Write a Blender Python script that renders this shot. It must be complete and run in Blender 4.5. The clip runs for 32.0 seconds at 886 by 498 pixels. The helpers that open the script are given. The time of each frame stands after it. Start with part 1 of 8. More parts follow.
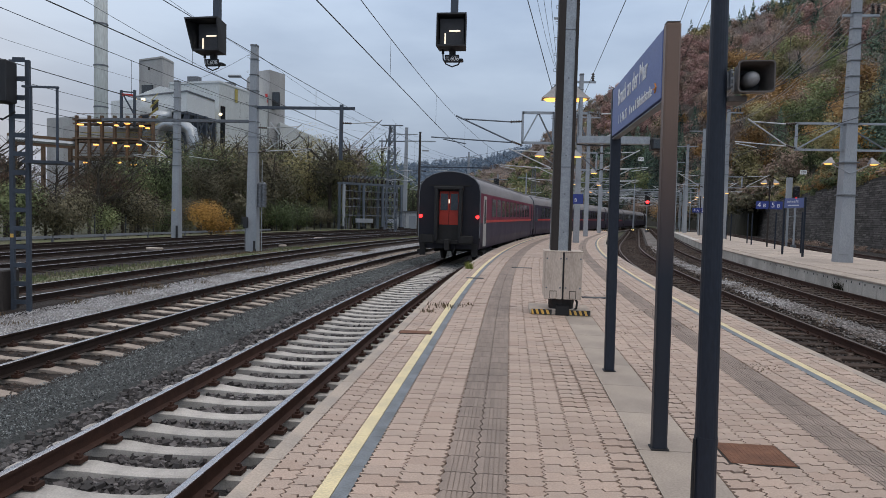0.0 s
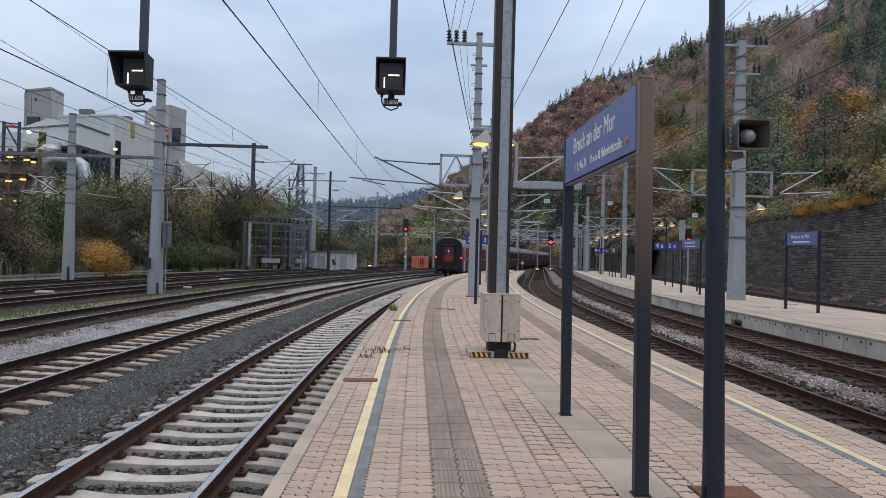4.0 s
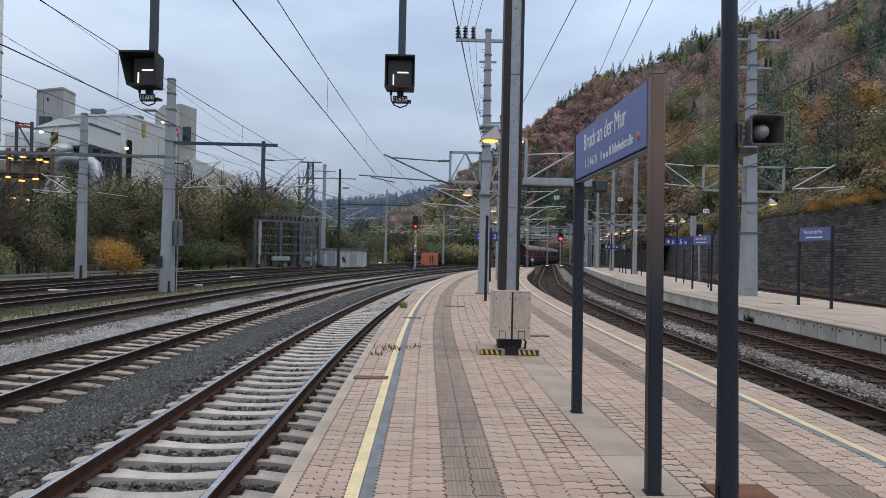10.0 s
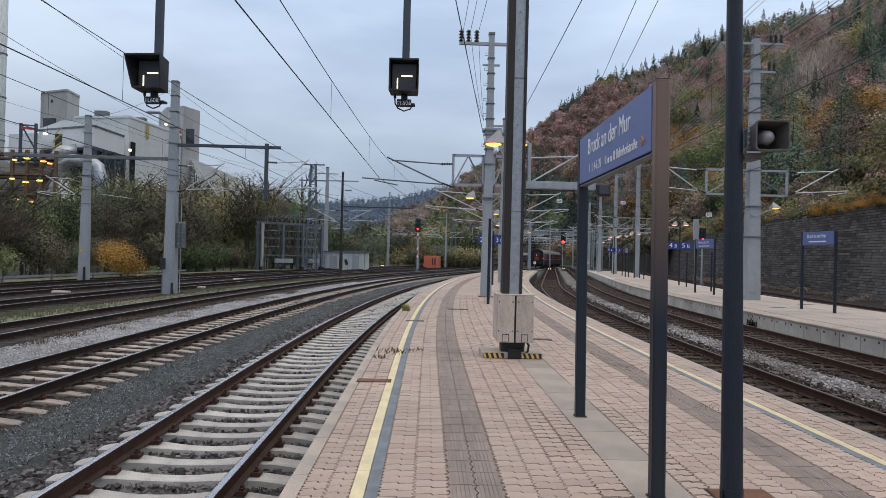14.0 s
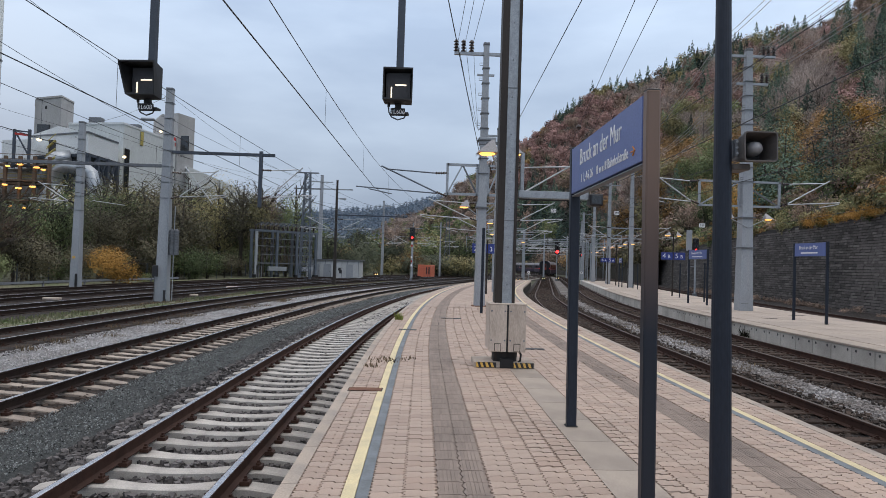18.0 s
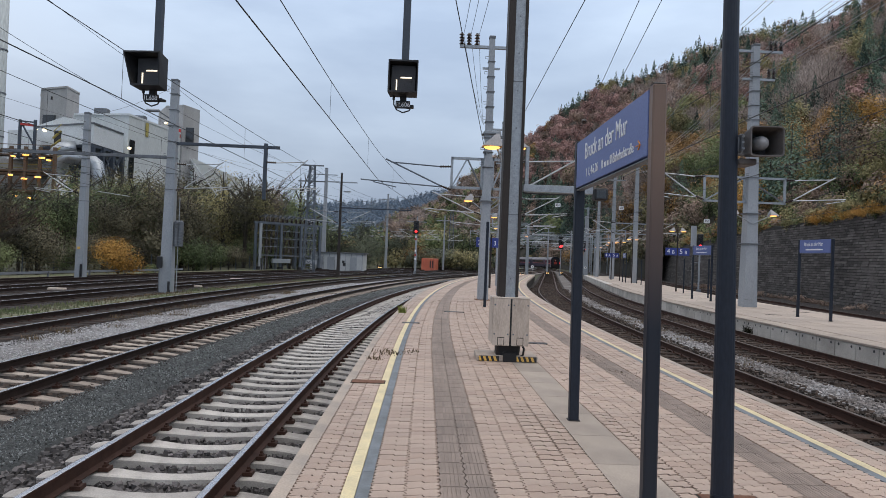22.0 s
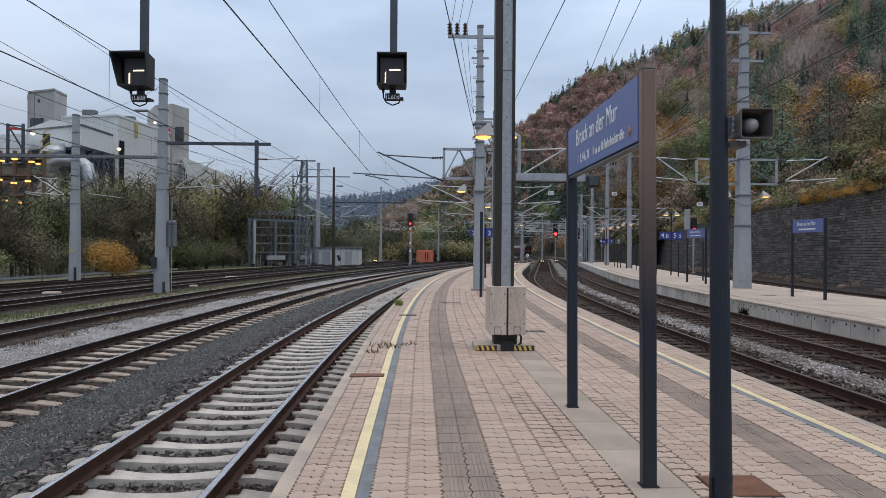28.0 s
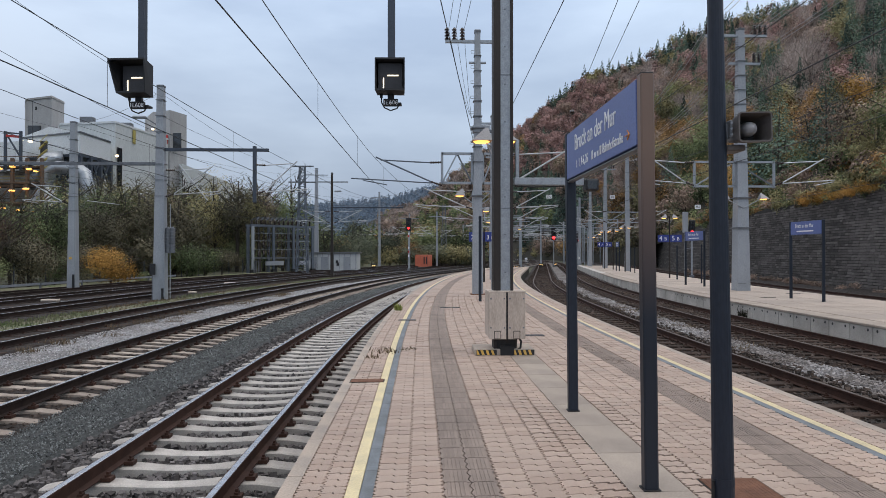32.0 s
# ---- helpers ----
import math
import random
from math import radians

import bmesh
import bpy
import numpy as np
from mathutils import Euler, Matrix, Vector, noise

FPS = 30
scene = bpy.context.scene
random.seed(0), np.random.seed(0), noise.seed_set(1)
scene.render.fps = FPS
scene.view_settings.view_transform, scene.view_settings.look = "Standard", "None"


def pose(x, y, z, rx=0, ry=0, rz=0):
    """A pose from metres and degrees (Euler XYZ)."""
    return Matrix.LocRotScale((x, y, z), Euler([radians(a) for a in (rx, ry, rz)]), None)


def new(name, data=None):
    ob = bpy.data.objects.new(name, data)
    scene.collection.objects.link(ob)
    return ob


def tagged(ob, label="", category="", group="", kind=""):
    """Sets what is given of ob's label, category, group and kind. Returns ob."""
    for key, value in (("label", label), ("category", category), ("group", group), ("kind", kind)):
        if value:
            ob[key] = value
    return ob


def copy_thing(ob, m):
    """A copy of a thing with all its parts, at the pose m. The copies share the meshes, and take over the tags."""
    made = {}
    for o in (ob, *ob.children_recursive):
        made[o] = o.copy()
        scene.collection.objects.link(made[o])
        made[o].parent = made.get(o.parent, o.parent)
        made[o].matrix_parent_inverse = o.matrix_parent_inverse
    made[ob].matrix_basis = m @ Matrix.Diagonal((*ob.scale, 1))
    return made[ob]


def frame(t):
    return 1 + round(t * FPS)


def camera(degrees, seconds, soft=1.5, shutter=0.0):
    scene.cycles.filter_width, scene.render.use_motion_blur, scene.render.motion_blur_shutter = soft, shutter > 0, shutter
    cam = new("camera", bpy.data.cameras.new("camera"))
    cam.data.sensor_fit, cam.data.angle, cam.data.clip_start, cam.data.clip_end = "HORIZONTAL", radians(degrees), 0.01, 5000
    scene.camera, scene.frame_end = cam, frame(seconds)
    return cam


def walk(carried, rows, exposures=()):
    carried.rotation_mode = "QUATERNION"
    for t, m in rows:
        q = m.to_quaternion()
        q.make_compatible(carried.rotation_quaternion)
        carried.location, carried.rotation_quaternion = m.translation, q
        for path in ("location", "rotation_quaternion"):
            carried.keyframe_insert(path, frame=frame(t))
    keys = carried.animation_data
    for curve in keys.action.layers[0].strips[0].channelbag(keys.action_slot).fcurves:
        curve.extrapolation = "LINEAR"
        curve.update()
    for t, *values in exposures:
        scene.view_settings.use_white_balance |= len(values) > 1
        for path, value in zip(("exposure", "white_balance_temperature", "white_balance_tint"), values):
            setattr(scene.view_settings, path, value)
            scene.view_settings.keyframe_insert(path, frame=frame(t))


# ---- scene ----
cam = camera(67.2, 32.0, soft=0.5)
PATH = [
    (0.0, 0.539, -0.068, 1.594, 87.00, -1.48, 5.74),
    (0.5, 0.347, -0.122, 1.624, 86.54, -0.49, 2.84),
    (1.0, 0.166, 0.019, 1.599, 86.81, 0.17, 1.08),
    (1.5, 0.067, 0.062, 1.632, 89.20, 1.08, -1.80),
    (2.0, 0.021, 0.019, 1.644, 89.92, 0.26, -1.66),
    (2.5, 0.004, 0.013, 1.642, 89.59, -0.92, -2.14),
    (3.0, -0.010, 0.005, 1.639, 90.22, -1.58, -1.98),
    (3.5, 0.005, 0.006, 1.638, 90.60, -1.52, -2.38),
    (5.5, -0.027, 0.045, 1.640, 90.38, -1.08, -1.75),
    (6.0, -0.042, 0.072, 1.629, 90.03, -1.03, -1.49),
    (6.5, -0.024, 0.045, 1.645, 90.44, -0.72, -1.66),
    (7.0, -0.031, 0.014, 1.650, 89.32, -0.58, -1.09),
    (7.5, -0.020, 0.028, 1.639, 89.70, -0.50, -1.33),
    (8.0, -0.003, 0.042, 1.637, 89.80, -0.73, -1.61),
    (8.5, -0.009, 0.024, 1.637, 90.29, -1.03, -1.84),
    (9.0, -0.010, 0.065, 1.620, 90.18, -1.19, -1.85),
    (9.5, -0.011, 0.027, 1.640, 90.23, -1.23, -1.65),
    (10.0, 0.000, 0.020, 1.644, 90.32, -1.22, -1.50),
    (10.5, -0.003, 0.021, 1.643, 90.34, -1.28, -1.51),
    (11.0, 0.006, 0.015, 1.650, 90.44, -1.21, -1.53),
    (11.5, -0.006, 0.027, 1.643, 90.32, -1.22, -1.45),
    (12.0, 0.001, 0.012, 1.645, 90.40, -1.23, -1.70),
    (12.5, 0.002, 0.006, 1.640, 90.25, -1.27, -1.65),
    (13.0, -0.018, 0.006, 1.644, 90.30, -1.40, -1.35),
    (13.5, -0.018, 0.007, 1.651, 90.39, -1.42, -1.30),
    (15.5, -0.005, 0.020, 1.653, 91.22, -1.35, -1.38),
    (16.0, 0.001, 0.029, 1.647, 91.36, -1.45, -1.78),
    (16.5, 0.011, 0.029, 1.647, 91.15, -1.47, -1.97),
    (17.0, 0.015, 0.026, 1.650, 91.13, -1.59, -1.82),
    (17.5, 0.014, 0.021, 1.647, 91.01, -1.62, -1.84),
    (18.0, 0.008, 0.009, 1.649, 91.34, -1.78, -1.80),
    (18.5, 0.004, 0.021, 1.648, 91.65, -2.03, -1.82),
    (19.0, -0.001, 0.016, 1.646, 91.25, -2.31, -1.46),
    (19.5, -0.006, 0.004, 1.645, 91.14, -2.53, -1.25),
    (20.0, 0.002, 0.023, 1.640, 90.61, -2.49, -1.52),
    (20.5, -0.001, 0.013, 1.642, 90.68, -2.48, -1.59),
    (21.0, 0.008, 0.024, 1.641, 90.89, -2.41, -1.71),
    (21.5, 0.013, 0.011, 1.639, 90.90, -2.40, -1.70),
    (22.0, 0.007, 0.010, 1.643, 90.79, -2.27, -1.48),
    (22.5, 0.007, 0.003, 1.644, 90.81, -2.13, -1.52),
    (23.0, 0.020, 0.014, 1.634, 90.92, -2.12, -1.61),
    (23.5, 0.009, -0.001, 1.641, 90.79, -2.04, -1.51),
    (24.0, 0.007, 0.003, 1.639, 90.77, -1.93, -1.49),
    (24.5, 0.011, 0.011, 1.636, 90.72, -1.87, -1.62),
    (25.0, 0.024, -0.004, 1.646, 90.78, -1.63, -1.67),
    (25.5, 0.038, -0.000, 1.642, 90.52, -1.43, -1.70),
    (27.5, 0.014, 0.008, 1.649, 89.93, -0.66, -2.05),
    (28.0, 0.011, 0.008, 1.646, 90.05, -0.42, -1.91),
    (28.5, 0.002, 0.008, 1.648, 90.49, -0.38, -1.65),
    (29.0, -0.001, 0.004, 1.651, 90.44, -0.32, -1.75),
    (29.5, -0.001, 0.012, 1.649, 90.33, -0.18, -1.80),
    (30.0, -0.000, 0.008, 1.651, 90.36, -0.12, -1.87),
    (30.5, -0.002, -0.003, 1.652, 90.29, 0.01, -1.91),
    (31.0, 0.002, 0.006, 1.653, 90.34, 0.07, -1.96),
    (31.5, -0.002, -0.002, 1.652, 90.36, 0.00, -1.98),
    (32.0, -0.001, -0.000, 1.651, 90.43, 0.00, -2.04),
]
walk(cam, [(t, pose(x, y, z, tilt, lean, turn)) for t, x, y, z, tilt, lean, turn in PATH],
     [(0, -0.12), (1.0, -0.10), (2.0, -0.03), (3.0, 0.0), (32.0, 0.0)])

# ---- sky, sun ----
world = bpy.data.worlds.new("world")
scene.world = world
world.use_nodes = True
wn, wl = world.node_tree.nodes, world.node_tree.links
wn.clear()
sky = wn.new("ShaderNodeTexSky")
sky.sky_type, sky.sun_disc = "NISHITA", False
sky.sun_elevation, sky.sun_rotation = radians(14), radians(-60)
sky.air_density, sky.dust_density = 1.6, 3.0
wtc = wn.new("ShaderNodeTexCoord")
sep = wn.new("ShaderNodeSeparateXYZ")
wl.new(wtc.outputs["Generated"], sep.inputs[0])
grade = wn.new("ShaderNodeMapRange")
grade.inputs["From Min"].default_value, grade.inputs["From Max"].default_value = 0.10, 1.0
grade.inputs["To Min"].default_value, grade.inputs["To Max"].default_value = 0.89, 2.6
wl.new(sep.outputs["Z"], grade.inputs["Value"])
wmap = wn.new("ShaderNodeMapping")
wmap.inputs["Scale"].default_value = (1.2, 1.2, 4.0)
wl.new(wtc.outputs["Generated"], wmap.inputs["Vector"])
cl = wn.new("ShaderNodeTexNoise")
cl.inputs["Scale"].default_value, cl.inputs["Detail"].default_value = 2.2, 6.0
wl.new(wmap.outputs["Vector"], cl.inputs["Vector"])
ramp = wn.new("ShaderNodeValToRGB")
ramp.color_ramp.elements[0].position, ramp.color_ramp.elements[0].color = 0.36, (0.39, 0.49, 0.66, 1)
ramp.color_ramp.elements[1].position, ramp.color_ramp.elements[1].color = 0.64, (0.54, 0.655, 0.83, 1)
wl.new(cl.outputs["Fac"], ramp.inputs["Fac"])
cloud = wn.new("ShaderNodeVectorMath")
cloud.operation = "MULTIPLY"
tone = wn.new("ShaderNodeMix")
tone.data_type = "RGBA"
tone.inputs["B"].default_value = (0.585, 0.58, 0.60, 1)
lift = wn.new("ShaderNodeMapRange")
lift.inputs["From Min"].default_value, lift.inputs["From Max"].default_value = 0.35, 0.75
wl.new(sep.outputs["Z"], lift.inputs["Value"])
wl.new(lift.outputs["Result"], tone.inputs["Factor"])
wl.new(ramp.outputs["Color"], tone.inputs["A"])
wl.new(tone.outputs["Result"], cloud.inputs[0])
wl.new(grade.outputs["Result"], cloud.inputs[1])
dim = wn.new("ShaderNodeVectorMath")
dim.operation = "SCALE"
dim.inputs["Scale"].default_value = 0.08
wl.new(sky.outputs["Color"], dim.inputs[0])
wmix = wn.new("ShaderNodeMix")
wmix.data_type = "RGBA"
wmix.inputs["Factor"].default_value = 0.9
wl.new(dim.outputs["Vector"], wmix.inputs["A"])
wl.new(cloud.outputs["Vector"], wmix.inputs["B"])
back = wn.new("ShaderNodeBackground")
back.inputs["Strength"].default_value = 1.0
wl.new(wmix.outputs["Result"], back.inputs["Color"])
wout = wn.new("ShaderNodeOutputWorld")
wl.new(back.outputs["Background"], wout.inputs["Surface"])

sun_data = bpy.data.lights.new("sun", "SUN")
sun_data.energy, sun_data.angle, sun_data.color = 0.5, radians(25), (1.0, 0.95, 0.9)
sun = new("sun", sun_data)
sun.rotation_euler = (radians(40), 0, radians(60))


# ---- materials ----
def mat(name, col, rough=0.7, metal=0.0, col2=None, scale=3.0, amount=0.5, fine=40.0, bump=0.15, vary=0.0, island=0.0,
        dist=0.01, coat=0.0, spec=0.5, stretch=(1, 1, 1), emit=None, power=0.0, col3=None):
    """A surface with stains at one scale and grain at another. vary: spread of value from piece to piece."""
    m = bpy.data.materials.new(name)
    m.use_nodes = True
    n, l = m.node_tree.nodes, m.node_tree.links
    b = n["Principled BSDF"]
    b.inputs["Roughness"].default_value, b.inputs["Metallic"].default_value = rough, metal
    b.inputs["Specular IOR Level"].default_value = spec
    b.inputs["Coat Weight"].default_value = coat
    if emit:
        b.inputs["Emission Color"].default_value, b.inputs["Emission Strength"].default_value = (*emit, 1), power
    tc = n.new("ShaderNodeTexCoord")
    mp = n.new("ShaderNodeMapping")
    mp.inputs["Scale"].default_value = stretch
    l.new(tc.outputs["Object"], mp.inputs["Vector"])
    big = n.new("ShaderNodeTexNoise")
    big.inputs["Scale"].default_value, big.inputs["Detail"].default_value, big.inputs["Roughness"].default_value = scale, 5.0, 0.6
    l.new(mp.outputs["Vector"], big.inputs["Vector"])
    small = n.new("ShaderNodeTexNoise")
    small.inputs["Scale"].default_value, small.inputs["Detail"].default_value = fine, 3.0
    l.new(mp.outputs["Vector"], small.inputs["Vector"])
    mix = n.new("ShaderNodeMix")
    mix.data_type = "RGBA"
    c2 = col2 or tuple(v * 0.6 for v in col)
    mix.inputs["A"].default_value, mix.inputs["B"].default_value = (*col, 1), (*c2, 1)
    edge = n.new("ShaderNodeMapRange")
    edge.inputs["From Min"].default_value, edge.inputs["From Max"].default_value = 0.35, 0.7
    edge.inputs["To Max"].default_value = amount
    l.new(big.outputs["Fac"], edge.inputs["Value"])
    l.new(edge.outputs["Result"], mix.inputs["Factor"])
    hue = mix.outputs["Result"]
    if col3:
        # single pieces lean to a third colour
        other = n.new("ShaderNodeMix")
        other.data_type = "RGBA"
        other.inputs["B"].default_value = (*col3, 1)
        ob_rnd, is_rnd = n.new("ShaderNodeObjectInfo").outputs["Random"], n.new("ShaderNodeNewGeometry").outputs["Random Per Island"]
        add = n.new("ShaderNodeMath")
        add.operation = "ADD"
        l.new(ob_rnd, add.inputs[0])
        l.new(is_rnd, add.inputs[1])
        frac = n.new("ShaderNodeMath")
        frac.operation = "FRACT"
        l.new(add.outputs[0], frac.inputs[0])
        cube = n.new("ShaderNodeMath")
        cube.operation = "POWER"
        cube.inputs[1].default_value = 2.0
        l.new(frac.outputs[0], cube.inputs[0])
        l.new(cube.outputs[0], other.inputs["Factor"])
        l.new(hue, other.inputs["A"])
        hue = other.outputs["Result"]
    val = n.new("ShaderNodeHueSaturation")
    gain = n.new("ShaderNodeMapRange")
    gain.inputs["From Min"].default_value, gain.inputs["From Max"].default_value = 0.25, 0.75
    gain.inputs["To Min"].default_value, gain.inputs["To Max"].default_value = 0.82, 1.18
    l.new(small.outputs["Fac"], gain.inputs["Value"])
    last = gain.outputs["Result"]
    for src, k in (("rnd", vary), ("isl", island)):
        if k:
            if src == "rnd":
                r = n.new("ShaderNodeObjectInfo").outputs["Random"]
            else:
                r = n.new("ShaderNodeNewGeometry").outputs["Random Per Island"]
            mr = n.new("ShaderNodeMapRange")
            mr.inputs["To Min"].default_value, mr.inputs["To Max"].default_value = 1 - k, 1 + k
            l.new(r, mr.inputs["Value"])
            mul = n.new("ShaderNodeMath")
            mul.operation = "MULTIPLY"
            l.new(last, mul.inputs[0])
            l.new(mr.outputs["Result"], mul.inputs[1])
            last = mul.outputs[0]
    l.new(last, val.inputs["Value"])
    l.new(hue, val.inputs["Color"])
    l.new(val.outputs["Color"], b.inputs["Base Color"])
    if rough > 0.15:
        rr = n.new("ShaderNodeMapRange")
        rr.inputs["To Min"].default_value, rr.inputs["To Max"].default_value = max(0.05, rough - 0.12), min(1, rough + 0.12)
        l.new(big.outputs["Fac"], rr.inputs["Value"])
        l.new(rr.outputs["Result"], b.inputs["Roughness"])
    if bump:
        bp = n.new("ShaderNodeBump")
        bp.inputs["Strength"].default_value, bp.inputs["Distance"].default_value = bump, dist
        l.new(small.outputs["Fac"], bp.inputs["Height"])
        l.new(bp.outputs["Normal"], b.inputs["Normal"])
    return m


def glow(name, col, power):
    return mat(name, col, 0.4, bump=0, amount=0.0, emit=col, power=power)


def leaf_mat(name, a, b_, c, spread=True):
    """Leaves: three hues, picked leaf by leaf, with some light passing through."""
    m = bpy.data.materials.new(name)
    m.use_nodes = True
    n, l = m.node_tree.nodes, m.node_tree.links
    b = n["Principled BSDF"]
    b.inputs["Roughness"].default_value, b.inputs["Specular IOR Level"].default_value = 0.7, 0.2
    g = n.new("ShaderNodeNewGeometry")
    r = n.new("ShaderNodeValToRGB")
    e = r.color_ramp.elements
    # every leaf hue leans a little to blue: haze mixed into the colour
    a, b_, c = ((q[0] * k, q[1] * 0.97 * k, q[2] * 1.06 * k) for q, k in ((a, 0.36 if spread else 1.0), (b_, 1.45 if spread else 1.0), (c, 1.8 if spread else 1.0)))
    e[0].position, e[0].color, e[1].position, e[1].color = 0.14, (*a, 1), 0.88, (*c, 1)
    e.new(0.5).color = (*b_, 1)
    tc = n.new("ShaderNodeTexCoord")
    ns = n.new("ShaderNodeTexNoise")
    ns.inputs["Scale"].default_value, ns.inputs["Detail"].default_value = 0.22, 3.0
    l.new(tc.outputs["Object"], ns.inputs["Vector"])
    ad = n.new("ShaderNodeMath")
    ad.operation = "MULTIPLY_ADD"
    at = n.new("ShaderNodeAttribute")
    at.attribute_name = "tint"
    mx = n.new("ShaderNodeMath")
    mx.operation = "MULTIPLY_ADD"
    mx.inputs[1].default_value = 1.45
    few = n.new("ShaderNodeMath")
    few.operation = "MULTIPLY"
    few.inputs[1].default_value = 0.65
    l.new(g.outputs["Random Per Island"], few.inputs[0])
    l.new(at.outputs["Fac"], mx.inputs[0])
    l.new(few.outputs[0], mx.inputs[2])
    ad.inputs[1].default_value = 0.42
    l.new(mx.outputs[0], ad.inputs[0])
    sc = n.new("ShaderNodeMapRange")
    sc.inputs["From Min"].default_value, sc.inputs["From Max"].default_value = 0.3, 0.7
    sc.inputs["To Min"].default_value, sc.inputs["To Max"].default_value = -0.1, 0.25
    l.new(ns.outputs["Fac"], sc.inputs["Value"])
    l.new(sc.outputs["Result"], ad.inputs[2])
    l.new(ad.outputs[0], r.inputs["Fac"])
    l.new(r.outputs["Color"], b.inputs["Base Color"])
    tl = n.new("ShaderNodeBsdfTranslucent")
    l.new(r.outputs["Color"], tl.inputs["Color"])
    ms = n.new("ShaderNodeMixShader")
    ms.inputs["Fac"].default_value = 0.15
    l.new(b.outputs["BSDF"], ms.inputs[1])
    l.new(tl.outputs["BSDF"], ms.inputs[2])
    l.new(ms.outputs["Shader"], n["Material Output"].inputs["Surface"])
    return m


M = {}
M["paver"] = mat("paver_sandstone", (0.437, 0.332, 0.266), 0.66, col2=(0.312, 0.24, 0.197), scale=0.7, amount=0.8, fine=90, bump=0.3, vary=0.09, island=0.09, dist=0.004, col3=(0.40, 0.292, 0.23))
M["tactile"] = mat("paver_grooved", (0.31, 0.243, 0.202), 0.8, col2=(0.18, 0.146, 0.126), scale=1.2, amount=0.8, fine=80, bump=0.3, island=0.10, dist=0.004)
M["slab"] = mat("slab_concrete", (0.395, 0.33, 0.272), 0.85, col2=(0.26, 0.22, 0.19), scale=1.5, amount=0.8, fine=70, bump=0.25, vary=0.08, dist=0.004)
M["kerb"] = mat("kerb_concrete", (0.46, 0.375, 0.305), 0.85, col2=(0.27, 0.245, 0.22), scale=2.0, amount=0.8, fine=60, bump=0.25, vary=0.06, dist=0.004)
M["joint"] = mat("joint_sand", (0.030, 0.025, 0.021), 0.95, scale=4, fine=80, bump=0.4)
M["pave_far"] = mat("paving_far", (0.47, 0.39, 0.325), 0.85, col2=(0.30, 0.26, 0.23), scale=0.5, amount=0.7, fine=30, bump=0.2, vary=0.08, island=0.08)
M["yellow"] = mat("line_yellow", (0.73, 0.61, 0.36), 0.65, col2=(0.54, 0.46, 0.30), scale=4, amount=0.8, fine=70, bump=0.15, vary=0.06)
M["bluegrey"] = mat("line_blue_grey", (0.185, 0.205, 0.225), 0.75, col2=(0.11, 0.12, 0.125), scale=4, amount=0.8, fine=70, bump=0.15, vary=0.06)
M["rust_steel"] = mat("rail_rust", (0.062, 0.030, 0.021), 0.75, 0.15, col2=(0.018, 0.012, 0.0105), scale=5, fine=60, bump=0.3, dist=0.003, spec=0.3)
M["rail_dark"] = mat("rail_dark_rust", (0.030, 0.018, 0.014), 0.7, 0.15, col2=(0.012, 0.009, 0.008), scale=5, fine=60, bump=0.3, dist=0.003, spec=0.3)
M["rail_top"] = mat("rail_polished", (0.60, 0.58, 0.58), 0.26, 1.0, col2=(0.34, 0.29, 0.27), amount=0.5, scale=8, fine=120, bump=0.02)
M["rail_dull"] = mat("rail_dull_top", (0.10, 0.075, 0.06), 0.55, 0.4, amount=0.4, scale=8, fine=120, bump=0.05)
M["sleeper"] = mat("sleeper_concrete", (0.48, 0.45, 0.415), 0.9, col2=(0.22, 0.20, 0.185), scale=3, amount=0.7, fine=60, bump=0.3, vary=0.12, dist=0.004)
M["sleeper_warm"] = mat("sleeper_concrete_stained", (0.42, 0.355, 0.30), 0.9, col2=(0.19, 0.155, 0.13), scale=3, amount=0.75, fine=60, bump=0.3, vary=0.12)
M["timber"] = mat("sleeper_timber", (0.056, 0.038, 0.029), 0.9, col2=(0.026, 0.019, 0.016), scale=4, amount=0.8, fine=40, bump=0.4, vary=0.35, stretch=(0.3, 1, 1), spec=0.2)
M["stone_grey"] = mat("ballast_stone", (0.112, 0.102, 0.10), 0.9, col2=(0.055, 0.048, 0.046), scale=2, amount=0.6, fine=60, bump=0.3, island=0.7)
M["stone_brown"] = mat("ballast_stone_rusty", (0.060, 0.042, 0.032), 0.9, col2=(0.028, 0.020, 0.017), scale=2, amount=0.6, fine=60, bump=0.3, island=0.65)
M["stone_white"] = mat("gravel_pale", (0.46, 0.455, 0.46), 0.9, col2=(0.24, 0.22, 0.205), scale=1.2, amount=0.9, fine=30, bump=0.3, island=0.5)
M["stone_fine"] = mat("fine_chippings", (0.17, 0.18, 0.178), 0.9, col2=(0.06, 0.064, 0.063), scale=2, amount=0.6, fine=60, bump=0.3, island=0.9)
M["stone_pale_brown"] = mat("gravel_grey_brown", (0.37, 0.355, 0.35), 0.9, col2=(0.10, 0.074, 0.058), scale=0.5, amount=1, fine=30, bump=0.3, island=0.45)
M["bed_grey"] = mat("bed_grey", (0.055, 0.050, 0.048), 0.95, col2=(0.026, 0.023, 0.022), scale=14, amount=1, fine=50, bump=0.9, dist=0.03)
M["bed_brown"] = mat("bed_brown", (0.030, 0.021, 0.0165), 0.95, col2=(0.013, 0.010, 0.009), scale=14, amount=1, fine=50, bump=0.9, dist=0.03)
M["bed_white"] = mat("bed_pale_gravel", (0.33, 0.325, 0.33), 0.95, col2=(0.13, 0.112, 0.098), scale=1.0, amount=0.9, fine=60, bump=0.9, dist=0.02)
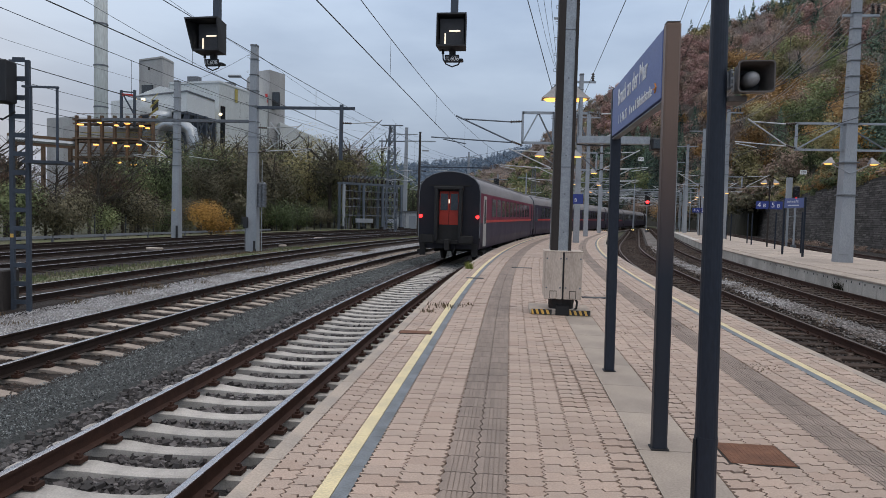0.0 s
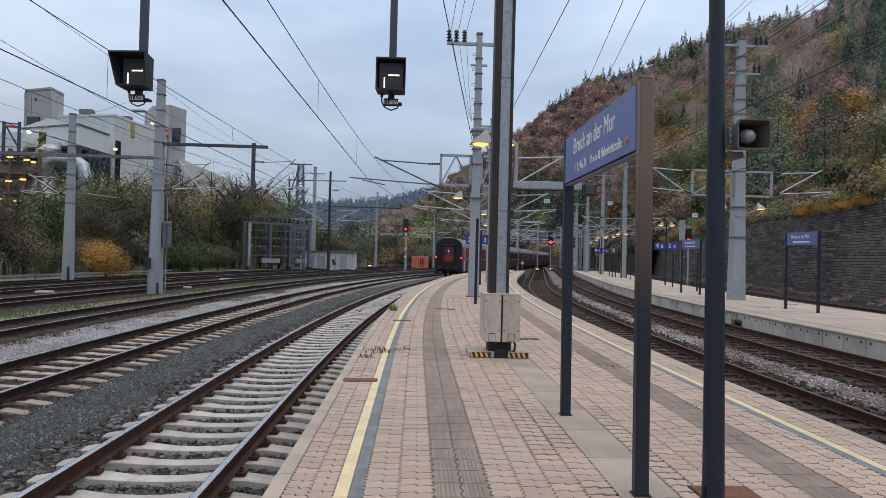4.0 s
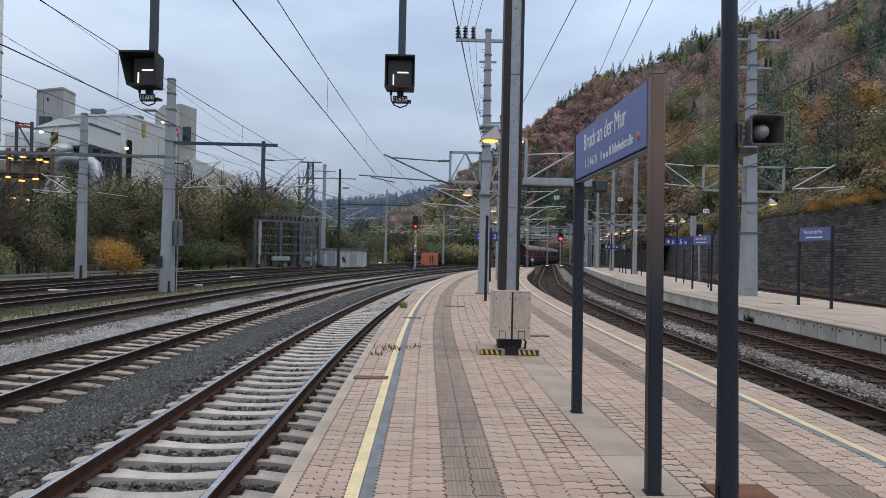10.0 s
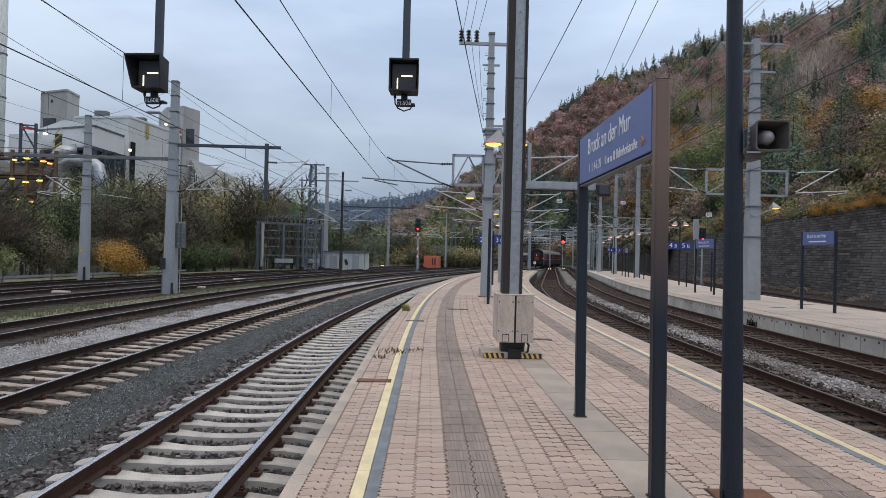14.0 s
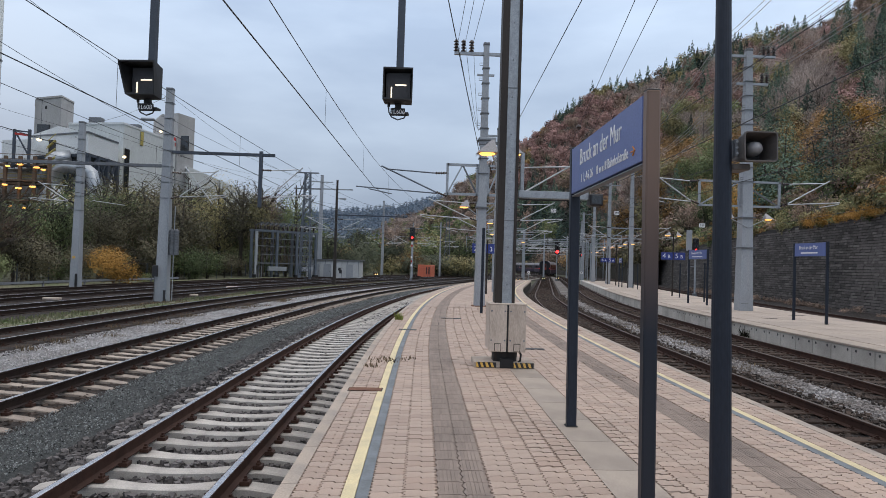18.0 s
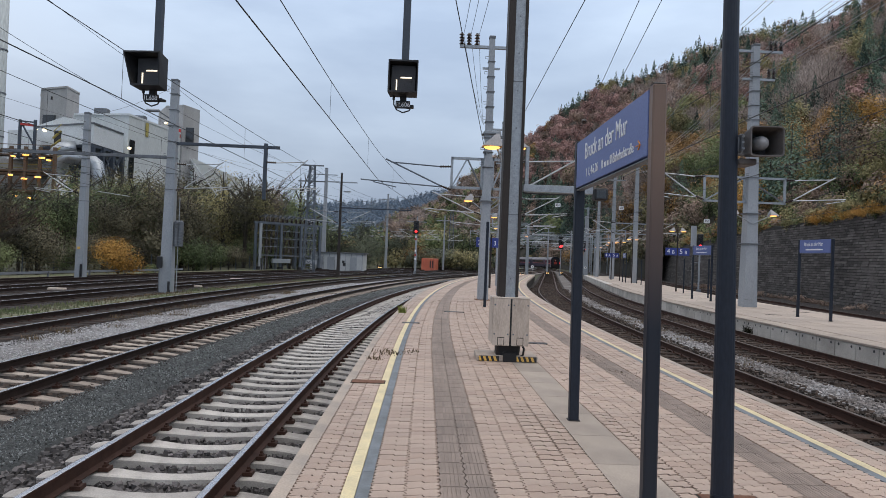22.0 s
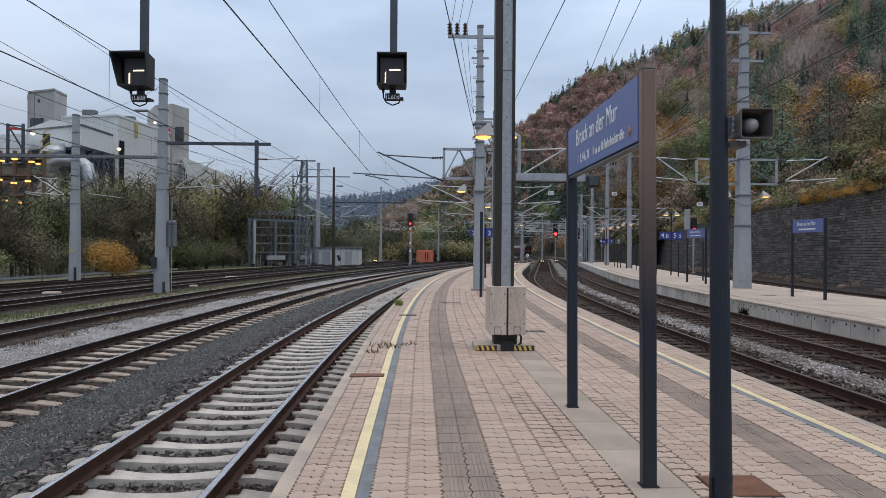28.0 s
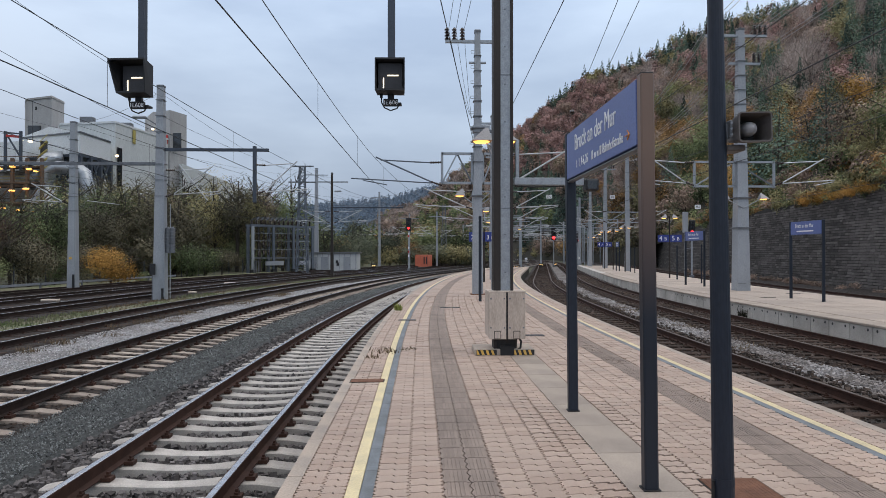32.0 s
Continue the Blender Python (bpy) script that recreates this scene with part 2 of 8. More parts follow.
M["bed_soil"] = mat("bed_gravel_with_soil", (0.19, 0.175, 0.165), 0.95, col2=(0.075, 0.06, 0.05), scale=0.7, amount=1, fine=45, bump=0.9, dist=0.03)
M["bed_fine"] = mat("bed_fine_gravel", (0.075, 0.080, 0.079), 0.95, col2=(0.022, 0.024, 0.024), scale=22, amount=1, fine=70, bump=0.9, dist=0.02)
M["earth"] = mat("earth", (0.075, 0.07, 0.045), 0.95, col2=(0.05, 0.062, 0.025), scale=0.25, amount=1, fine=8, bump=0.6, dist=0.05)
M["grass"] = mat("grass", (0.088, 0.122, 0.042), 0.9, col2=(0.19, 0.16, 0.115), scale=0.9, amount=1.0, fine=30, bump=0.8, dist=0.03)
M["straw"] = mat("dry_weed", (0.15, 0.105, 0.06), 0.9, col2=(0.07, 0.055, 0.03), scale=2, amount=0.8, fine=30, bump=0.2, island=0.35)
M["weed"] = mat("weed_yellow_green", (0.25, 0.27, 0.06), 0.8, col2=(0.13, 0.18, 0.04), scale=4, amount=0.8, bump=0, island=0.3)
M["concrete"] = mat("concrete_wall", (0.53, 0.50, 0.46), 0.85, col2=(0.29, 0.27, 0.245), scale=0.8, amount=0.8, fine=40, bump=0.3, vary=0.10)
M["concrete_dark"] = mat("concrete_weathered", (0.4185, 0.4185, 0.4185), 0.9, col2=(0.27, 0.27, 0.27), scale=0.3, amount=0.8, fine=12, bump=0.2, stretch=(1, 1, 0.3))
M["mast"] = mat("mast_grey_paint", (0.33, 0.355, 0.385), 0.6, 0.1, col2=(0.24, 0.26, 0.285), scale=1.0, amount=0.7, fine=40, bump=0.1, stretch=(1, 1, 0.3))
M["galv"] = mat("galvanised_steel", (0.36, 0.39, 0.42), 0.5, 0.55, col2=(0.27, 0.29, 0.315), scale=14, amount=0.8, fine=50, bump=0.05)
M["galv_dark"] = mat("galvanised_dull", (0.17, 0.185, 0.205), 0.6, 0.4, col2=(0.11, 0.115, 0.125), scale=3, amount=0.7, fine=40, bump=0.05)
M["brown_steel"] = mat("steel_brown", (0.030, 0.025, 0.023), 0.6, 0.2, col2=(0.065, 0.053, 0.046), scale=1.5, amount=0.6, fine=50, bump=0.15, stretch=(1, 1, 0.25), spec=0.35)
M["tube"] = mat("aluminium_tube", (0.52, 0.54, 0.56), 0.45, 0.4, amount=0.3, scale=4, bump=0.03)
M["wire_pale"] = mat("wire_aluminium", (0.42, 0.43, 0.44), 0.5, 0.5, bump=0)
M["wire"] = mat("wire_copper_dark", (0.05, 0.052, 0.056), 0.6, 0.3, bump=0)
M["black"] = mat("black_paint", (0.014, 0.015, 0.018), 0.55, col2=(0.03, 0.03, 0.032), scale=4, amount=0.5, fine=60, bump=0.08)
M["signal_face"] = mat("signal_face", (0.035, 0.036, 0.042), 0.6, amount=0.4, bump=0.05)
M["rubber"] = mat("black_rubber", (0.012, 0.012, 0.013), 0.7, bump=0.1)
M["insul"] = mat("insulator_brown", (0.035, 0.02, 0.016), 0.25, bump=0.03, coat=0.4)
M["post"] = mat("post_anthracite", (0.013, 0.0185, 0.031), 0.5, 0.1, col2=(0.024, 0.031, 0.044), scale=2, amount=0.6, fine=70, bump=0.08, stretch=(1, 1, 0.3), spec=0.35)
M["post_reflection"] = mat("post_painted_reflection", (0.05, 0.053, 0.062), 0.45, 0.25, col2=(0.034, 0.042, 0.056), scale=0.6, amount=0.8, fine=70, bump=0.06, stretch=(1, 1, 0.6))
M["sign_blue"] = mat("sign_blue", (0.105, 0.145, 0.345), 0.45, col2=(0.12, 0.16, 0.355), scale=1.5, amount=0.5, fine=60, bump=0.02)
M["sign_deep"] = mat("sign_deep_blue", (0.03, 0.05, 0.24), 0.4, amount=0.3, bump=0.02)
M["white"] = mat("white_lettering", (0.78, 0.79, 0.8), 0.6, amount=0.1, bump=0)
M["orange_paint"] = mat("orange_lettering", (0.75, 0.3, 0.05), 0.6, amount=0.1, bump=0)
M["casing"] = mat("casing_beige", (0.57, 0.485, 0.415), 0.7, col2=(0.33, 0.27, 0.22), scale=2.5, amount=0.75, fine=50, bump=0.1, stretch=(1.5, 1.5, 0.4))
M["hazard_y"] = mat("hazard_yellow", (0.72, 0.44, 0.09), 0.65, col2=(0.42, 0.27, 0.1), scale=6, amount=0.6, fine=60, bump=0.1)
M["rusty"] = mat("rust_plate", (0.215, 0.098, 0.055), 0.85, 0.2, col2=(0.11, 0.055, 0.038), scale=5, amount=0.8, fine=60, bump=0.4)
M["speaker"] = mat("speaker_taupe", (0.10, 0.09, 0.085), 0.6, col2=(0.15, 0.135, 0.125), scale=3, amount=0.6, fine=60, bump=0.08)
M["dome"] = mat("dome_grey", (0.3, 0.3, 0.31), 0.45, amount=0.4, scale=5, bump=0.03)
M["lamp_shade"] = mat("lamp_shade_grey", (0.30, 0.295, 0.30), 0.5, 0.2, bump=0.05)
M["lamp_glow"] = glow("lamp_sodium", (1.0, 0.46, 0.10), 2.4)
M["lamp_white"] = glow("lamp_warm_white", (1.0, 0.82, 0.5), 2.5)
M["lamp_dim"] = glow("lamp_amber", (1.0, 0.6, 0.2), 3.0)
M["red_lamp"] = glow("lamp_red", (1.0, 0.022, 0.022), 5.0)
M["bar_lamp"] = glow("lamp_bar", (1.0, 0.86, 0.66), 1.1)
M["coach_dark"] = mat("coach_midnight_blue", (0.035, 0.032, 0.06), 0.5, col2=(0.05, 0.04, 0.055), scale=0.8, amount=0.6, fine=20, bump=0.02, spec=0.15)
M["coach_plum"] = mat("coach_plum", (0.17, 0.035, 0.065), 0.5, col2=(0.12, 0.035, 0.055), scale=0.8, amount=0.6, fine=20, bump=0.02, spec=0.15)
M["coach_grey"] = mat("coach_blue_grey", (0.045, 0.052, 0.075), 0.4, col2=(0.035, 0.04, 0.052), scale=0.8, amount=0.6, fine=20, bump=0.02, spec=0.3)
M["coach_end"] = mat("coach_end_dark", (0.012, 0.013, 0.020), 0.6, col2=(0.024, 0.022, 0.026), scale=1.5, amount=0.7, fine=30, bump=0.06, spec=0.25)
M["coach_roof"] = mat("coach_roof_grey", (0.25, 0.24, 0.25), 0.65, col2=(0.16, 0.155, 0.165), scale=0.8, amount=0.8, fine=20, bump=0.05, stretch=(1, 0.2, 1))
M["coach_red"] = mat("coach_red", (0.50, 0.035, 0.03), 0.4, amount=0.3, bump=0.02)
M["coach_door"] = mat("gangway_red", (0.36, 0.038, 0.024), 0.5, col2=(0.24, 0.03, 0.022), scale=3, amount=0.5, bump=0.03, spec=0.3)
M["coach_pale"] = mat("coach_pale_grey", (0.42, 0.42, 0.41), 0.5, col2=(0.3, 0.29, 0.28), scale=2, amount=0.6, bump=0.03)
M["under"] = mat("underframe_black", (0.014, 0.013, 0.013), 0.8, amount=0.5, bump=0.1)
M["glass"] = mat("window_glass_dark", (0.02, 0.023, 0.028), 0.08, amount=0.2, bump=0, spec=0.8)
M["metal_hall"] = mat("hall_cladding", (0.57, 0.60, 0.60), 0.65, 0.1, col2=(0.50, 0.525, 0.525), scale=0.12, amount=0.6, fine=3, bump=0.0, stretch=(4, 4, 0.4))
M["metal_white"] = mat("hall_cladding_white", (0.66, 0.69, 0.70), 0.65, 0.1, col2=(0.55, 0.58, 0.60), scale=0.15, amount=0.7, fine=6, bump=0.05)
M["duct"] = mat("duct_aluminium", (0.3944, 0.4216, 0.4488), 0.38, 0.6, col2=(0.2856, 0.306, 0.3264), scale=0.6, amount=0.6, fine=6, bump=0.05)
M["steel_dark"] = mat("steel_dark_blue", (0.06, 0.075, 0.10), 0.6, 0.2, scale=0.8, amount=0.6, bump=0.05)
M["steel_blue"] = mat("steel_blue_grey", (0.13, 0.155, 0.19), 0.6, 0.3, scale=0.8, amount=0.6, bump=0.05)
M["steel_rust"] = mat("scaffold_rust", (0.14, 0.085, 0.05), 0.8, col2=(0.08, 0.055, 0.04), scale=0.6, amount=0.8, fine=6, bump=0.1)
M["stair_yellow"] = mat("stair_yellow", (0.42, 0.35, 0.10), 0.7, amount=0.5, bump=0.05)
M["chimney"] = mat("chimney_pale_grey", (0.58, 0.61, 0.60), 0.7, col2=(0.48, 0.51, 0.50), scale=0.2, amount=0.7, fine=4, bump=0.05, stretch=(1, 1, 0.15))
M["orange_box"] = mat("container_orange", (0.62, 0.17, 0.095), 0.6, col2=(0.48, 0.13, 0.08), scale=0.8, amount=0.7, bump=0.05)
M["shed"] = mat("shed_grey_render", (0.50, 0.52, 0.53), 0.85, col2=(0.38, 0.40, 0.41), scale=0.6, amount=0.7, fine=12, bump=0.1)
M["masonry"] = mat("masonry_stone", (0.090, 0.080, 0.076), 0.9, col2=(0.028, 0.025, 0.025), scale=0.35, amount=0.9, fine=10, bump=0.7, vary=0.28, island=0.28, dist=0.03, col3=(0.125, 0.115, 0.108))
M["mortar"] = mat("masonry_joint", (0.020, 0.018, 0.016), 0.95, scale=1, fine=20, bump=0.5, dist=0.02)
M["rock"] = mat("rock_face", (0.16, 0.145, 0.13), 0.95, col2=(0.07, 0.065, 0.055), scale=0.5, amount=0.9, fine=4, bump=0.8, dist=0.1)
M["bark"] = mat("bark", (0.060, 0.050, 0.041), 0.9, col2=(0.030, 0.027, 0.023), scale=3, amount=0.7, fine=20, bump=0.6, dist=0.03)
M["hill"] = mat("hill_floor", (0.026, 0.021, 0.013), 0.95, col2=(0.017, 0.018, 0.009), scale=0.03, amount=0.9, fine=0.6, bump=0.5, dist=0.5)
# the blue of distance haze is painted into these leaf colours
M["far_wood_hazed"] = leaf_mat("far_wood_hazed", (0.115, 0.165, 0.21), (0.17, 0.235, 0.28), (0.24, 0.29, 0.31), False)
M["l_green"] = leaf_mat("leaf_green", (0.026, 0.038, 0.018), (0.094, 0.125, 0.054), (0.20, 0.225, 0.10))
M["l_olive"] = leaf_mat("leaf_olive", (0.050, 0.052, 0.026), (0.165, 0.155, 0.070), (0.27, 0.245, 0.115))
M["l_brown"] = leaf_mat("leaf_brown", (0.075, 0.06, 0.044), (0.18, 0.135, 0.098), (0.28, 0.215, 0.155))
M["l_red"] = leaf_mat("leaf_red_brown", (0.095, 0.062, 0.054), (0.235, 0.148, 0.122), (0.33, 0.225, 0.185))
M["l_gold"] = leaf_mat("leaf_gold", (0.20, 0.115, 0.026), (0.33, 0.195, 0.048), (0.40, 0.25, 0.078))
M["l_bush"] = leaf_mat("leaf_golden_bush", (0.26, 0.145, 0.035), (0.40, 0.235, 0.055), (0.47, 0.30, 0.085))
M["l_amber"] = leaf_mat("leaf_amber", (0.09, 0.055, 0.022), (0.215, 0.132, 0.05), (0.30, 0.195, 0.08))
M["l_spruce"] = leaf_mat("leaf_spruce", (0.019, 0.037, 0.03), (0.047, 0.078, 0.057), (0.093, 0.137, 0.09))
M["l_mix"] = leaf_mat("leaf_olive_brown", (0.030, 0.034, 0.020), (0.082, 0.078, 0.046), (0.135, 0.122, 0.072))
M["l_sage"] = leaf_mat("leaf_sage", (0.04, 0.055, 0.036), (0.085, 0.10, 0.062), (0.13, 0.145, 0.095))
M["l_rust"] = leaf_mat("leaf_rust_brown", (0.045, 0.030, 0.022), (0.105, 0.065, 0.044), (0.155, 0.10, 0.064))
M["l_pale"] = leaf_mat("leaf_pale_grey", (0.11, 0.095, 0.078), (0.225, 0.19, 0.155), (0.33, 0.285, 0.235))



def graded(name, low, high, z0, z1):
    """Blends the base colour from low to high between z0 and z1, painting in a reflection."""
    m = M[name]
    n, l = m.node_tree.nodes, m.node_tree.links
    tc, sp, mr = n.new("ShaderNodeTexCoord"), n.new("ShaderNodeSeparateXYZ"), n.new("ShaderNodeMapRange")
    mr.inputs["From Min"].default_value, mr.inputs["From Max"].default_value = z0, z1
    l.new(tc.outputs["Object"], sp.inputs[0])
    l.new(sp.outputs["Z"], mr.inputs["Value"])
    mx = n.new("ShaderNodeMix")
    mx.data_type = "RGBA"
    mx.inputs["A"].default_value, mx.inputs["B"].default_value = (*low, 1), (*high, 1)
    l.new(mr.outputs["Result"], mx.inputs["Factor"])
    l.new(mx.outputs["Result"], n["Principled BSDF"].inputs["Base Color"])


# the warm reflection on the post's upper half, put into its colour
graded("post_reflection", (0.016, 0.022, 0.034), (0.18, 0.12, 0.092), 1.2, 2.4)


# ---- mesh helpers ----
class Mesh:
    """Collects vertices and faces, and becomes one mesh."""

    def __init__(self):
        self.v, self.f, self.n = [], [], 0

    def add(self, verts, faces):
        k = len(self.v)
        self.v += [tuple(p) for p in verts]
        self.f += [tuple(i + k for i in f) for f in faces]
        return self

    def box(self, x0, y0, z0, x1, y1, z1, b=0.0, m=None):
        if b <= 0:
            vs = [(x, y, z) for z in (z0, z1) for y in (y0, y1) for x in (x0, x1)]
            fs = [(0, 2, 3, 1), (4, 5, 7, 6), (0, 1, 5, 4), (2, 6, 7, 3), (0, 4, 6, 2), (1, 3, 7, 5)]
        else:
            vs, fs = [], []
            lo, hi = (x0, y0, z0), (x1, y1, z1)
            idx = {}
            for sx in (0, 1):
                for sy in (0, 1):
                    for sz in (0, 1):
                        s = (sx, sy, sz)
                        for a in range(3):
                            p = [(hi[i] if s[i] else lo[i]) for i in range(3)]
                            for i in range(3):
                                if i != a:
                                    p[i] += -b if s[i] else b
                            idx[s, a] = len(vs)
                            vs.append(tuple(p))
            for a in range(3):
                o = [i for i in range(3) if i != a]
                for s in (0, 1):
                    q = []
                    for u, w in ((0, 0), (1, 0), (1, 1), (0, 1)):
                        c = [0, 0, 0]
                        c[a], c[o[0]], c[o[1]] = s, u, w
                        q.append(idx[tuple(c), a])
                    fs.append(tuple(q) if (s == 1) != (a == 1) else tuple(q[::-1]))
            for a in range(3):
                o = [i for i in range(3) if i != a]
                for u in (0, 1):
                    for w in (0, 1):
                        c0, c1 = [0, 0, 0], [0, 0, 0]
                        c0[a], c1[a] = 0, 1
                        c0[o[0]] = c1[o[0]] = u
                        c0[o[1]] = c1[o[1]] = w
                        fs.append((idx[tuple(c0), o[0]], idx[tuple(c1), o[0]], idx[tuple(c1), o[1]], idx[tuple(c0), o[1]]))
            for sx in (0, 1):
                for sy in (0, 1):
                    for sz in (0, 1):
                        fs.append(tuple(idx[(sx, sy, sz), a] for a in range(3)))
        if m is not None:
            vs = [tuple(m @ Vector(p)) for p in vs]
        return self.add(vs, fs)

    def rod(self, a, b, r, r2=None, n=8, caps=True):
        """A round bar from a to b."""
        a, b = Vector(a), Vector(b)
        r2 = r if r2 is None else r2
        d = (b - a).normalized()
        u = d.orthogonal().normalized()
        w = d.cross(u)
        vs = []
        for p, q in ((a, r), (b, r2)):
            vs += [p + (u * math.cos(t) + w * math.sin(t)) * q for t in (2 * math.pi * i / n for i in range(n))]
        fs = [(i, (i + 1) % n, n + (i + 1) % n, n + i) for i in range(n)]
        if caps:
            fs += [tuple(range(n - 1, -1, -1)), tuple(range(n, 2 * n))]
        return self.add(vs, fs)

    def bar(self, a, b, w, h=None):
        """A square bar from a to b, w wide and h high."""
        a, b = Vector(a), Vector(b)
        h = h or w
        d = (b - a).normalized()
        s = d.cross(Vector((0, 0, 1)))
        s = s.normalized() if s.length > 1e-3 else Vector((1, 0, 0))
        t = s.cross(d)
        vs = [p + s * i * w / 2 + t * j * h / 2 for p in (a, b) for i, j in ((-1, -1), (1, -1), (1, 1), (-1, 1))]
        return self.add(vs, [(0, 1, 2, 3), (7, 6, 5, 4), (0, 4, 5, 1), (1, 5, 6, 2), (2, 6, 7, 3), (3, 7, 4, 0)])

    def pipe(self, pts, r, n=8):
        """A round tube along points."""
        pts = [Vector(p) for p in pts]
        vs, fs, u = [], [], None
        for i, p in enumerate(pts):
            d = (pts[min(i + 1, len(pts) - 1)] - pts[max(i - 1, 0)]).normalized()
            u = d.orthogonal().normalized() if u is None else (u - d * u.dot(d)).normalized()
            w = d.cross(u)
            vs += [p + (u * math.cos(t) + w * math.sin(t)) * r for t in (2 * math.pi * k / n for k in range(n))]
        for i in range(len(pts) - 1):
            fs += [(i * n + k, i * n + (k + 1) % n, (i + 1) * n + (k + 1) % n, (i + 1) * n + k) for k in range(n)]
        fs += [tuple(range(n - 1, -1, -1)), tuple(range((len(pts) - 1) * n, len(pts) * n))]
        return self.add(vs, fs)

    def turn(self, prof, n=16, c=(0, 0, 0), axis="z"):
        """A turned body from (radius, height) pairs."""
        vs, fs = [], []
        for r, h in prof:
            for k in range(n):
                t = 2 * math.pi * k / n
                p = (r * math.cos(t), r * math.sin(t), h)
                if axis == "y":
                    p = (p[0], p[2], p[1])
                elif axis == "x":
                    p = (p[2], p[0], p[1])
                vs.append((p[0] + c[0], p[1] + c[1], p[2] + c[2]))
        for i in range(len(prof) - 1):
            fs += [(i * n + k, i * n + (k + 1) % n, (i + 1) * n + (k + 1) % n, (i + 1) * n + k) for k in range(n)]
        fs += [tuple(range(n - 1, -1, -1)), tuple(range((len(prof) - 1) * n, len(prof) * n))]
        return self.add(vs, fs)

    def slab(self, poly, z0, z1):
        """A flat polygon (x, y) given thickness in z."""
        n = len(poly)
        vs = [(x, y, z0) for x, y in poly] + [(x, y, z1) for x, y in poly]
        fs = [tuple(range(n - 1, -1, -1)), tuple(range(n, 2 * n))] + [(i, (i + 1) % n, n + (i + 1) % n, n + i) for i in range(n)]
        return self.add(vs, fs)

    def strip(self, rows):
        """A sheet through rows of points."""
        n, k = len(rows[0]), len(self.v)
        self.v += [tuple(p) for r in rows for p in r]
        self.f += [(k + i * n + j, k + i * n + j + 1, k + (i + 1) * n + j + 1, k + (i + 1) * n + j) for i in range(len(rows) - 1) for j in range(n - 1)]
        return self

    def data(self, name, smooth=False):
        me = bpy.data.meshes.new(name)
        me.from_pydata(self.v, [], self.f)
        bm = bmesh.new()
        if len(self.f) < 20000:
            bm.from_mesh(me)
            bmesh.ops.recalc_face_normals(bm, faces=bm.faces)
            bm.to_mesh(me)
        bm.free()
        if smooth:
            me.shade_smooth()
        return me


def thing(name, loc=(0, 0, 0), rz=0.0, label="", category="", group="", kind=""):
    ob = new(name)
    ob.empty_display_size = 0.2
    ob.location, ob.rotation_euler = loc, (0, 0, rz)
    return tagged(ob, label, category, group, kind)


def part(name, mesh, material, parent=None, label="", smooth=False, loc=None, rz=None, kind=""):
    """One mesh object, under a thing or a part."""
    me = mesh if isinstance(mesh, bpy.types.Mesh) else mesh.data(name, smooth)
    if material and not me.materials:
        me.materials.append(M[material])
    ob = new(name, me)
    if parent:
        ob.parent = parent
    if loc is not None:
        ob.location = loc
    if rz is not None:
        ob.rotation_euler = (0, 0, rz)
    return tagged(ob, label=label, kind=kind)


def solo(name, mesh, material, label, category, kind="", group="", smooth=False, loc=None, rz=None):
    ob = part(name, mesh, material, None, label, smooth, loc, rz)
    return tagged(ob, category=category, kind=kind, group=group)


def words(text, size, material, parent, loc, rot, name="lettering", align="LEFT", squeeze=1.0, thick=0.002):
    cu = bpy.data.curves.new(name, "FONT")
    cu.body, cu.size, cu.extrude, cu.align_x = text, size, thick, align
    cu.materials.append(M[material])
    ob = new(name, cu)
    ob.parent, ob.location, ob.rotation_euler = parent, loc, rot
    ob.scale = (squeeze, 1, 1)
    return ob


# ---- the lines of the tracks ----
class Line:
    """A centre line: starts at (x, y) heading ahead, then runs of (length, radius); a right-hand radius is positive, 0 is straight."""

    def __init__(self, x, y, runs, step=0.5):
        self.s, self.x, self.y, self.h = [y], [x], [y], [0.0]
        for length, r in runs:
            n = max(1, round(length / step))
            d = length / n
            for _ in range(n):
                h0 = self.h[-1]
                h1 = h0 + (d / r if r else 0)
                hm = (h0 + h1) / 2
                self.s.append(self.s[-1] + d)
                self.x.append(self.x[-1] + d * math.sin(hm))
                self.y.append(self.y[-1] + d * math.cos(hm))
                self.h.append(h1)
        self.s, self.x, self.y, self.h = (np.array(q) for q in (self.s, self.x, self.y, self.h))

    def at(self, s, off=0.0):
        x, y, h = (float(np.interp(s, self.s, q)) for q in (self.x, self.y, self.h))
        return x + off * math.cos(h), y - off * math.sin(h), h

    def x_at(self, y, off=0.0):
        px = [x + off * math.cos(h) for x, h in zip(self.x, self.h)]
        py = [q - off * math.sin(h) for q, h in zip(self.y, self.h)]
        return float(np.interp(y, py, px))

    def table(self, off):
        h = np.array(self.h)
        return np.array(self.y) - off * np.sin(h), np.array(self.x) + off * np.cos(h)


LINE_L = Line(-2.66, -60.0, [(70.5, 0), (70.2, 265), (114.0, 0), (230.0, -220), (320.0, 0)])
LINE_R = Line(6.1, -60.0, [(68.0, 0), (50.0, 270), (100.0, 0), (60.0, -400)])
RAIL = -0.55
PLAT_END = 84.0
YL, XLT = LINE_L.table(1.68)
YR, XRT = LINE_R.table(-1.72)
WIDE = 5.36


def plat(u, y):
    """A place on the platform: u from its one edge to the other, y along it."""
    a, b = np.interp(y, YL, XLT), np.interp(y, YR, XRT)
    return a + (b - a) * u / WIDE

# ---- ground, beds, tracks ----
rng = np.random.default_rng(7)


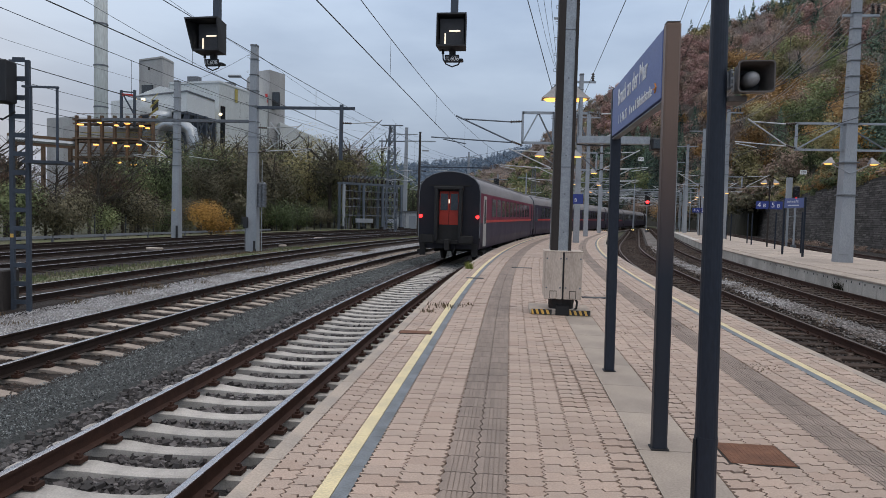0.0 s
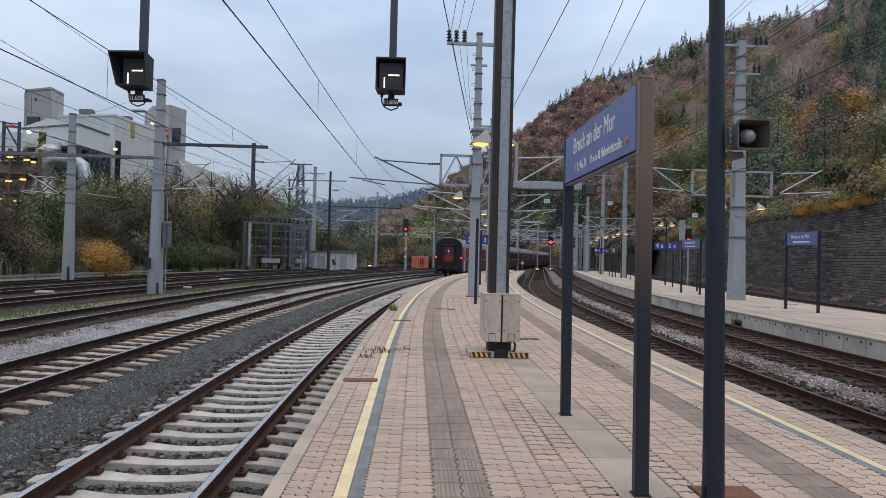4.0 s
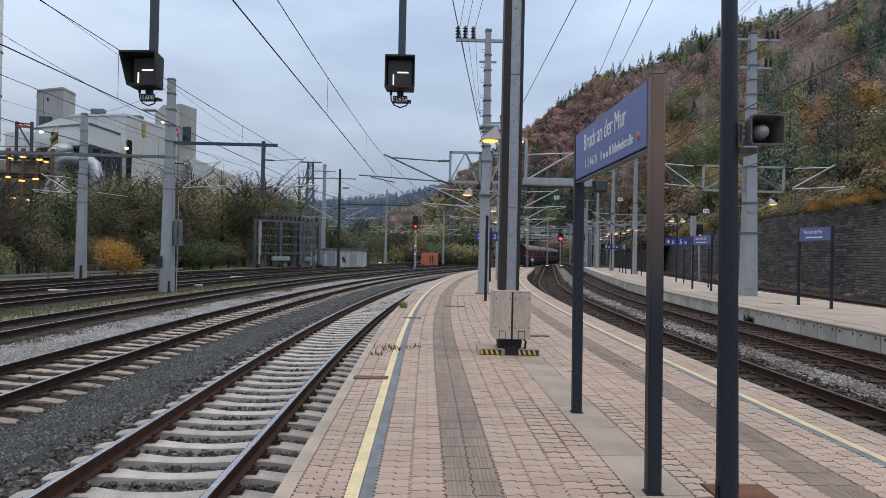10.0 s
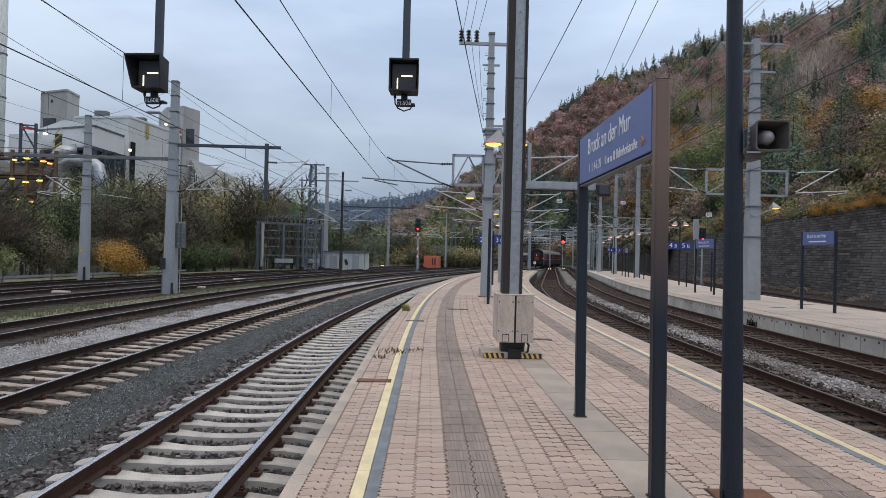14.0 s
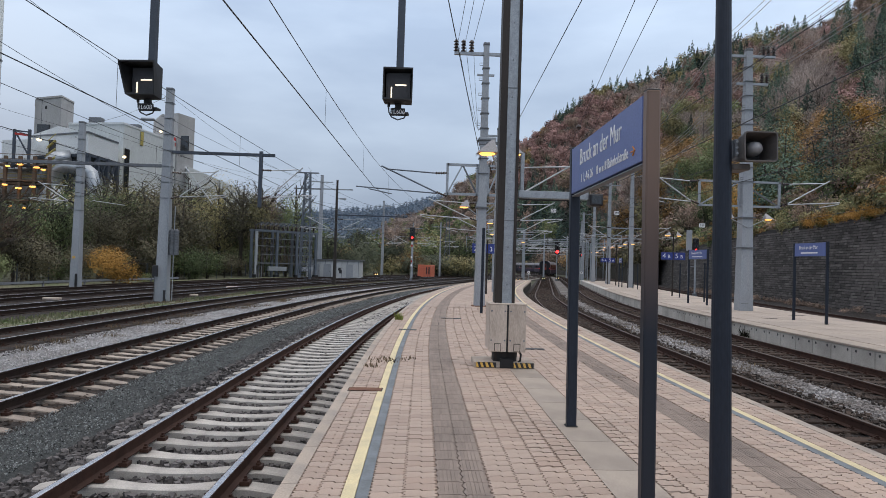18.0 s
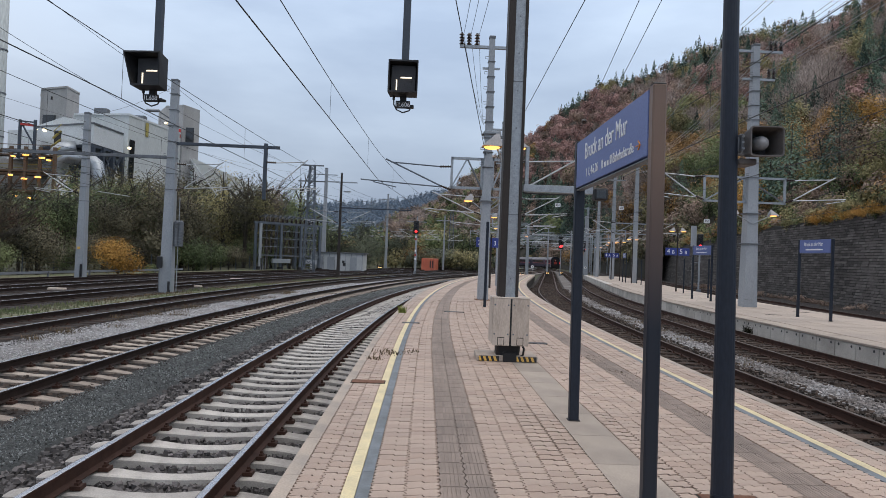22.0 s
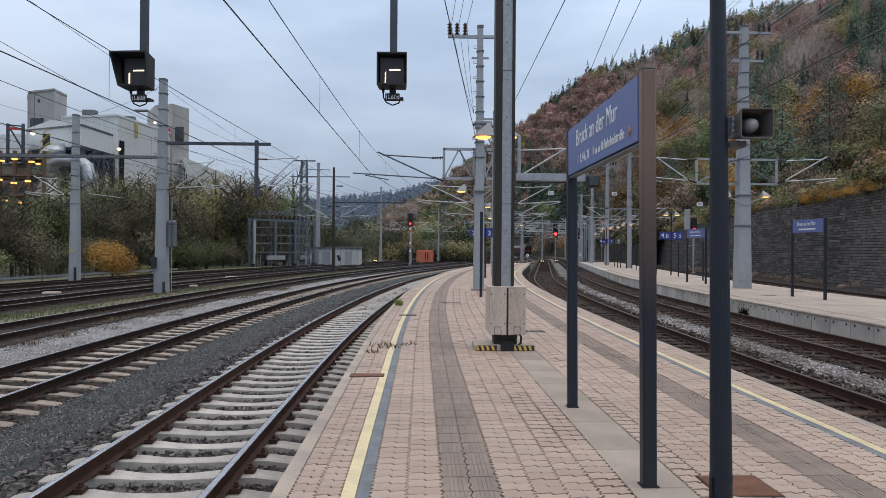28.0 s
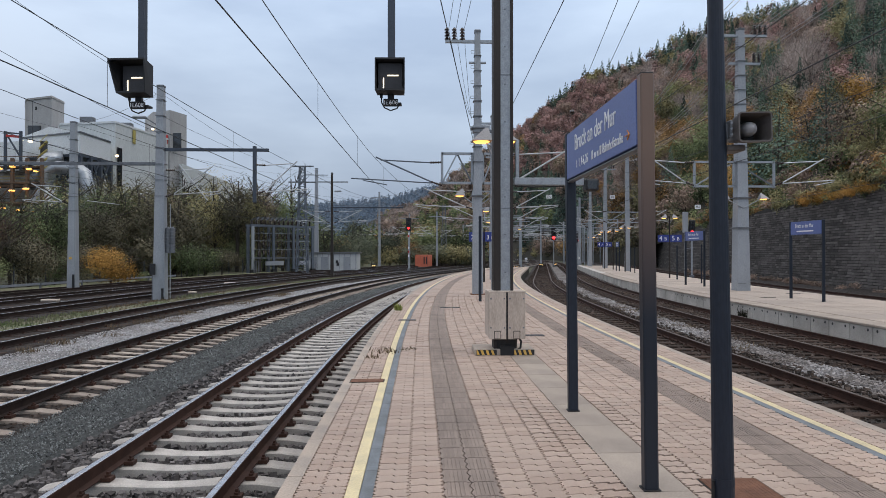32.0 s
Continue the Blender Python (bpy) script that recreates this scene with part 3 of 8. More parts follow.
def sweep(line, prof, s0, s1, step=1.0, ends=False):
    """A sheet with the cross-section prof (off, z) along a line."""
    m = Mesh()
    n = max(2, int((s1 - s0) / step) + 1)
    rows = []
    for s in np.linspace(s0, s1, n):
        r = []
        for off, z in prof:
            x, y, _ = line.at(s, off)
            r.append((x, y, z))
        rows.append(r)
    m.strip(rows)
    return m


g = Mesh()
g.strip([[(x, y, -1.0) for x in (-4000, -300, -60, 40, 300, 4000)] for y in (-900, -100, 0, 150, 400, 4500)])
solo("ground", g, "earth", "bare brown earth and thin grass round the tracks", "ground", "structure")

BEDS = [
    ("bed_near", LINE_L, [(-1.75, -0.86), (-1.3, -0.855), (0, -0.855), (1.3, -0.845), (1.66, -0.865)], "bed_grey", "grey crushed-stone ballast under the near track"),
    ("walkway_gravel", LINE_L, [(-2.95, -0.86), (-2.8, -0.80), (-1.95, -0.785), (-1.65, -0.87)], "bed_fine", "dark fine gravel walkway between two tracks"),
    ("bed_second", LINE_L, [(-5.75, -0.80), (-5.5, -0.80), (-4.2, -0.815), (-2.9, -0.81), (-2.7, -0.84)], "bed_brown", "rust-brown ballast under the second track"),
    ("gravel_strip", LINE_L, [(-7.45, -0.84), (-6.6, -0.76), (-5.8, -0.77), (-5.7, -0.81)], "bed_white", "pale loose gravel strip beside the track"),
    ("bed_third", LINE_L, [(-10.4, -0.84), (-10.0, -0.722), (-7.4, -0.722), (-7.1, -0.83)], "bed_brown", "dark brown ballast under the third track"),
    ("grass_strip", LINE_L, [(-12.4, -0.85), (-11.5, -0.74), (-10.4, -0.74), (-10.2, -0.80)], "grass", "short green grass strip between the tracks"),
    ("bed_far", LINE_L, [(-25.5, -0.9), (-24.5, -0.75), (-12.3, -0.75), (-12.0, -0.86)], "bed_brown", "dark ballast under the far left tracks"),
    ("verge", LINE_L, [(-31.0, -0.9), (-27.0, -0.70), (-25.4, -0.70), (-25.2, -0.9)], "grass", "grass verge beside the far left tracks"),
    ("bed_right", LINE_R, [(-1.70, -0.80), (-1.3, -0.75), (0, -0.755), (1.3, -0.75), (1.6, -0.80)], "bed_brown", "dark rusty ballast under the track beside the platform"),
    ("gravel_right", LINE_R, [(1.5, -0.80), (1.8, -0.75), (2.5, -0.74), (2.75, -0.80)], "bed_soil", "pale grey gravel strip between two tracks"),
    ("bed_right_second", LINE_R, [(2.6, -0.80), (2.8, -0.75), (4.0, -0.755), (5.2, -0.75), (5.6, -0.80)], "bed_brown", "dark rusty ballast under the outer track"),
    ("bed_wall", LINE_R, [(11.2, -0.85), (11.6, -0.76), (22.5, -0.76), (24.6, -0.6)], "bed_brown", "brown ballast and litter below the retaining wall"),
]
for name, line, prof, m_, lab in BEDS:
    solo(name, sweep(line, prof, -20, 300, 2.0), m_, lab, "ballast", "structure")


def rail_prof(off):
    c = [(-0.07, 0.0), (-0.07, 0.012), (-0.012, 0.03), (-0.010, 0.125), (-0.036, 0.138), (-0.036, 0.168)]
    side = [(off + a, RAIL - 0.172 + b) for a, b in c]
    other = [(off - a, RAIL - 0.172 + b) for a, b in c[::-1]]
    return side, other


def rails(track, line, off, s0, s1, top):
    for k in (-0.7525, 0.7525):
        a, b = rail_prof(off + k)
        body = sweep(line, a + b, s0, s1, 1.5)
        rail = part("rail", body, "rust_steel" if line is LINE_R or off == 0 else "rail_dark", track)
        t = sweep(line, [(off + k - 0.0365, RAIL - 0.006), (off + k - 0.026, RAIL), (off + k + 0.026, RAIL), (off + k + 0.0365, RAIL - 0.006)], s0, s1, 1.5)
        part("rail_head", t, top, rail)


def concrete_sleeper(k=1.0):
    """A pre-stressed sleeper: raised seats under the rails, a waist between."""
    m = Mesh()
    st = [(-1.3, 0.105, 0.075), (-1.22, 0.145, 0.065), (-0.95, 0.145, 0.03), (-0.55, 0.145, 0.03), (-0.25, 0.115, 0.055), (0, 0.11, 0.06)]
    st += [(-a, b, c) for a, b, c in st[-2::-1]]
    rows = []
    for x, w, drop in st:
        w *= k
        z = -0.725 - drop
        rows.append([(x, -w, -0.93), (x, -w, z - 0.012), (x, -w + 0.03, z), (x, w - 0.03, z), (x, w, z - 0.012), (x, w, -0.93)])
    m.strip(rows)
    m.f += [tuple(range(6)), tuple(range(len(m.v) - 6, len(m.v)))]
    return m.data("sleeper")


def timber_sleeper():
    return Mesh().box(-1.3, -0.125, -0.92, 1.3, 0.125, -0.712, 0.012).data("sleeper")


CONC, CONC_W, TIMB = concrete_sleeper(0.92), concrete_sleeper(0.74), timber_sleeper()
for me, k in ((CONC, "sleeper"), (CONC_W, "sleeper_warm"), (TIMB, "timber")):
    me.materials.append(M[k])


def fastening(m, x, y, h, off):
    """Clips and bolts on both sides of a rail."""
    for k in (-0.7525, 0.7525):
        for s in (-0.12, 0.12):
            w = k + s
            px, py = x + w * math.cos(h), y - w * math.sin(h)
            t = Matrix.Translation((px, py, -0.715)) @ Matrix.Rotation(-h, 4, "Z")
            m.box(-0.05, -0.06, -0.03, 0.05, 0.06, 0.012, m=t)
            m.box(-0.02, -0.035, 0.012, 0.02, 0.035, 0.036, m=t)
            m.box(-0.014, -0.014, 0.036, 0.014, 0.014, 0.062, m=t)


def lay(track, line, off, s0, s1, gap, me, jitter=0.0, clips=40.0):
    m = Mesh()
    for s in np.arange(s0, s1, gap):
        x, y, h = line.at(s + rng.normal(0, 0.01 + jitter), off)
        z = rng.normal(0, 0.004)
        ob = part("sleeper", me, None, track)
        ob.location, ob.rotation_euler = (x, y, z), (0, rng.normal(0, 0.003), -h + rng.normal(0, 0.006 + jitter * 0.5))
        if s < clips:
            fastening(m, x, y, h, off)
    if m.v:
        part("rail_fixing", m, "rust_steel", track, "rusty rail clips and bolts", kind="stuff")


def far_sleepers(track, line, off, s0, s1, gap, material):
    m = Mesh()
    for s in np.arange(s0, s1, gap):
        x, y, h = line.at(s, off)
        t = Matrix.Translation((x, y, 0)) @ Matrix.Rotation(-h, 4, "Z")
        m.box(-1.3, -0.13, -0.9, 1.3, 0.13, -0.735, m=t)
    part("sleeper_row", m, material, track, "distant sleepers", kind="stuff")


TRACKS = [
    # name, line, offset, sleeper mesh, gap, first, last of single sleepers, head, label
    ("near", LINE_L, 0.0, CONC, 0.555, 2.2, 74, "rail_top", "railway track of pale concrete sleepers and brown rails", "sleeper"),
    ("second", LINE_L, -4.2, CONC_W, 0.60, 7.0, 74, "rail_top", "railway track of rust-stained concrete sleepers", "sleeper_warm"),
    ("third", LINE_L, -8.65, TIMB, 0.62, 15.0, 60, "rail_top", "railway track with dark timber sleepers", "timber"),
    ("fourth", LINE_L, -13.9, None, 0.65, 20, 20, "rail_top", "dark railway track of the yard", "timber"),
    ("fifth", LINE_L, -18.3, None, 0.65, 20, 20, "rail_top", "dark railway track of the yard", "timber"),
    ("sixth", LINE_L, -22.7, None, 0.65, 20, 20, "rail_dull", "little-used dark railway track beside the verge", "timber"),
    ("right", LINE_R, 0.0, TIMB, 0.62, 4.0, 74, "rail_dull", "rusty railway track on dark timber sleepers", "timber"),
    ("right_second", LINE_R, 4.05, TIMB, 0.62, 10.0, 74, "rail_dull", "rusty outer railway track on timber sleepers", "timber"),
    ("wall", LINE_R, 15.6, None, 0.65, 20, 20, "rail_dull", "overgrown brown railway track below the wall", "timber"),
]
for name, line, off, me, gap, a, b, top, lab, sm in TRACKS:
    tr = thing("railway_track", label=lab, category="railway track", group="tracks")
    rails(tr, line, off, -20, 300 if line is LINE_L else 215, top)
    if me:
        lay(tr, line, off, a, b, gap, me, 0.012 if me is TIMB else 0.0, 45 if off == 0 else 34)
    far_sleepers(tr, line, off, b if me else 10, 180, gap * 1.5, sm)
    far_sleepers(tr, line, off, -18, a - 0.3 if me else 9.5, gap, sm)


def stones(name, line, bands, s0, s1, count, size, material, label, z0=-0.765):
    """Loose stones, each a crooked little block, strewn over bands of offsets, more of them nearby."""
    q = np.array([(x, y, z) for z in (-1, 1) for y in (-1, 1) for x in (-1, 1)], float)
    fs = np.array([(0, 2, 3, 1), (4, 5, 7, 6), (0, 1, 5, 4), (2, 6, 7, 3), (0, 4, 6, 2), (1, 3, 7, 5)])
    if size < 0.012:
        q = np.array([(1, 1, 1), (-1, -1, 1), (-1, 1, -1), (1, -1, -1)], float)
        fs = np.array([(0, 1, 2), (0, 3, 1), (0, 2, 3), (1, 3, 2)])
    nv = len(q)
    w = np.array([b - a for a, b in bands])
    pick = rng.choice(len(bands), count, p=w / w.sum())
    lo = np.array([a for a, b in bands])[pick]
    off = lo + rng.random(count) * w[pick]
    u = rng.random(count)
    s = s0 + (s1 - s0) * u ** 1.7
    h = np.interp(s, line.s, line.h)
    cx_ = np.interp(s, line.s, line.x) + off * np.cos(h)
    cy_ = np.interp(s, line.s, line.y) - off * np.sin(h)
    r = size * (0.55 + rng.random(count) ** 2 * 0.9) * (1 + s / 60)
    v = q[None] * (0.65 + rng.random((count, nv, 3)) * 0.6) * r[:, None, None] * np.array([1, 0.85, 0.7])
    a1, a2 = rng.random(count) * 6.28, rng.random(count) * 6.28
    c, d = np.cos(a1)[:, None], np.sin(a1)[:, None]
    x, y, z = v[..., 0], v[..., 1], v[..., 2]
    y, z = c * y - d * z, d * y + c * z
    c, d = np.cos(a2)[:, None], np.sin(a2)[:, None]
    x, y = c * x - d * y, d * x + c * y
    v = np.stack([x + cx_[:, None], y + cy_[:, None], z + (z0 + rng.random(count) * size * 0.9)[:, None]], -1)
    me = bpy.data.meshes.new(name)
    f = (fs[None] + nv * np.arange(count)[:, None, None]).reshape(-1, fs.shape[1])
    me.from_pydata(v.reshape(-1, 3).tolist(), [], f.tolist())
    solo(name, me, material, label, "stones", "stuff")


stones("ballast_stones", LINE_L, [(-1.75, -0.85), (-0.66, 0.66), (0.85, 1.6)], 2.0, 45, 21000, 0.027, "stone_grey", "loose grey crushed stones between the sleepers", -0.852)
stones("ballast_stones_brown", LINE_L, [(-5.6, -5.05), (-4.85, -3.55), (-3.35, -2.9)], 7.0, 50, 12000, 0.024, "stone_brown", "loose rust-brown stones between the sleepers", -0.838)
stones("fine_gravel", LINE_L, [(-2.85, -1.72)], 2.4, 60, 34000, 0.0085, "stone_fine", "dark fine gravel with pale specks", -0.765)
stones("pale_gravel", LINE_L, [(-7.3, -5.75)], 9.0, 55, 26000, 0.0118, "stone_white", "loose fine pale gravel with soil between", -0.765)
stones("ballast_stones_right", LINE_R, [(-1.6, -0.85), (-0.66, 0.66), (0.85, 1.85)], 6.0, 60, 10000, 0.026, "stone_brown", "loose rust-brown stones on timber sleepers", -0.755)
stones("pale_gravel_right", LINE_R, [(1.65, 2.6)], 7.0, 60, 9500, 0.018, "stone_pale_brown", "loose pale grey stones between the tracks", -0.75)
stones("ballast_stones_outer", LINE_R, [(2.45, 3.1), (3.3, 4.6), (4.8, 5.4)], 10.0, 60, 7000, 0.027, "stone_brown", "loose rust-brown stones on the outer track", -0.755)


# ---- platform ----
body = Mesh()
ys = np.concatenate([np.arange(-14, 30, 2.0), np.arange(30, PLAT_END + 0.1, 3.0)])
rows = []
for y in ys:
    a, b = plat(0.0, y), plat(WIDE, y)
    rows.append([(a + 0.02, y, -1.0), (a + 0.02, y, -0.045), (b - 0.02, y, -0.045), (b - 0.02, y, -1.0)])
body.strip(rows)
platform = solo("platform", body, "joint", "island platform of sand-coloured pavers with yellow edge lines", "platform", "structure")
endwall = Mesh().box(plat(0, PLAT_END), PLAT_END - 0.02, -1.0, plat(WIDE, PLAT_END), PLAT_END + 0.15, -0.01)
part("end_wall", endwall, "concrete", platform)


def band(u0, u1, y0, y1, step, z=0.0, gap=0.006, zb=-0.05, bev=0.004):
    """Slabs one after another along the platform."""
    out = []
    y = y0
    while y < y1:
        e = min(y + step, y1) - gap
        pts = [(plat(u0, y), y), (plat(u1, y), y), (plat(u1, e), e), (plat(u0, e), e)]
        out.append(pts)
        y += step
    return out


def slabs(m, lst, z0, z1):
    for p in lst:
        m.slab(p, z0, z1)
    return m


def slab_parts(name, lst, z0, z1, material, parent, limit=300):
    """Each slab an object of its own."""
    for p in lst[:limit]:
        cx_, cy_ = sum(q[0] for q in p) / 4, sum(q[1] for q in p) / 4
        part(name, Mesh().slab([(x - cx_, y - cy_) for x, y in p], z0, z1), material, parent, loc=(cx_, cy_, 0))


FAR_PAVE = 26.0
for u0, u1 in ((0.0, 0.115), (WIDE - 0.115, WIDE)):
    slab_parts("kerb_stone", band(u0, u1, -8, PLAT_END, 1.0), -0.17, 0.0, "kerb", platform)
for u0, u1, y_ in ((0.47, 0.565, "yellow"), (0.57, 0.66, "bluegrey"), (4.80, 4.89, "yellow"), (4.71, 4.795, "bluegrey")):
    part("edge_line", slabs(Mesh(), band(u0, u1, -8, PLAT_END, 0.57, gap=0.003), -0.05, 0.001), y_, platform,
         "yellow safety line of paving slabs" if y_ == "yellow" else "blue-grey band beside the yellow line")
slab_parts("paving_slab", band(2.45, 2.87, -8, 11.3, 0.9, gap=0.008), -0.05, -0.001, "slab", platform)


def grooved(m, u0, u1, y0, y1):
    """Grooved guide plates with zigzag flanks, two side by side, five ribs on each."""
    half = (u1 - u0) / 2
    y = y0
    while y < y1:
        step = 0.285 if y < 18 else 1.14
        e = y + step - 0.010
        for c in (u0, u0 + half):
            a, b = c + 0.005, c + half - 0.005
            zig = [(0.011 * (-1) ** k, y + (e - y) * k / 4) for k in range(5)] if y < 18 else [(0, y), (0, e)]
            m.slab([(plat(b + d, q), q) for d, q in zig] + [(plat(a + d, q), q) for d, q in zig[::-1]], -0.05, -0.006)
            w = (half - 0.046) / 5
            for i in range(5):
                p, q = c + 0.023 + i * w + 0.003, c + 0.023 + (i + 1) * w - 0.003
                m.slab([(plat(p, y), y), (plat(q, y), y), (plat(q, e), e), (plat(p, e), e)], -0.04, -0.001)
        y += step


for u0, u1 in ((1.15, 1.55), (3.83, 4.2)):
    t = Mesh()
    grooved(t, u0, u1, -7.98, PLAT_END)
    part("guide_strip", t, "tactile", platform, "grey grooved guide strip", kind="stuff")

ROW = 0.1425


def block_outline(w, worn=0.0):
    """The plan of an interlocking paver: zigzag flanks and waved ends."""
    a, b, e, g_, l = 0.028, 0.008, 0.0050 + worn, 0.0046 + worn * 1.2, ROW
    left = [(-a / 2, 0), (a / 2, 0.25 * l), (-a / 2, 0.5 * l), (a / 2, 0.75 * l), (-a / 2, l)]
    jog = 0.019
    top = [(0.22 * w, l + b * 0.4), (0.36 * w, l + b * 1.6), (0.46 * w, l + jog), (0.54 * w, l - jog), (0.64 * w, l - b * 1.6), (0.78 * w, l - b * 0.4)]
    right = [(w + x, y) for x, y in left[::-1]]
    bot = [(x + (0.012 + worn * 2 if 0.4 * w < x < 0.6 * w else 0), y - l) for x, y in top[::-1]]
    pts = [(x, y) for x, y in left] + top + right + bot
    cx_, cy_ = w / 2, l / 2
    return [(cx_ + (x - cx_) * (1 - 2 * e / w), cy_ + (y - cy_) * (1 - 2 * g_ / l)) for x, y in pts][::-1]


def block_faces(n):
    return [tuple(range(n))] + [(i, (i + 1) % n, n + (i + 1) % n, n + i) for i in range(n)]


PAVED = [(0.12, 0.467, 2), (0.663, 1.148, 2), (1.552, 2.445, 4), (2.875, 3.828, 5), (4.202, 4.706, 3), (4.893, 5.243, 2)]
field = Mesh()
lone = []
fv, ff = field.v, field.f
for u0, u1, n in PAVED + [(2.445, 2.875, 2)]:
    w = (u1 - u0) / n
    fresh, old = block_outline(w), block_outline(w, 0.0058)
    k = len(fresh)
    faces = block_faces(k)
    shared = {}
    mid = (u0, u1, n) == (2.445, 2.875, 2)
    for c in range(n):
        shift = 0.5 * ROW * (c % 2)
        y0 = (11.4 if mid else 0.0) + shift
        for r in range(int((FAR_PAVE - y0) / ROW)):
            y = y0 + r * ROW
            tilt = rng.normal(0, 0.0012)
            dz = rng.normal(0, 0.0012)
            u = u0 + c * w
            # washed-out joints beside the slabs near the name board
            o = old if 1.9 < u < 3.0 and y < 8.5 and not mid and noise.noise((u * 0.9, y * 0.45, 3.0)) > -0.12 else fresh
            if 4.4 < y < 7.4 and u < 3.9 and not mid:
                if id(o) not in shared:
                    mm = Mesh()
                    mm.add([(x - w / 2, q - ROW / 2, 0) for x, q in o] + [(x - w / 2, q - ROW / 2, -0.03) for x, q in o], faces)
                    shared[id(o)] = mm.data("paver")
                    shared[id(o)].materials.append(M["paver"])
                lone.append((shared[id(o)], float(plat(u + w / 2, y + ROW / 2)), y + ROW / 2, dz, tilt))
                continue
            b = len(fv)
            for z in (0.0, -0.03):
                for x, q in o:
                    fv.append((float(u + x), float(y + q), dz + z + tilt * (x - w / 2) * 20))
            ff.extend(tuple(i + b for i in f) for f in faces)
arr = np.array(fv)
arr[:, 0] = plat(arr[:, 0], arr[:, 1])
field.v = arr.tolist()
for me, x, y, z, tl in lone:
    ob = part("paver", me, None, platform)
    ob.location, ob.rotation_euler = (x, y, z), (0, tl * 4, 0)
part("pavers", field, "paver", platform, "sand-coloured interlocking pavers with dark joints", kind="stuff")
far = Mesh()
for u0, u1, n in PAVED + [(2.445, 2.875, 2)]:
    w = (u1 - u0) / n
    for c in range(n):
        y = -8.0
        while y < PLAT_END:
            if -0.05 < y < FAR_PAVE:
                y = (FAR_PAVE if u0 != 2.445 else 26.0) + 0.02
            if u0 == 2.445 and y < 0:
                y = FAR_PAVE + 0.02
            step = 0.1425 if y < 0 else 0.57 if y < 45 else 1.71
            a, b, e = u0 + c * w + 0.003, u0 + (c + 1) * w - 0.003, y + step - 0.01
            far.slab([(plat(a, y), y), (plat(b, y), y), (plat(b, e), e), (plat(a, e), e)], -0.03, rng.normal(0, 0.001))
            y += step
part("far_pavers", far, "paver", platform, kind="stuff")

# ---- near things on the platform ----
def lean(ob, ax=0.0, ay=0.0):
    """A slight lean, as posts have."""
    ob.rotation_euler[0] += ax
    ob.rotation_euler[1] += ay
    return ob


def station_sign(loc, rz, length, h_top, h_panel, label, full=True, text=0.135, post="post"):
    """A name board between two flat posts; its face looks to -x."""
    s = thing("station_sign", loc, rz, label, "station sign", "name boards")
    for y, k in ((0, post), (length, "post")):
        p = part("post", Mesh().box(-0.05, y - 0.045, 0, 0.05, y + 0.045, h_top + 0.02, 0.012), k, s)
        part("foot_plate", Mesh().box(-0.062, y - 0.056, 0, 0.062, y + 0.056, 0.010, 0.003), "rubber", p)
        part("post_cap", Mesh().box(-0.046, y - 0.041, h_top + 0.02, 0.046, y + 0.041, h_top + 0.026, 0.002), "galv_dark", p)
    z0 = h_top - h_panel
    board = part("board", Mesh().box(-0.05, 0.06, z0, -0.012, length - 0.06, h_top, 0.004), "sign_blue", s, "blue name board with white lettering")
    part("back_frame", Mesh().box(-0.008, 0.055, z0 - 0.012, 0.03, length - 0.055, h_top + 0.004, 0.004), "black", s)
    part("bottom_rail", Mesh().box(-0.045, 0.06, z0 - 0.03, 0.02, length - 0.06, z0 - 0.014, 0.004), "galv_dark", s)
    rot = (radians(90), 0, radians(-90))
    x = -0.0525
    k = length / 2.35
    words("Bruck an der Mur", text * 1.66, "white", board, (x, (length - 0.42 * k), z0 + h_panel * 0.53), rot, squeeze=0.86 * k)
    if full:
        words("1, 4-6, 26", text * 0.86, "white", board, (x, length - 0.58, z0 + h_panel * 0.15), rot, squeeze=0.80)
        words("Bahnhofstraße", text * 0.86, "white", board, (x, length - 1.42, z0 + h_panel * 0.15), rot, squeeze=0.84)
        for y, w_ in ((length - 0.50, 0.016), (length - 1.07, 0.014), (length - 1.10, 0.014), (length - 1.16, 0.05), (length - 1.25, 0.05), (length - 1.34, 0.014), (length - 1.365, 0.025)):
            m = Mesh().box(x - 0.002, y - w_, z0 + h_panel * 0.15, x, y, z0 + h_panel * 0.15 + (0.075 if w_ < 0.03 else 0.045))
            part("pictogram_bar", m, "white", board)
        a = Mesh()
        yc, zc = length - 2.10, z0 + h_panel * 0.22
        a.bar((x, yc + 0.055, zc), (x, yc - 0.045, zc), 0.012, 0.004)
        a.bar((x, yc - 0.045, zc), (x, yc, zc + 0.035), 0.012, 0.004)
        a.bar((x, yc - 0.045, zc), (x, yc, zc - 0.035), 0.012, 0.004)
        part("arrow", a, "orange_paint", board)
    else:
        part("second_line", Mesh().box(x - 0.002, 0.5, z0 + h_panel * 0.2, x, length - 0.45, z0 + h_panel * 0.3), "white", board)
    return s


near_sign = station_sign((1.62, 4.64, 0), radians(0.0), 2.35, 2.90, 0.47, "blue station name board on two dark steel posts", post="post_reflection")
lean(near_sign, 0.0, radians(-0.55))
edge_sign = station_sign((2.12, 23.2, 0), radians(-5.3), 2.35, 2.95, 0.5, "second blue name board seen along its edge", full=False)

# loudspeaker on a round post
sp = thing("loudspeaker_post", (1.575, 3.40, 0), 0, "dark round steel post carrying a horn loudspeaker", "loudspeaker post")
post = Mesh()
post.turn([(0.057, 0.0), (0.055, 0.5), (0.038, 3.2), (0.036, 6.0)], 20)
pp = part("post", post, "post", sp, smooth=False)
part("band", Mesh().turn([(0.0575, 0.46), (0.0575, 0.50)], 20), "post", pp, "steel band with cable")
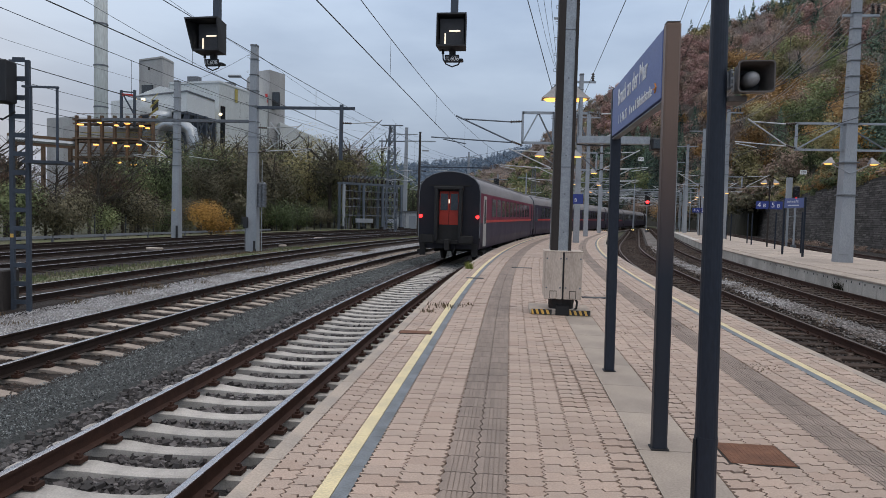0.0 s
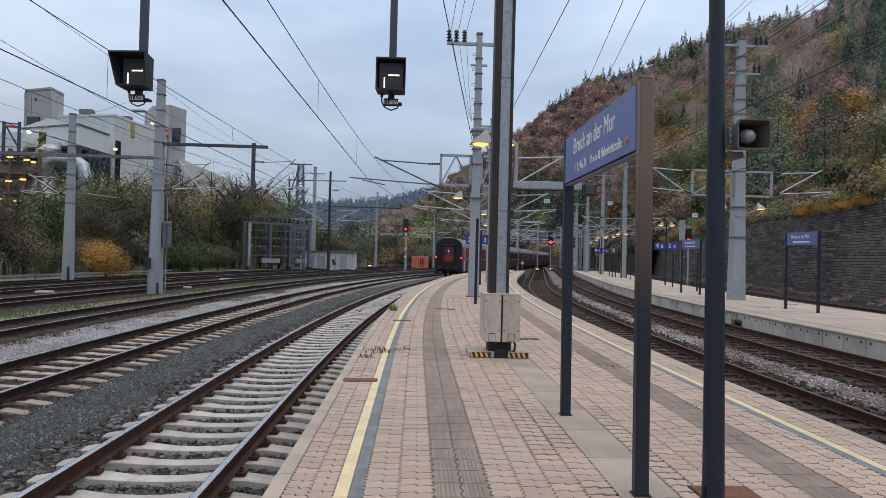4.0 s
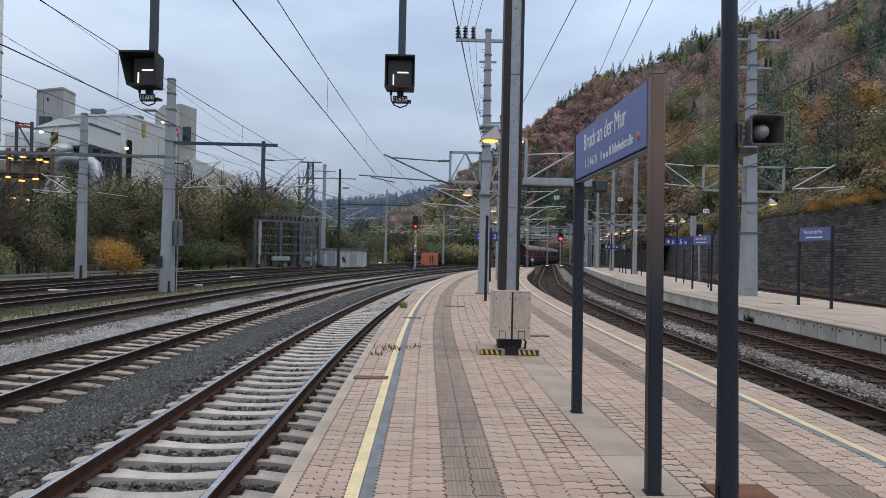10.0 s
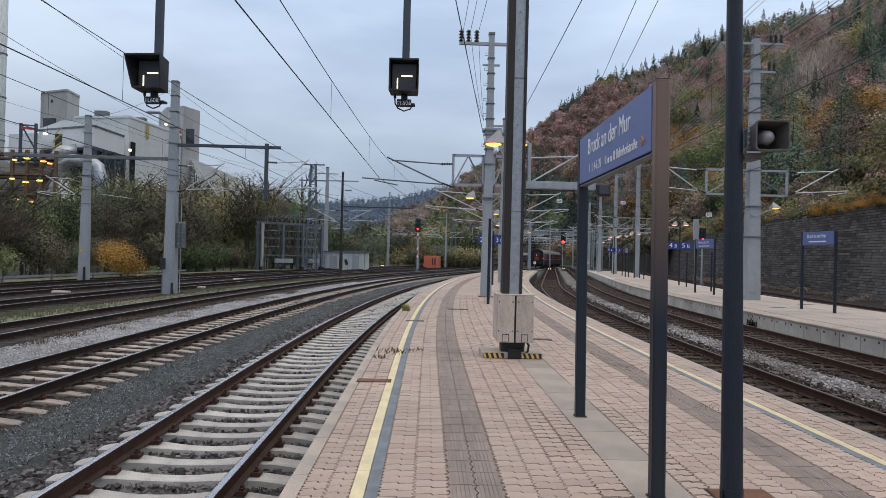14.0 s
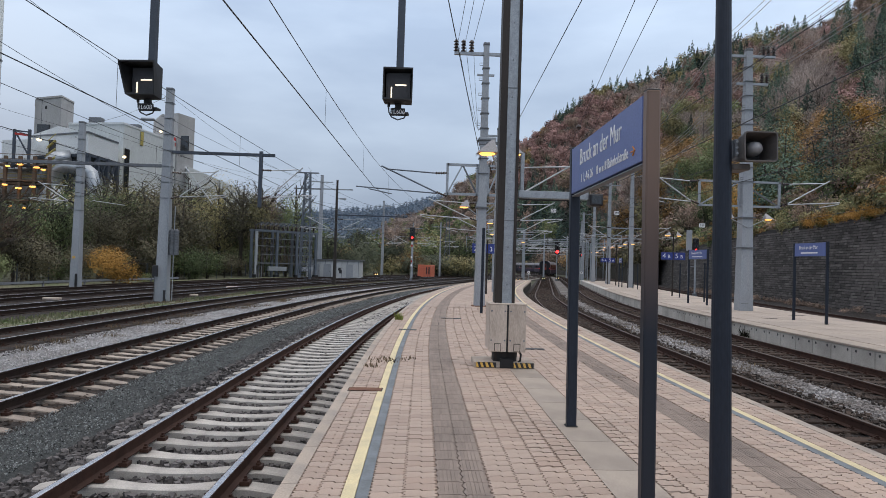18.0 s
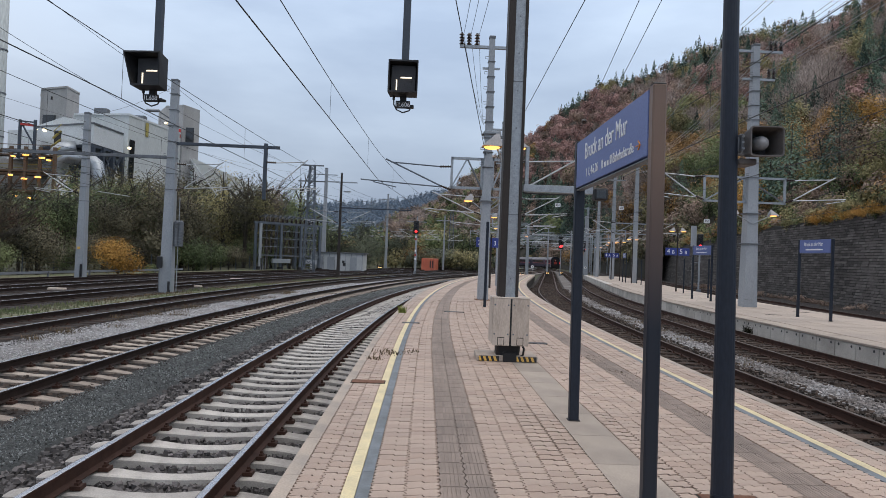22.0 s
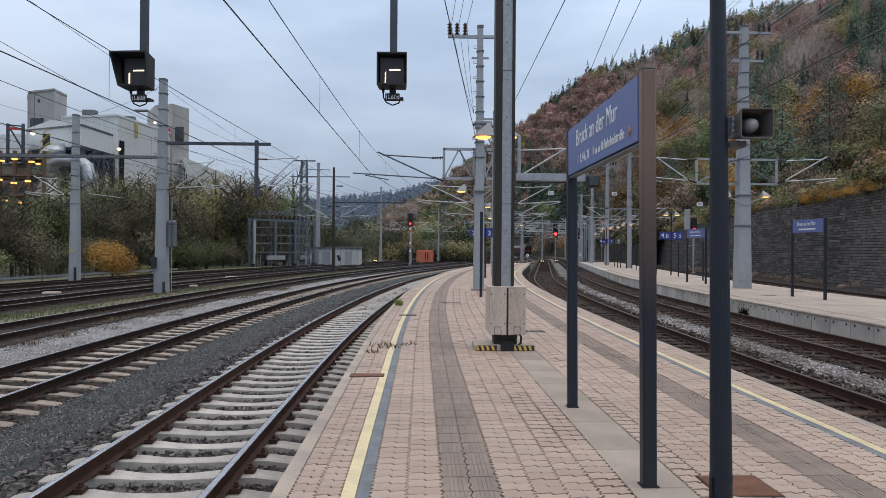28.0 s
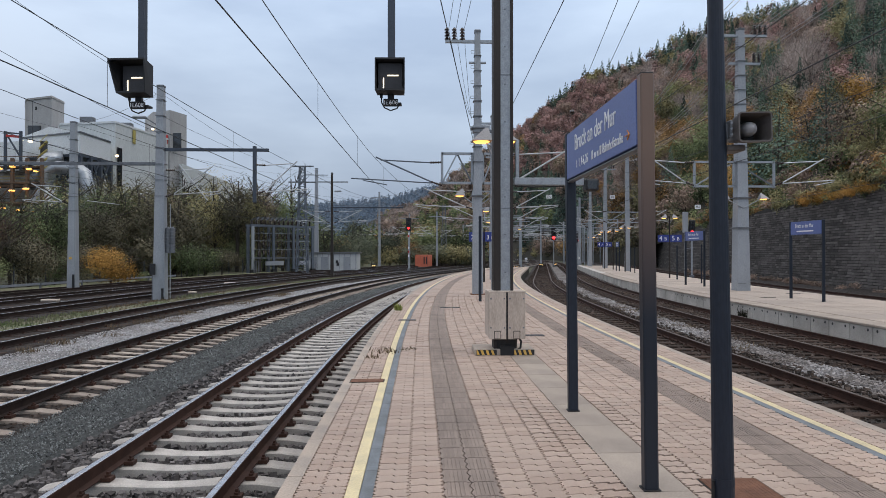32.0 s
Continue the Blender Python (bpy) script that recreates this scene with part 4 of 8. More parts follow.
part("cable", Mesh().pipe([(-0.062, -0.02, 0.49), (-0.066, -0.02, 0.3), (-0.066, -0.02, 0.02)], 0.008), "rubber", pp)
part("base_flange", Mesh().turn([(0.075, 0), (0.075, 0.012), (0.06, 0.014)], 20), "rubber", pp)
sp_z = 2.293
horn = Mesh()


def rounded(w, h, r, n=4):
    pts = []
    for cx_, cy_, a0 in ((w - r, h - r, 0), (-w + r, h - r, 90), (-w + r, -h + r, 180), (w - r, -h + r, 270)):
        for i in range(n + 1):
            a = radians(a0 + 90 * i / n)
            pts.append((cx_ + r * math.cos(a), cy_ + r * math.sin(a)))
    return pts


def shell(m, rings):
    """Skins a row of closed rings."""
    n, k = len(rings[0]), len(m.v)
    for r in rings:
        m.v += [tuple(p) for p in r]
    for i in range(len(rings) - 1):
        m.f += [(k + i * n + j, k + i * n + (j + 1) % n, k + (i + 1) * n + (j + 1) % n, k + (i + 1) * n + j) for j in range(n)]
    return m


cxh = 0.155
rings = []
for y, w, h, r in ((0.16, 0.04, 0.038, 0.015), (0.10, 0.05, 0.05, 0.015), (0.0, 0.074, 0.067, 0.015), (-0.075, 0.082, 0.072, 0.016), (-0.08, 0.086, 0.076, 0.016), (-0.095, 0.086, 0.076, 0.016), (-0.095, 0.080, 0.070, 0.015),
                   (0.04, 0.062, 0.056, 0.015), (0.09, 0.04, 0.04, 0.015)):
    rings.append([(cxh + a, y, sp_z + b) for a, b in rounded(w, h, r)])
shell(horn, rings)
horn.f += [tuple(range(19, -1, -1))]
hp = part("horn", horn, "speaker", sp, "taupe rectangular horn")
part("throat", Mesh().box(cxh - 0.058, 0.041, sp_z - 0.054, cxh + 0.058, 0.05, sp_z + 0.054), "black", hp)
part("dome", Mesh().turn([(0.001, -0.075), (0.02, -0.07), (0.033, -0.052), (0.038, -0.028), (0.038, 0.04)], 20, (cxh - 0.004, 0, sp_z - 0.002), "y"), "dome", hp, "grey centre dome", smooth=True)
part("bracket", Mesh().box(0.038, -0.015, sp_z - 0.05, 0.06, 0.02, sp_z + 0.03, 0.003).box(0.05, -0.04, sp_z - 0.045, 0.062, 0.04, sp_z + 0.045, 0.003), "galv_dark", sp)
part("under_box", Mesh().box(0.045, -0.02, sp_z - 0.11, 0.14, 0.10, sp_z - 0.078, 0.006), "speaker", sp)
for z in (sp_z - 0.03, sp_z, sp_z + 0.03):
    part("bolt", Mesh().turn([(0.006, -0.047), (0.006, -0.04)], 8, (0.056, 0, z), "y"), "galv", sp)
lean(sp, 0, radians(-0.8))

# gantry: mast with casing, cross beam overhead, hanging signals
GX, GY = 1.42, 11.05
gm = thing("gantry_mast", (GX, GY, 0), 0, "galvanised steel gantry mast with beige casing at its foot", "mast")
for x0, x1 in ((-0.20, -0.085), (0.078, 0.125)):
    part("flange", Mesh().box(x0, -0.14, 0.05, x1, 0.14, 8.2, 0.004), "brown_steel", gm, "brown weathered flange")
part("web", Mesh().box(-0.084, -0.115, 0.05, 0.077, -0.095, 8.2), "galv", gm, "bright galvanised plate")
for z in (2.4, 4.6, 6.8):
    part("joint_plate", Mesh().box(-0.083, -0.123, z, 0.076, -0.1155, z + 0.012), "galv_dark", gm)
for z in np.arange(1.35, 7.8, 0.62):
    part("bolt", Mesh().turn([(0.012, -0.13), (0.012, -0.1155)], 8, (-0.01, 0, float(z)), "y"), "galv_dark", gm)
plinth = part("plinth", Mesh().box(-0.52, -0.22, 0, 0.47, 0.42, 0.10, 0.012), "kerb", gm, "concrete plinth edged with hazard stripes")
for side in (-1, 1):
    x0 = -0.49 if side < 0 else 0.12
    pl = part("hazard_plate", Mesh().box(x0, -0.232, 0.008, x0 + 0.33, -0.222, 0.092), "black", plinth, "yellow and black hazard plate")
    for i in range(4):
        a = x0 + 0.008 + i * 0.083
        part("stripe", Mesh().add([(a + 0.0, -0.2335, 0.012), (a + 0.042, -0.2335, 0.012), (a + 0.042 - side * -0.0 - 0.028, -0.2335, 0.088), (max(a - 0.028, x0 + 0.002), -0.2335, 0.088)], [(0, 1, 2, 3)]), "hazard_y", pl)
part("dark_foot", Mesh().turn([(0.21, 0.03), (0.20, 0.12), (0.22, 0.30)], 16), "rubber", gm)
part("foot_flap", Mesh().box(-0.10, -0.24, 0.0, 0.12, -0.19, 0.16, 0.01), "rubber", gm)
part("cable_loop", Mesh().pipe([(0.20, -0.16, 0.30), (0.245, -0.18, 0.22), (0.235, -0.18, 0.12), (0.16, -0.18, 0.06), (0.05, -0.18, 0.05)], 0.018), "rubber", gm)
case = part("casing", Mesh().box(-0.30, -0.30, 0.28, 0.30, 0.30, 1.03, 0.02), "casing", gm, "beige metal casing of two panels")
for side in (-1, 1):
    x0, x1 = (-0.295, -0.018) if side < 0 else (0.012, 0.295)
    pn = part("panel", Mesh().box(x0, -0.325, 0.275, x1, -0.301, 1.035, 0.006), "casing", case)
    for x in (x0 + 0.03, x1 - 0.03):
        for z in (0.46, 0.93):
            part("screw", Mesh().turn([(0.014, -0.332), (0.014, -0.325)], 8, (x, 0, z), "y"), "galv_dark", pn)
    xm = (x0 + x1) / 2
    t = Mesh().box(xm - 0.045, -0.329, 0.29, xm + 0.045, -0.3255, 0.40, 0.001)
    part("handle_cutout", t, "casing", pn)
    # a dark plate, slightly larger, draws the shadow line round the cutout
    part("cutout_shadow_gap", Mesh().box(xm - 0.055, -0.3275, 0.285, xm + 0.055, -0.3252, 0.412), "brown_steel", pn)
part("panel_gap", Mesh().box(-0.016, -0.318, 0.28, 0.010, -0.3005, 1.03), "rubber", case)
part("top_lip", Mesh().box(-0.31, -0.33, 1.035, 0.31, 0.31, 1.05, 0.004), "casing", case)
# side arm with a small spot lamp
arm = part("side_arm", Mesh().box(0.155, -0.055, 2.80, 1.32, 0.055, 2.92, 0.004), "galv", gm, "short galvanised arm")
part("arm_upright", Mesh().box(0.18, -0.03, 2.92, 0.24, 0.03, 3.55, 0.004), "galv", arm)
part("arm_cable", Mesh().pipe([(0.16, -0.05, 2.78), (0.5, -0.05, 2.765), (0.98, -0.05, 2.78)], 0.012), "rubber", arm)
lamp = part("spot_lamp", Mesh().box(1.33, -0.13, 2.70, 1.55, 0.10, 2.90, 0.02), "black", gm, "small dark floodlight")
part("lens", Mesh().box(1.36, -0.137, 2.73, 1.52, -0.131, 2.87, 0.002), "glass", lamp)
part("cross_beam", Mesh().box(-12.6, -0.12, 8.2, 0.2, 0.12, 8.5, 0.01), "galv", gm, "gantry beam over the tracks")
part("far_leg", Mesh().box(-12.6, -0.14, -0.95, -12.3, 0.14, 8.2, 0.01), "galv", gm)


def hanging_signal(x, code, yaw, label, drop=0.0, flare=0.0):
    """A light-bar signal under the gantry, with a number plate and a cable."""
    s = thing("hanging_signal", (x, GY - 0.35, -drop), yaw, label, "railway signal", "hanging signals")
    part("hanger", Mesh().box(-0.055, 0.03, 4.62, 0.06, 0.12, 8.3, 0.006), "steel_dark", s)
    z0, z1 = 4.245, 4.745
    w = 0.215
    fr = [(-w - 0.02, -0.28, z0 + 0.02), (w + 0.02, -0.28, z0 + 0.02), (w + 0.02 + flare * 0.3, -0.28 - flare, z1 + 0.03), (-w - 0.02 - flare, -0.28 - flare, z1 + 0.03)]
    bk = [(-w, 0, z0), (w, 0, z0), (w, 0, z1), (-w, 0, z1)]
    fi = [(p[0] * 0.93, p[1], p[2]) for p in fr]
    fi = [(a, b, z0 + 0.045 if c < 4.5 else z1 + 0.005) for a, b, c in fi]
    bi = [(a * 0.95, -0.02, z0 + 0.02 if c < 4.5 else z1 - 0.02) for a, b, c in bk]
    hd = Mesh()
    shell(hd, [bk, fr, fi, bi])
    hd.f.append((0, 1, 2, 3))
    hd.f.append((12, 13, 14, 15))
    hp = part("hood", hd, "black", s, "black signal hood")
    part("face_plate", Mesh().box(-0.19, -0.16, z0 + 0.035, 0.19, -0.12, z1 - 0.03), "signal_face", hp)
    part("light_bar", Mesh().box(-0.045, -0.175, z0 + 0.265, 0.13, -0.161, z0 + 0.285), "bar_lamp", hp, "lit horizontal bar")
    part("light_bar", Mesh().box(-0.115, -0.175, z0 + 0.06, -0.097, -0.161, z0 + 0.24), "bar_lamp", hp, "lit upright bar")
    part("neck", Mesh().box(-0.05, -0.06, z0 - 0.09, 0.05, 0.02, z0 + 0.01, 0.008), "black", s)
    part("gland", Mesh().turn([(0.022, z0 - 0.05), (0.022, z0)], 10, (-0.15, -0.04, 0)), "black", s)
    pl = part("number_plate", Mesh().box(-0.115, -0.10, z0 - 0.19, 0.115, -0.04, z0 - 0.075, 0.008), "black", s, "black plate with white characters")
    words(code, 0.098, "white", pl, (0, -0.103, z0 - 0.168), (radians(90), 0, 0), align="CENTER", squeeze=0.95)
    part("cable", Mesh().pipe([(-0.15, -0.04, z0 - 0.05), (-0.145, -0.04, z0 - 0.13), (-0.10, -0.05, z0 - 0.21), (0.0, -0.05, z0 - 0.255), (0.10, -0.05, z0 - 0.22), (0.14, -0.05, z0 - 0.15)], 0.011, 8), "rubber", s)
    part("light_shelf", Mesh().box(0.06, -0.06, z0 - 0.16, 0.17, 0.08, z0 - 0.125, 0.006), "black", s)
    return s


hanging_signal(-0.455, "1L606", radians(-1.5), "black hanging signal with two lit bars over the platform edge", 0.05)
hanging_signal(-4.42, "1L608", radians(-6), "black hanging signal with two lit bars over the tracks", 0.125, 0.09)

# small plates in the paving
for x, y, wx, wy, k, lab in ((2.25, 4.62, 0.42, 0.40, "rusty", "rusty brown square manhole cover in the paving"),
                             (-0.675, 8.72, 0.42, 0.20, "rusty", "rusty brown drain plate beside the yellow line"),
                             (-0.30, 16.7, 0.42, 0.22, "black", "dark drain plate beside the platform edge"),
                             (0.95, 20.6, 0.60, 0.25, "black", "dark drain grate across the paving"),
                             (2.28, 13.45, 0.5, 0.22, "black", "dark drain plate in the paving")):
    pl = thing("cover_plate", (x, y, 0), 0, lab, "cover plate", "cover plates")
    part("frame", Mesh().box(-wx / 2 - 0.012, -wy / 2 - 0.012, -0.03, wx / 2 + 0.012, wy / 2 + 0.012, 0.003), "joint", pl)
    part("cover", Mesh().box(-wx / 2, -wy / 2, 0.003, wx / 2, wy / 2, 0.009, 0.003), k, pl)
    for i in range(int(wx / 0.03)):
        part("tread_rib", Mesh().box(-wx / 2 + 0.012 + i * 0.03, -wy / 2 + 0.01, 0.009, -wx / 2 + 0.02 + i * 0.03, wy / 2 - 0.01, 0.0105), k, pl)


def weeds(name, loc, n, spread, height, material, label, seed=1):
    """A tuft of narrow blades."""
    r = np.random.default_rng(seed)
    m = Mesh()
    for _ in range(n):
        a, d = r.random() * 6.28, r.random() ** 0.7 * spread
        x, y = d * math.cos(a), d * math.sin(a)
        h = height * (0.4 + 0.7 * r.random())
        b = r.random() * 6.28
        w = 0.004 + 0.006 * r.random()
        tx, ty = x + math.cos(b) * h * 0.5, y + math.sin(b) * h * 0.5
        c, s = math.cos(b + 1.57) * w, math.sin(b + 1.57) * w
        m.add([(x - c, y - s, 0), (x + c, y + s, 0), ((x + tx) / 2 + c * 0.8, (y + ty) / 2 + s * 0.8, h * 0.65), ((x + tx) / 2 - c * 0.8, (y + ty) / 2 - s * 0.8, h * 0.65), (tx, ty, h)],
              [(0, 1, 2, 3), (3, 2, 4)])
    return solo(name, m, material, label, "weeds", "stuff", loc=loc)


weeds("weed_tuft", (-0.62, 19.6, 0), 110, 0.12, 0.24, "weed", "yellow-green weed tuft on the platform edge", 3)
for i, (x, y, n, sp_, h) in enumerate(((-0.55, 11.3, 26, 0.35, 0.13), (-0.2, 11.6, 12, 0.2, 0.08), (2.9, 11.6, 30, 0.4, 0.04), (3.1, 10.2, 26, 0.3, 0.035), (2.2, 9.4, 14, 0.25, 0.03), (3.3, 7.45, 30, 0.25, 0.03), (-0.75, 10.6, 12, 0.15, 0.1), (1.9, 11.9, 12, 0.3, 0.03))):
    weeds("dry_weeds", (x, y, 0), int(n * 2.6), sp_, h * (0.35 if h < 0.06 else 0.6), "straw", "dry brown weeds in the paving joints", 20 + i)
r_ = np.random.default_rng(5)
for i in range(44):
    s = 10 + 34 * r_.random()
    x, y, _h = LINE_L.at(s, -6.3 - 1.2 * r_.random() ** 0.6)
    weeds("track_weeds", (x, y, -0.78), 70, 0.36, 0.07 + 0.13 * r_.random(), "straw", "dry brown weeds in the gravel", 60 + i)
for i in range(18):
    s = 8 + 40 * r_.random()
    x, y, _h = LINE_R.at(s, 1.7 + 0.9 * r_.random())
    weeds("track_weeds", (x, y, -0.77), 60, 0.3, 0.12, "straw", "dry brown weeds in the gravel", 90 + i)
gr, dry = Mesh(), Mesh()
for i in range(9000):
    s = 12 + 70 * r_.random() ** 1.5
    off = -12.2 + 1.7 * r_.random() if r_.random() < 0.75 else -26.5 + 1.5 * r_.random()
    x, y, _h = LINE_L.at(s, off)
    bare = noise.noise((x * 0.16, y * 0.16, 7.0)) < -0.02 and s > 27
    h, a = 0.05 + 0.10 * r_.random(), r_.random() * 6.28
    c, d = math.cos(a) * 0.03, math.sin(a) * 0.03
    (dry if bare else gr).add([(x - c, y - d, -0.76), (x + c, y + d, -0.76), (x + d, y + c, -0.75 + h * (0.6 if bare else 1))], [(0, 1, 2)])
solo("dry_grass", dry, "straw", "short dry brown grass between the tracks", "grass", "stuff")
solo("grass", gr, "grass", "short green grass blades between the tracks", "grass", "stuff")

# ---- the opposite platform and the wall ----
FZ = -0.17


def hip_lamp(parent, x, y, z, side, lit="lamp_glow"):
    """A pitched pyramid hood with a sodium lamp under it, on a short arm."""
    part("lamp_arm", Mesh().rod((0, y, z - 0.45), (x - side * 0.1, y, z + 0.02), 0.02), "galv", parent)
    sh = Mesh()
    a, b, h = 0.22, 0.20, 0.30
    k = side * -0.12
    sh.add([(x - a, y - b, z), (x + a, y - b, z), (x + a, y + b, z), (x - a, y + b, z), (x + k - 0.03, y, z + h), (x + k + 0.03, y, z + h)],
           [(0, 1, 5, 4), (1, 2, 5), (2, 3, 4, 5), (3, 0, 4)])
    s = part("lamp_shade", sh, "lamp_shade", parent, "pitched grey lamp hood")
    part("lamp_bulb", Mesh().turn([(0.06, z - 0.045), (0.14, z - 0.035), (0.18, z - 0.004)], 14, (x, y, 0)), lit, s, "glowing sodium lamp")


def insulator(m, a, b, r=0.07, n=5):
    """A ribbed insulator from a to b."""
    a, b = Vector(a), Vector(b)
    m.rod(a, b, r * 0.45)
    for i in range(n):
        p = a.lerp(b, (i + 0.3) / n)
        q = a.lerp(b, (i + 0.75) / n)
        m.rod(p, q, r, r * 0.6)


def lattice_frame(parent, x0, x1, y, z0, z1):
    """A flat truss of angle bars."""
    fr = Mesh()
    for z in (z0, z1):
        fr.bar((x0, y, z), (x1, y, z), 0.10)
    for x in (x0, x1):
        fr.bar((x, y, z0 - 0.05), (x, y, z1 + 0.05), 0.10)
    part("truss_frame", fr, "galv", parent)
    m = (x0 + x1) / 2
    part("brace", Mesh().bar((x0, y, z0), (m, y, z1), 0.06), "galv", parent)
    part("brace", Mesh().bar((m, y, z1), (x1, y, z0), 0.06), "galv_dark", parent)


def cantilever(parent, x0, xe, y, z, up=1.15, ext=0.4, metal="tube"):
    """Contact-wire support: upper and lower tubes, a steady arm, insulators at the mast side."""
    d = 1 if xe > x0 else -1
    for a, b in (((x0, y, z + up), (x0 + d * 0.5, y, z + up - 0.02)), ((x0, y, z), (x0 + d * 0.45, y, z + 0.15))):
        ins = Mesh()
        insulator(ins, a, b)
        part("insulator", ins, "insul", parent)
    part("top_tube", Mesh().rod((x0 + d * 0.5, y, z + up - 0.02), (xe - d * 0.35, y, z + up + 0.08), 0.028), metal, parent)
    part("slant_tube", Mesh().rod((x0 + d * 0.45, y, z + 0.15), (xe - d * 0.15, y, z + up + 0.2), 0.032), metal, parent)
    part("steady_tube", Mesh().rod((x0 + d * 0.4, y, z + 0.1), (xe + d * ext, y, z + 0.28), 0.026), metal, parent)
    part("steady_arm", Mesh().rod((xe + d * 0.35, y, z + 0.2), (xe - d * 0.6, y, z + 0.02), 0.022), metal, parent)


def rungs(parent, w0, w1, z0, z1, gap, y=0.0):
    """Clamp bands and step irons up a mast."""
    for z in np.arange(z0, z1, gap):
        k = (z - z0) / max(0.1, z1 - z0)
        w = w0 + (w1 - w0) * k
        m = Mesh().box(-w / 2 - 0.012, -w / 2 - 0.012, float(z), w / 2 + 0.012, w / 2 + 0.012, float(z) + 0.03)
        m.pipe([(-w / 2, -w / 2, float(z) + 0.1), (-w / 2 - 0.13, -w / 2, float(z) + 0.1), (-w / 2 - 0.13, -w / 2, float(z) + 0.2), (-w / 2, -w / 2, float(z) + 0.2)], 0.011, 5)
        part("clamp_band", m, "galv_dark", parent)


def tapered_mast(name, loc, h, w0, w1, label, material="mast", rz=0.0):
    t = thing(name, loc, rz, label, "mast", "catenary masts")
    m = Mesh()
    m.add([(s * w / 2, q * w / 2, z) for z, w in ((0, w0), (h, w1)) for s, q in ((-1, -1), (1, -1), (1, 1), (-1, 1))],
          [(0, 3, 2, 1), (4, 5, 6, 7), (0, 1, 5, 4), (1, 2, 6, 5), (2, 3, 7, 6), (3, 0, 4, 7)])
    part("shaft", m, material, t)
    part("cap", Mesh().box(-w1 / 2 - 0.02, -w1 / 2 - 0.02, h, w1 / 2 + 0.02, w1 / 2 + 0.02, h + 0.12, 0.02), "galv_dark", t)
    return t


def top_arm(parent, x0, x1, z, pins, y=0.0):
    part("cross_arm", Mesh().box(x0, y - 0.06, z - 0.06, x1, y + 0.06, z + 0.06, 0.005), "galv", parent)
    for x in pins:
        m = Mesh()
        insulator(m, (x, y, z + 0.06), (x, y, z + 0.56), 0.115, 4)
        part("pin_insulator", m, "insul", parent)


fp = Mesh()
rows = []
for s in np.concatenate([np.arange(0, 40, 2), np.arange(40, 110, 4)]):
    a, b = LINE_R.at(s, 5.52), LINE_R.at(s, 11.4)
    rows.append([(a[0], a[1], -0.95), (a[0], a[1], FZ - 0.02), (b[0], b[1], FZ - 0.02), (b[0], b[1], -0.95)])
fp.strip(rows)
far_plat = solo("platform_opposite", fp, "pave_far", "opposite island platform with a concrete face", "platform", "structure")
for s in np.arange(8, 64, 1.0):
    a, b = LINE_R.at(s, 5.50), LINE_R.at(s + 0.985, 5.50)
    h = a[2]
    t = Matrix.Translation((a[0], a[1], 0)) @ Matrix.Rotation(-h, 4, "Z")
    pn = part("face_panel", Mesh().box(-0.06, 0, -0.85, 0.03, 0.955, FZ - 0.07, 0.012, m=t), "concrete", far_plat)
    if s < 34:
        for yy, zz in ((0.18, -0.33), (0.78, -0.33)):
            part("lifting_hole", Mesh().turn([(0.042, -0.063), (0.042, -0.05)], 8, (0, yy, zz), "x"), "black", pn).matrix_local = t
    part("edge_slab", Mesh().box(-0.09, 0.0, FZ - 0.06, 0.62, 0.985, FZ, 0.006, m=t), "slab", far_plat)
for off0, off1 in ((6.2, 7.6), (7.62, 9.2), (9.22, 11.38)):
    m = Mesh()
    for s in np.arange(8, 104, 1.5):
        p = [LINE_R.at(s, off0), LINE_R.at(s, off1), LINE_R.at(s + 1.48, off1), LINE_R.at(s + 1.48, off0)]
        m.slab([(q[0], q[1]) for q in p], FZ - 0.04, FZ - 0.002)
    part("paving_band", m, "pave_far", far_plat, kind="stuff")
fb = Mesh()
for s in np.arange(64, 108, 2):
    a = LINE_R.at(s, 5.5)
    t = Matrix.Translation((a[0], a[1], 0)) @ Matrix.Rotation(-a[2], 4, "Z")
    fb.box(-0.06, 0, -0.85, 0.6, 1.98, FZ, m=t)
part("far_face", fb, "concrete", far_plat, kind="stuff")
weeds("platform_bush", (11.95, 24.2, -0.75), 160, 0.22, 0.42, "l_mix", "dark olive shrub growing at the platform face", 8)
for x, y, a in ((16.2, 21.3, 0.9), (17.2, 30.0, 0.7), (14.6, 27.5, 0.6)):
    tagged(part("grate", Mesh().box(-a / 2, -0.12, FZ - 0.01, a / 2, 0.12, FZ + 0.004), "joint", far_plat, "dark drain grate", loc=(x, y, 0)))

for loc, rz, ln in (((15.41, 24.9, FZ), 4.7, 1.96), ((16.0, 36.9, FZ), 6.0, 2.1), ((21.2, 70.0, FZ), -8.0, 2.1)):
    station_sign(loc, radians(rz), ln, 3.12, 0.52, "blue station name board on the opposite platform", full=False, text=0.13)

rm = tapered_mast("catenary_mast", (16.07, 32.8, FZ), 13.0, 0.66, 0.30, "tall grey tapered steel mast with two wire arms")
rungs(rm, 0.55, 0.40, 6.4, 12.6, 0.72)
for z in (4.6, 3.1):
    part("clamp_band", Mesh().box(-0.36, -0.36, z, 0.36, 0.36, z + 0.05), "galv_dark", rm)
top_arm(rm, -1.75, 1.35, 12.75, (-1.7, -1.45, 0.75, 1.0, 1.28))
top_arm(rm, -0.6, 1.0, 11.35, (0.7, 0.95))
lattice_frame(rm, -2.35, 1.7, 0, 5.2, 6.42)
part("upright", Mesh().bar((-0.36, 0, 5.2), (-0.36, 0, 6.42), 0.08), "galv", rm)
cantilever(rm, -2.35, -4.7, 0, 5.25)
cantilever(rm, 1.7, 4.4, 0, 5.25)
